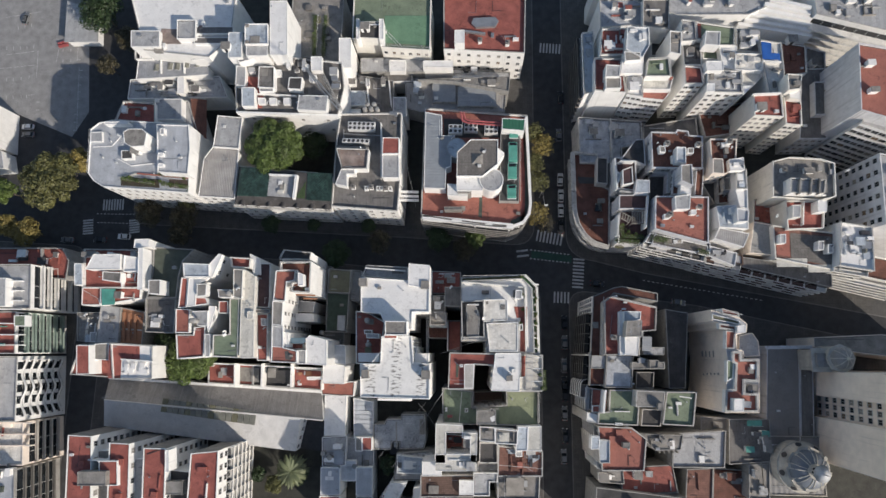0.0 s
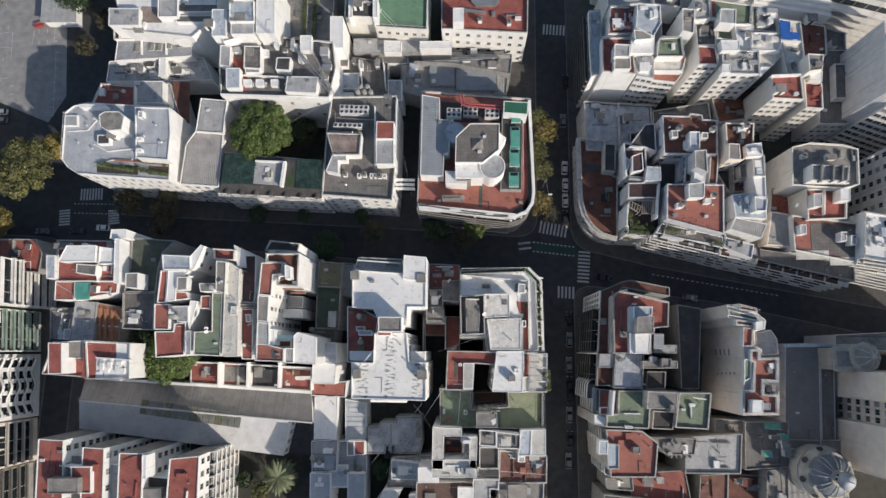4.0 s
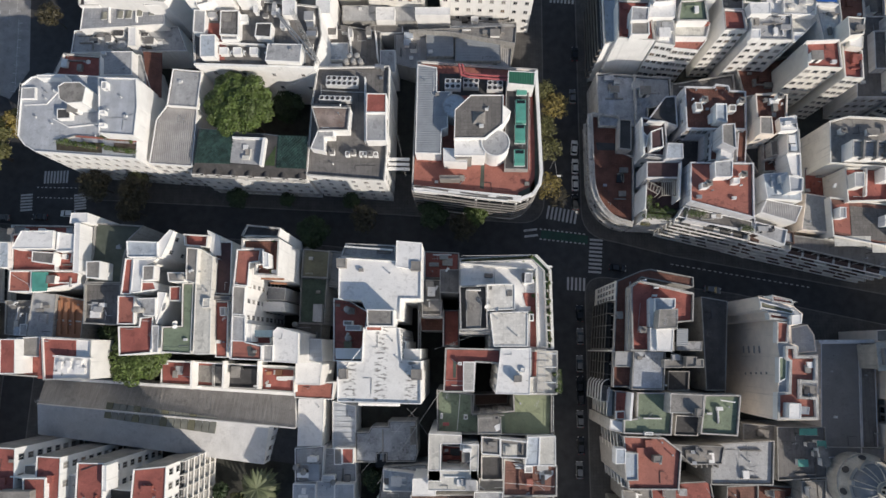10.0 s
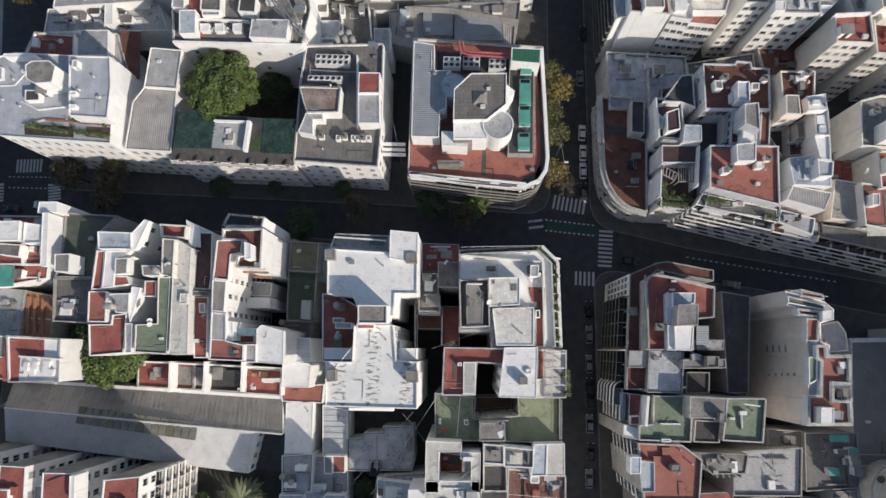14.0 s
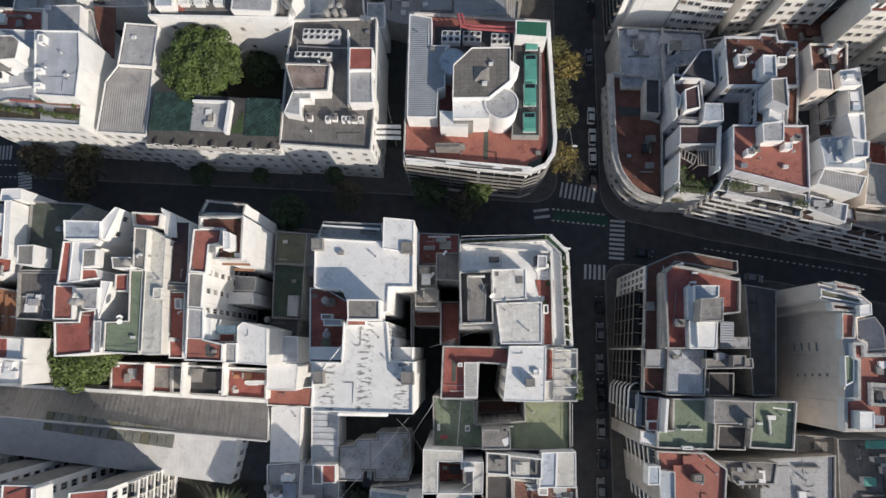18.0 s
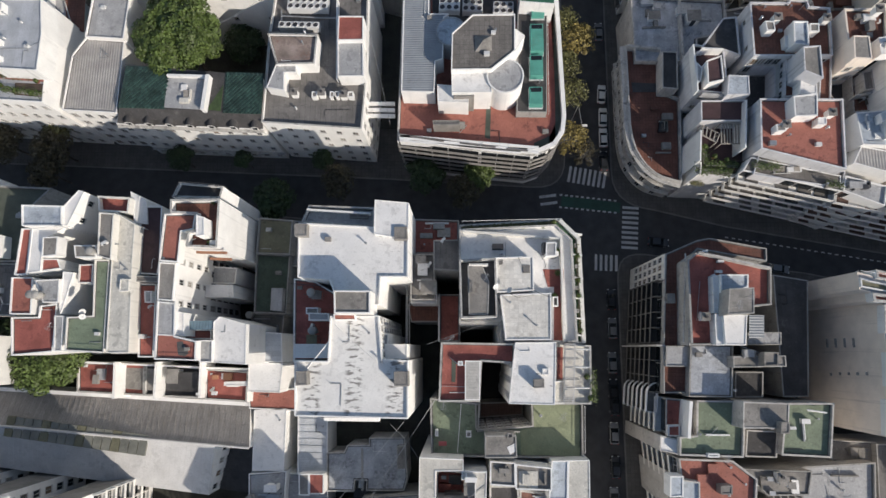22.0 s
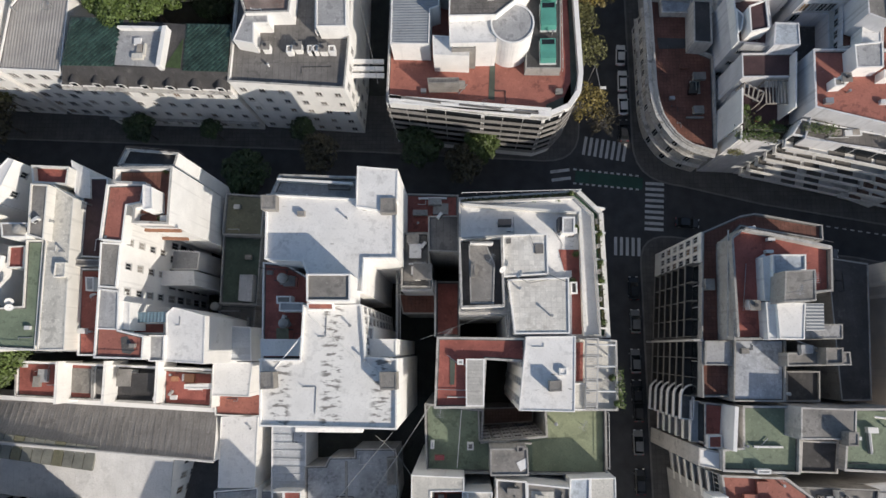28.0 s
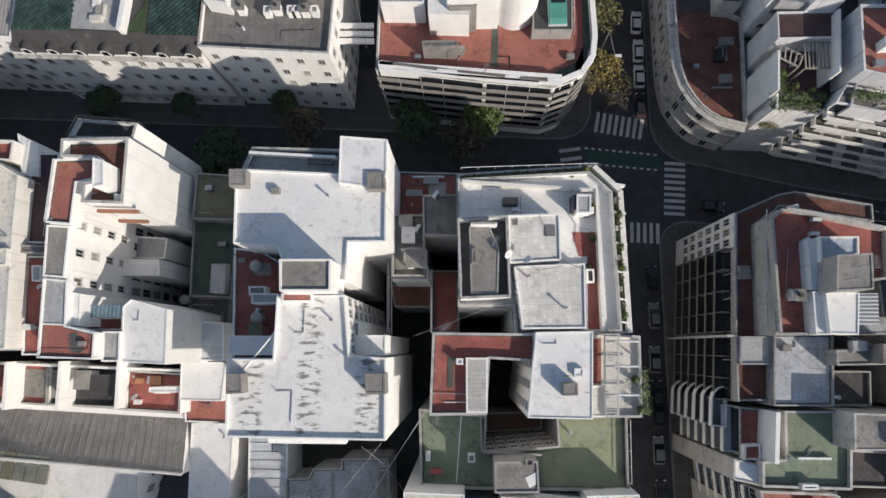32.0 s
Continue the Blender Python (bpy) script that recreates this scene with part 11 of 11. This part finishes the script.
scatter(build_car(paint("grey_car_paint", (0.17, 0.175, 0.18)), "silver-grey sedan parked at the kerb"), [(-5.7, -16.6, 0.0, 90), (-6.2, -37.2, 0.0, 90), (-188.1, 91.7, 0.0, 80), (-6.1, 49.0, 0.0, 90), (4.7, 71.8, 0.0, 90), (-6.0, -23.5, 0.0, 90), (-181.4, 49.4, 0.0, 180), (-188.1, 91.4, 0.0, 80), (-163.3, 13.8, 0.0, 178), (28.6, -4.2, 0.0, -8), (-6.7, -49.4, 0.0, 90)])
scatter(build_car(paint("dark_car_paint", (0.03, 0.032, 0.036)), "dark parked car at the kerb"), [(-6.1, 19.0, 0.0, 90), (-5.7, -10.7, 0.0, 90), (-5.9, -31.7, 0.0, 90), (-5.2, 61.7, 0.0, 90), (-152.6, 14.0, 0.0, 178), (4.5, 1.3, 0.0, -5), (-6.2, -43.6, 0.0, 90), (-6.0, -28.8, 0.0, 90)])
crossing((-13.3, 16.3), (-6.0, 14.9), 8, 3.6, 0.55)
crossing((-18.1, 11.4), (-17.9, 9.8), 2, 3.6, 0.6)
crossing((-0.7, 8.8), (-1.3, 0.2), 9, 3.4, 0.55)
crossing((-8.4, -2.9), (-4.2, -3.1), 5, 3.4, 0.55)
crossing((-153.1, 25.5), (-146.8, 25.7), 8, 3.6, 0.55)
crossing((-157.7, 20.4), (-157.3, 16.1), 6, 3.4, 0.55)
crossing((-142.5, 20.5), (-142.0, 16.6), 6, 3.4, 0.55)
crossing((-11.4, 79.6), (-5.2, 79.1), 7, 3.4, 0.55)
bike = thing("bike_crossing", mesh_of("bike_crossing", *strip((-15.3, 10.3), (-2.9, 8.8), 1.15, 0, 0.006), [BIKE_GREEN]), pose(0, 0, 0), "faded green painted cycle crossing", "lane marking", "", "structure")
dashes("cycle_dashes", (-15.6, 11.7), (-2.5, 10.2), 0.6, 0.55, 0.35, "white dashed edge of the cycle crossing")
dashes("cycle_dashes", (-15.7, 9.0), (-2.7, 7.6), 0.6, 0.55, 0.35, "white dashed edge of the cycle crossing")
dashes("lane_dashes", (18.5, 2.5), (55.1, -3.5), 0.7, 0.7, 0.25, "white dashed lane line on the avenue")
dashes("lane_dashes", (-155.1, 22.6), (-137.1, 22.4), 0.6, 0.6, 0.25, "white dashed lane line at the west crossing")
dashes("lane_dashes", (-154.7, 19.7), (-136.8, 19.3), 0.6, 0.6, 0.25, "white dashed lane line at the west crossing")
dashes("lane_dashes", (-109.6, 19.4), (-56.1, 15.5), 2.5, 2.5, 0.15, "worn white lane line along the shaded avenue")
tree(-92.1, 38.6, 0.0, 10.0, 11, 13, LEAF_GREEN, 40000, 0.3, 1, "broad dense green tree in a walled courtyard", group='courtyard trees', lobes=64)
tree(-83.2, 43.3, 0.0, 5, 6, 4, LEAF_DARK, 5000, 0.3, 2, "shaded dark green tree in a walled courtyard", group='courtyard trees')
tree(-114.7, -22.7, 0.0, 8.4, 8, 8, LEAF_GREEN, 15000, 0.32, 3, "round green tree beside the white rear house", group='courtyard trees', lobes=44)
tree(-121.7, -18.5, 0.0, 4.6, 6, 8, LEAF_DARK, 4000, 0.3, 33, "green tree beside the white rear house", group='courtyard trees')
tree(-163.4, 30.5, 0.0, 11, 10, 6, LEAF_OLIVE, 15000, 0.36, 4, "large olive-green plane tree beside the car park", group='park trees', lobes=60)
tree(-157.4, 38.2, 0.0, 4.5, 6, 5, LEAF_YELLOW, 4500, 0.3, 5, "yellowing tree beside the car park", group='park trees')
tree(-171.6, 15.0, 0.0, 5, 6, 5, LEAF_YELLOW, 4000, 0.3, 6, "yellow-green street tree at the car park corner", group='park trees')
tree(-146.0, 79.1, 0.0, 4.5, 7, 5, LEAF_BROWN, 4500, 0.28, 7, "brown autumn street tree", gap=0.15)
tree(-152.6, 70.7, 0.0, 4, 6, 4, LEAF_BROWN, 3000, 0.28, 8, "thin brown autumn street tree", gap=0.1)
tree(-156.1, 88.8, 0.0, 8, 7, 5, LEAF_DARK, 6000, 0.34, 88, "dark green street tree beside the kiosk")
tree(-15.2, 36.6, 0.0, 4.0, 7, 5, LEAF_OLIVE, 3600, 0.22, 9, "olive and yellow street tree with thin twigs", gap=0.02, lobes=34)
tree(-13.8, 31.0, 0.0, 3.9, 6, 5, LEAF_OLIVE, 2800, 0.22, 47, "thin olive street tree losing its leaves", gap=-0.02, lobes=34)
tree(-14.3, 20.9, 0.0, 4.4, 7, 5, LEAF_YELLOW, 3000, 0.22, 10, "yellow autumn street tree with half-bare twigs", gap=-0.02, lobes=34)
tree(-12.0, 18.2, 0.0, 3.4, 6, 5, LEAF_BROWN, 1500, 0.2, 48, "bare brown street tree with few leaves", gap=-0.05, lobes=34)
tree(-12.4, 42.6, 0.0, 4.4, 7, 5, LEAF_YELLOW, 3600, 0.24, 11, "yellow autumn street tree", gap=0.04, lobes=34)
tree(-15.6, 46.6, 0.0, 4.0, 7, 5, LEAF_OLIVE, 2600, 0.24, 12, "olive and yellow street tree", gap=0.04, lobes=34)
tree(-32.8, 13.8, 0.0, 3.6, 6, 5, LEAF_GREEN, 4500, 0.26, 13, "green street tree catching the sun")
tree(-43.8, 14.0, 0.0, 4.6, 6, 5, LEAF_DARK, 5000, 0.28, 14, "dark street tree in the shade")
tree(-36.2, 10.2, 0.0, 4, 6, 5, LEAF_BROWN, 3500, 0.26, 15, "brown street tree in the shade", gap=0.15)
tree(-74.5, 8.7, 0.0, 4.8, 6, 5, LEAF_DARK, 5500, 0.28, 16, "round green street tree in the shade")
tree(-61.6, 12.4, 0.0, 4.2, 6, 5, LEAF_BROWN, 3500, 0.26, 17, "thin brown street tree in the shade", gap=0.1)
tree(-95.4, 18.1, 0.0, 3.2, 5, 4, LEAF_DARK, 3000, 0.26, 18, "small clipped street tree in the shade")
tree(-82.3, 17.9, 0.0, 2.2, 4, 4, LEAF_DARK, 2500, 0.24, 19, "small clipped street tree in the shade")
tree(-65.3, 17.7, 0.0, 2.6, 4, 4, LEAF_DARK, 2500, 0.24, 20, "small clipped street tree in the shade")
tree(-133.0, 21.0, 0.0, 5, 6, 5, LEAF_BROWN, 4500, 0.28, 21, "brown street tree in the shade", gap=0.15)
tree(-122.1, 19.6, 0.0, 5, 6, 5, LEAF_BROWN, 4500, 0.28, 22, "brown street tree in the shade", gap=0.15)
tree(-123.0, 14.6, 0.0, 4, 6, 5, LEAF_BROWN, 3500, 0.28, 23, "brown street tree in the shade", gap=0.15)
tree(-121.2, 24.0, 0.0, 3.5, 6, 5, LEAF_OLIVE, 3000, 0.28, 24, "olive street tree in the shade", gap=0.15)
tree(35.8, 86.1, 0.0, 4, 6, 5, LEAF_BROWN, 3000, 0.3, 25, "brown autumn street tree behind the towers", gap=0.15)
tree(-90.2, -58.0, 0.0, 3.0, 4, 2, LEAF_OLIVE, 2500, 0.28, 41, "loose olive shrub in the palm garden", group='courtyard trees')
tree(-83.1, -55.7, 0.0, 2.6, 3, 2, LEAF_DARK, 2000, 0.28, 42, "dark green shrub in the palm garden", group='courtyard trees')
tree(-95.3, -55.5, 0.0, 2.4, 3, 2, LEAF_DARK, 1800, 0.28, 43, "dark green shrub beside the garden wall", group='courtyard trees')
tree(-57.2, -51.8, 0.0, 3.2, 4, 3, LEAF_DARK, 2600, 0.28, 44, "shaded tree in a dark rear court", group='courtyard trees')
tree(-180.4, 28.0, 0.0, 4.5, 6, 5, LEAF_GREEN, 3500, 0.34, 45, "green tree beside the large plane tree", group='park trees')
tree(-178.0, 17.2, 0.0, 4.0, 6, 5, LEAF_YELLOW, 3500, 0.3, 46, "golden street tree by the avenue", group='park trees')
frustum("mansard_apartment_building", "mansard", [(-103.1, 21.3), (-74.4, 20.0), (-75.3, 30.6), (-102.4, 33.0)], [(-101.0, 23.4), (-73.8, 22.0), (-74.4, 29.5), (-100.7, 32.1)], 17.1, 20.2, ROOF_DARK)
tiled("mansard_apartment_building", (-101.2, 23.3), (-92.3, 23.0), (-100.5, 31.7), 20.2, 0.8, SHINGLE_GREEN)
tiled("mansard_apartment_building", (-81.1, 22.1), (-73.8, 21.8), (-81.1, 30.3), 20.2, 0.8, SHINGLE_GREEN)
slab("mansard_apartment_building", "terrace", [(-92.3, 23.3), (-85.3, 22.8), (-84.8, 29.5), (-92.3, 29.8)], 20.2, 20.32, ROOF_PALE)
slab("mansard_apartment_building", "lawn", [(-84.0, 22.8), (-81.5, 22.5), (-81.4, 27.6)], 20.2, 20.33, LAWN)
slab("mansard_apartment_building", "screen_wall", [(-84.7, 22.2), (-84.0, 22.2), (-83.5, 29.1), (-84.2, 29.1)], 20.2, 21.8, PLASTER)
slab("mansard_apartment_building", "screen_wall", [(-92.0, 29.2), (-84.3, 28.9), (-84.4, 29.3), (-91.9, 29.6)], 20.2, 21.2, PLASTER)
dormer("mansard_apartment_building", (-100.0, 21.9), 17.4)
dormer("mansard_apartment_building", (-96.1, 21.7), 17.4)
dormer("mansard_apartment_building", (-92.1, 21.5), 17.4)
dormer("mansard_apartment_building", (-88.1, 21.3), 17.4)
dormer("mansard_apartment_building", (-83.9, 21.1), 17.4)
dormer("mansard_apartment_building", (-79.7, 20.9), 17.4)
dormer("mansard_apartment_building", (-75.5, 20.7), 17.4)
cornice("mansard_apartment_building", [(-103.1, 21.3), (-74.4, 20.0)], 16.6, 0.5)
cornice("mansard_apartment_building", [(-103.1, 21.3), (-74.4, 20.0)], 3.6, 0.4)
hall((-139.8, -28.7), (-76.8, -31.7), (-138.6, -34.7), (-75.3, -39.2), (-140.0, -42.3), (-77.3, -48.9), 8.0, 11.5)
ridge_light((-121.8, -35.6), (-94.4, -38.8), 11.1)
church_dome((52.2, -48.1), 16.4, 6.2)
bell_tower((62.0, -20.1), (58.1, -20.6), 21.0)
teal_light((-23.3, 45.3), (-20.9, 40.8), 19.3)
teal_light((-23.6, 39.3), (-21.2, 33.4), 19.3)
teal_light((-23.8, 33.0), (-21.4, 28.5), 19.3)
teal_light((-24.0, 26.7), (-21.6, 22.9), 19.3)
drum("round_cornered_hotel_building", (-28.7, 26.9), 3.3, 16.9, 24.5, PLASTER, ROOF_PALE)
drum("round_cornered_hotel_building", (-38.4, 36.9), 2.9, 16.9, 22.2, ROOF_PALE, ROOF_BLUE)
pyramid("round_cornered_hotel_building", (-32.6, 32.5), 1.5, 25.6, 1.3)
frustum("round_cornered_hotel_building", "bay", [(-26.9, 36.1), (-25.1, 34.6), (-26.9, 31.6)], [(-26.9, 36.1), (-25.1, 34.6), (-26.9, 31.6)], 16.9, 24.5, PLASTER)
slab("round_cornered_hotel_building", "paved_strip", [(-31.7, 26.1), (-30.9, 26.1), (-31.1, 17.9), (-32.1, 18.2)], 17.0, 17.05, ROOF_MOSS)
chiller((-34.4, 44.3), 17.0, 2, 3)
chiller((-28.5, 43.7), 17.0, 2, 3)
chiller((-38.8, 42.8), 19.8, 2, 3)
ducts([(-37.4, 47.9), (-36.8, 45.2), (-35.1, 44.6), (-25.6, 43.8)], 21.6)
ducts([(-36.6, 47.9), (-36.1, 45.7), (-34.6, 45.3), (-25.6, 44.6)], 21.6)
chiller((-66.0, 44.1), 18.8, 2, 6)
chiller((-67.5, 39.6), 18.8, 1, 6)
mast((-71.6, 47.9), 21.8, 45.0)
beam("grey_roofed_apartment_building", (-54.9, 26.1), (-49.5, 26.0), 14.6)
beam("grey_roofed_apartment_building", (-54.9, 24.8), (-49.5, 24.7), 14.6)
beam("grey_roofed_apartment_building", (-54.8, 23.6), (-49.4, 23.5), 14.6)
pergola([(10.4, 15.9), (14.5, 15.9), (14.7, 19.6), (10.6, 19.7)], 16.4, 19.3, 9)
pergola([(7.2, 17.6), (9.6, 16.2), (10.3, 17.8), (7.4, 19.4)], 16.4, 19.2, 5)
pergola([(-19.9, -20.1), (-20.3, -29.1), (-18.8, -29.1), (-18.3, -20.1)], 25.4, 27.0, 30, FRAME)
palm((-84.8, -53.8), 0.15, 8.0)
car_park([(-210.5, 109.6), (-168.1, 109.3), (-162.0, 57.6), (-166.7, 48.8), (-203.4, 63.6)])
dashes("bay_line", (-200.9, 72.7), (-181.9, 74.7), 2.2, 0.4, 0.15, "white painted parking bay line", 0.03)
dashes("bay_line", (-193.8, 78.4), (-182.2, 79.8), 2.2, 0.4, 0.15, "white painted parking bay line", 0.03)
dashes("bay_line", (-182.6, 79.8), (-181.8, 69.2), 2.2, 0.4, 0.15, "white painted parking bay line", 0.03)
dashes("bay_line", (-175.4, 80.2), (-175.7, 74.7), 2.2, 0.4, 0.15, "white painted parking bay line", 0.03)
dashes("bay_line", (-183.9, 63.6), (-180.1, 64.0), 2.2, 0.4, 0.15, "white painted parking bay line", 0.03)
dashes("bay_line", (-195.8, 92.4), (-184.2, 94.4), 2.2, 0.4, 0.15, "white painted parking bay line", 0.03)
dashes("bay_line", (-168.6, 80.8), (-168.4, 75.7), 2.2, 0.4, 0.15, "white painted parking bay line", 0.03)
dashes("bay_line", (-167.4, 73.6), (-165.4, 50.7), 2.2, 0.4, 0.15, "white painted parking bay line", 0.03)
kiosk([(-170.7, 80.8), (-159.2, 80.8), (-160.5, 91.8), (-171.7, 96.0)], 4.0)
street_lamp((-12.6, 28.4), (-12.1, 23.8))
street_lamp((-16.0, 34.6), (-13.8, 31.3))
hedge((-134.0, 27.8), (-124.3, 26.3), 22.1, 0.8)
hedge((-122.5, 26.3), (-114.5, 25.1), 22.1, 0.7)
hedge((-123.8, 28.9), (-116.7, 28.2), 22.1, 0.5)
hedge((-83.1, 83.2), (-82.9, 69.7), 13.5, 0.8)
hedge((-79.7, 83.1), (-80.1, 69.7), 13.5, 0.8)
hedge((7.9, 15.9), (8.3, 12.8), 17.2, 0.8)
hedge((8.3, 12.8), (13.9, 12.4), 17.2, 0.7)
hedge((-36.0, -0.7), (-20.9, 0.1), 24.4, 0.35)
hedge((-17.1, -3.3), (-16.9, -18.1), 24.4, 0.3)
hedge((-15.4, -24.2), (-15.3, -29.0), 25.4, 0.6)
wire((-45.5, -32.5, 26), (-61.4, -51.4, 12))
wire((-40.5, -29.1, 24), (-55.4, -51.3, 12))
wire((-42.1, -20.3, 24), (-33.6, -17.3, 27))
wire((-47.4, -32.6, 28), (-43.6, -38.9, 20))
wire((-53.0, -48.2, 14), (-40.5, -28.9, 24))
wire((-90.6, 38.9, 18), (-70.6, 46.9, 23))
wire((-49.9, 20.6, 18), (-54.1, 38.6, 20))
slab("cut_corner_building", "red_strip", [(-21.1, -7.9), (-19.5, -7.9), (-19.8, -19.5), (-21.4, -19.5)], 25.35, 25.45, ROOF_RED)
slab("blue_canopied_building", "awning", [(47.2, 67.5), (49.9, 67.0), (49.7, 64.0), (52.0, 63.8), (51.9, 61.9), (47.1, 62.2)], 24.3, 24.45, BLUE_TARP)
slab("red_terraced_corner_building", "awning", [(-136.9, -3.9), (-133.0, -3.8), (-132.7, -8.2), (-136.2, -8.4)], 21.2, 21.4, TEAL)
slab("low_green_roofed_house", "ledge_roof", [(-71.7, -10.1), (-69.6, -10.1), (-69.6, -14.4), (-71.7, -14.2)], 13.0, 15.0, ROOF_PALE)
slab("green_court_building", "court", [(-61.0, 81.6), (-47.2, 81.5), (-47.2, 71.6), (-60.7, 72.6)], 16.2, 16.3, COURT)
slab("red_roofed_office_building", "roof_light", [(-33.8, 80.0), (-27.2, 80.3), (-26.2, 79.0), (-27.2, 77.2), (-33.1, 76.9), (-34.4, 78.3)], 16.2, 17.2, METAL)
slab("curved_corner_building", "roof_light", [(2.5, 23.4), (3.9, 23.4), (3.6, 21.4), (2.1, 21.4)], 10.6, 11.4, GLASS)
dashes("bay_mark", (-193.9, 81.5), (-193.8, 80.2), 1.2, 0.2, 0.2, "short white parking bay mark", 0.03)
dashes("bay_mark", (-191.5, 81.5), (-191.4, 80.2), 1.2, 0.2, 0.2, "short white parking bay mark", 0.03)
dashes("bay_mark", (-189.2, 81.5), (-189.0, 80.2), 1.2, 0.2, 0.2, "short white parking bay mark", 0.03)
dashes("bay_mark", (-186.8, 81.5), (-186.6, 80.2), 1.2, 0.2, 0.2, "short white parking bay mark", 0.03)
dashes("bay_mark", (-184.4, 81.9), (-184.3, 80.6), 1.2, 0.2, 0.2, "short white parking bay mark", 0.03)
dashes("bay_mark", (-192.3, 69.9), (-192.1, 68.6), 1.2, 0.2, 0.2, "short white parking bay mark", 0.03)
dashes("bay_mark", (-189.9, 69.9), (-189.8, 68.6), 1.2, 0.2, 0.2, "short white parking bay mark", 0.03)
dashes("bay_mark", (-187.2, 70.3), (-187.1, 69.0), 1.2, 0.2, 0.2, "short white parking bay mark", 0.03)
dashes("bay_mark", (-184.5, 70.7), (-184.4, 69.4), 1.2, 0.2, 0.2, "short white parking bay mark", 0.03)
dashes("bay_mark", (-191.4, 63.3), (-191.2, 62.1), 1.2, 0.2, 0.2, "short white parking bay mark", 0.03)
dashes("bay_mark", (-189.1, 63.5), (-188.9, 62.3), 1.2, 0.2, 0.2, "short white parking bay mark", 0.03)
dashes("bay_mark", (-186.3, 63.7), (-186.2, 62.5), 1.2, 0.2, 0.2, "short white parking bay mark", 0.03)
dashes("bay_mark", (-184.4, 63.7), (-184.2, 62.5), 1.2, 0.2, 0.2, "short white parking bay mark", 0.03)
dashes("bay_mark", (-180.7, 61.1), (-179.5, 61.1), 1.2, 0.2, 0.2, "short white parking bay mark", 0.03)
dashes("bay_mark", (-180.3, 58.3), (-179.1, 58.3), 1.2, 0.2, 0.2, "short white parking bay mark", 0.03)
dashes("bay_mark", (-167.2, 72.5), (-166.1, 72.5), 1.2, 0.2, 0.2, "short white parking bay mark", 0.03)
dashes("bay_mark", (-167.1, 70.0), (-166.0, 70.0), 1.2, 0.2, 0.2, "short white parking bay mark", 0.03)
dashes("bay_mark", (-167.0, 67.2), (-165.8, 67.2), 1.2, 0.2, 0.2, "short white parking bay mark", 0.03)
dashes("bay_mark", (-166.9, 64.7), (-165.7, 64.7), 1.2, 0.2, 0.2, "short white parking bay mark", 0.03)
dashes("bay_mark", (-167.0, 62.1), (-165.8, 62.1), 1.2, 0.2, 0.2, "short white parking bay mark", 0.03)
dashes("bay_mark", (-166.8, 59.3), (-165.7, 59.3), 1.2, 0.2, 0.2, "short white parking bay mark", 0.03)
dashes("bay_mark", (-166.9, 56.7), (-165.7, 56.7), 1.2, 0.2, 0.2, "short white parking bay mark", 0.03)
dashes("bay_mark", (-166.8, 53.9), (-165.6, 53.9), 1.2, 0.2, 0.2, "short white parking bay mark", 0.03)
dashes("bay_mark", (-166.6, 51.1), (-165.5, 51.1), 1.2, 0.2, 0.2, "short white parking bay mark", 0.03)
dashes("bay_mark", (-191.0, 89.0), (-190.8, 87.8), 1.2, 0.2, 0.2, "short white parking bay mark", 0.03)
dashes("bay_mark", (-188.6, 89.5), (-188.5, 88.2), 1.2, 0.2, 0.2, "short white parking bay mark", 0.03)
dashes("bay_mark", (-186.3, 90.1), (-186.2, 88.8), 1.2, 0.2, 0.2, "short white parking bay mark", 0.03)
dashes("bay_mark", (-173.4, 76.6), (-173.3, 75.4), 1.2, 0.2, 0.2, "short white parking bay mark", 0.03)
dashes("bay_mark", (-170.7, 76.8), (-170.6, 75.6), 1.2, 0.2, 0.2, "short white parking bay mark", 0.03)
dashes("bay_mark", (-168.5, 76.4), (-167.3, 76.4), 1.2, 0.2, 0.2, "short white parking bay mark", 0.03)
dashes("bay_mark", (-171.2, 80.6), (-171.0, 79.3), 1.2, 0.2, 0.2, "short white parking bay mark", 0.03)
dashes("bay_mark", (-173.9, 80.4), (-173.8, 79.1), 1.2, 0.2, 0.2, "short white parking bay mark", 0.03)
trolley_row((-175.0, 80.7), (-171.8, 81.5))
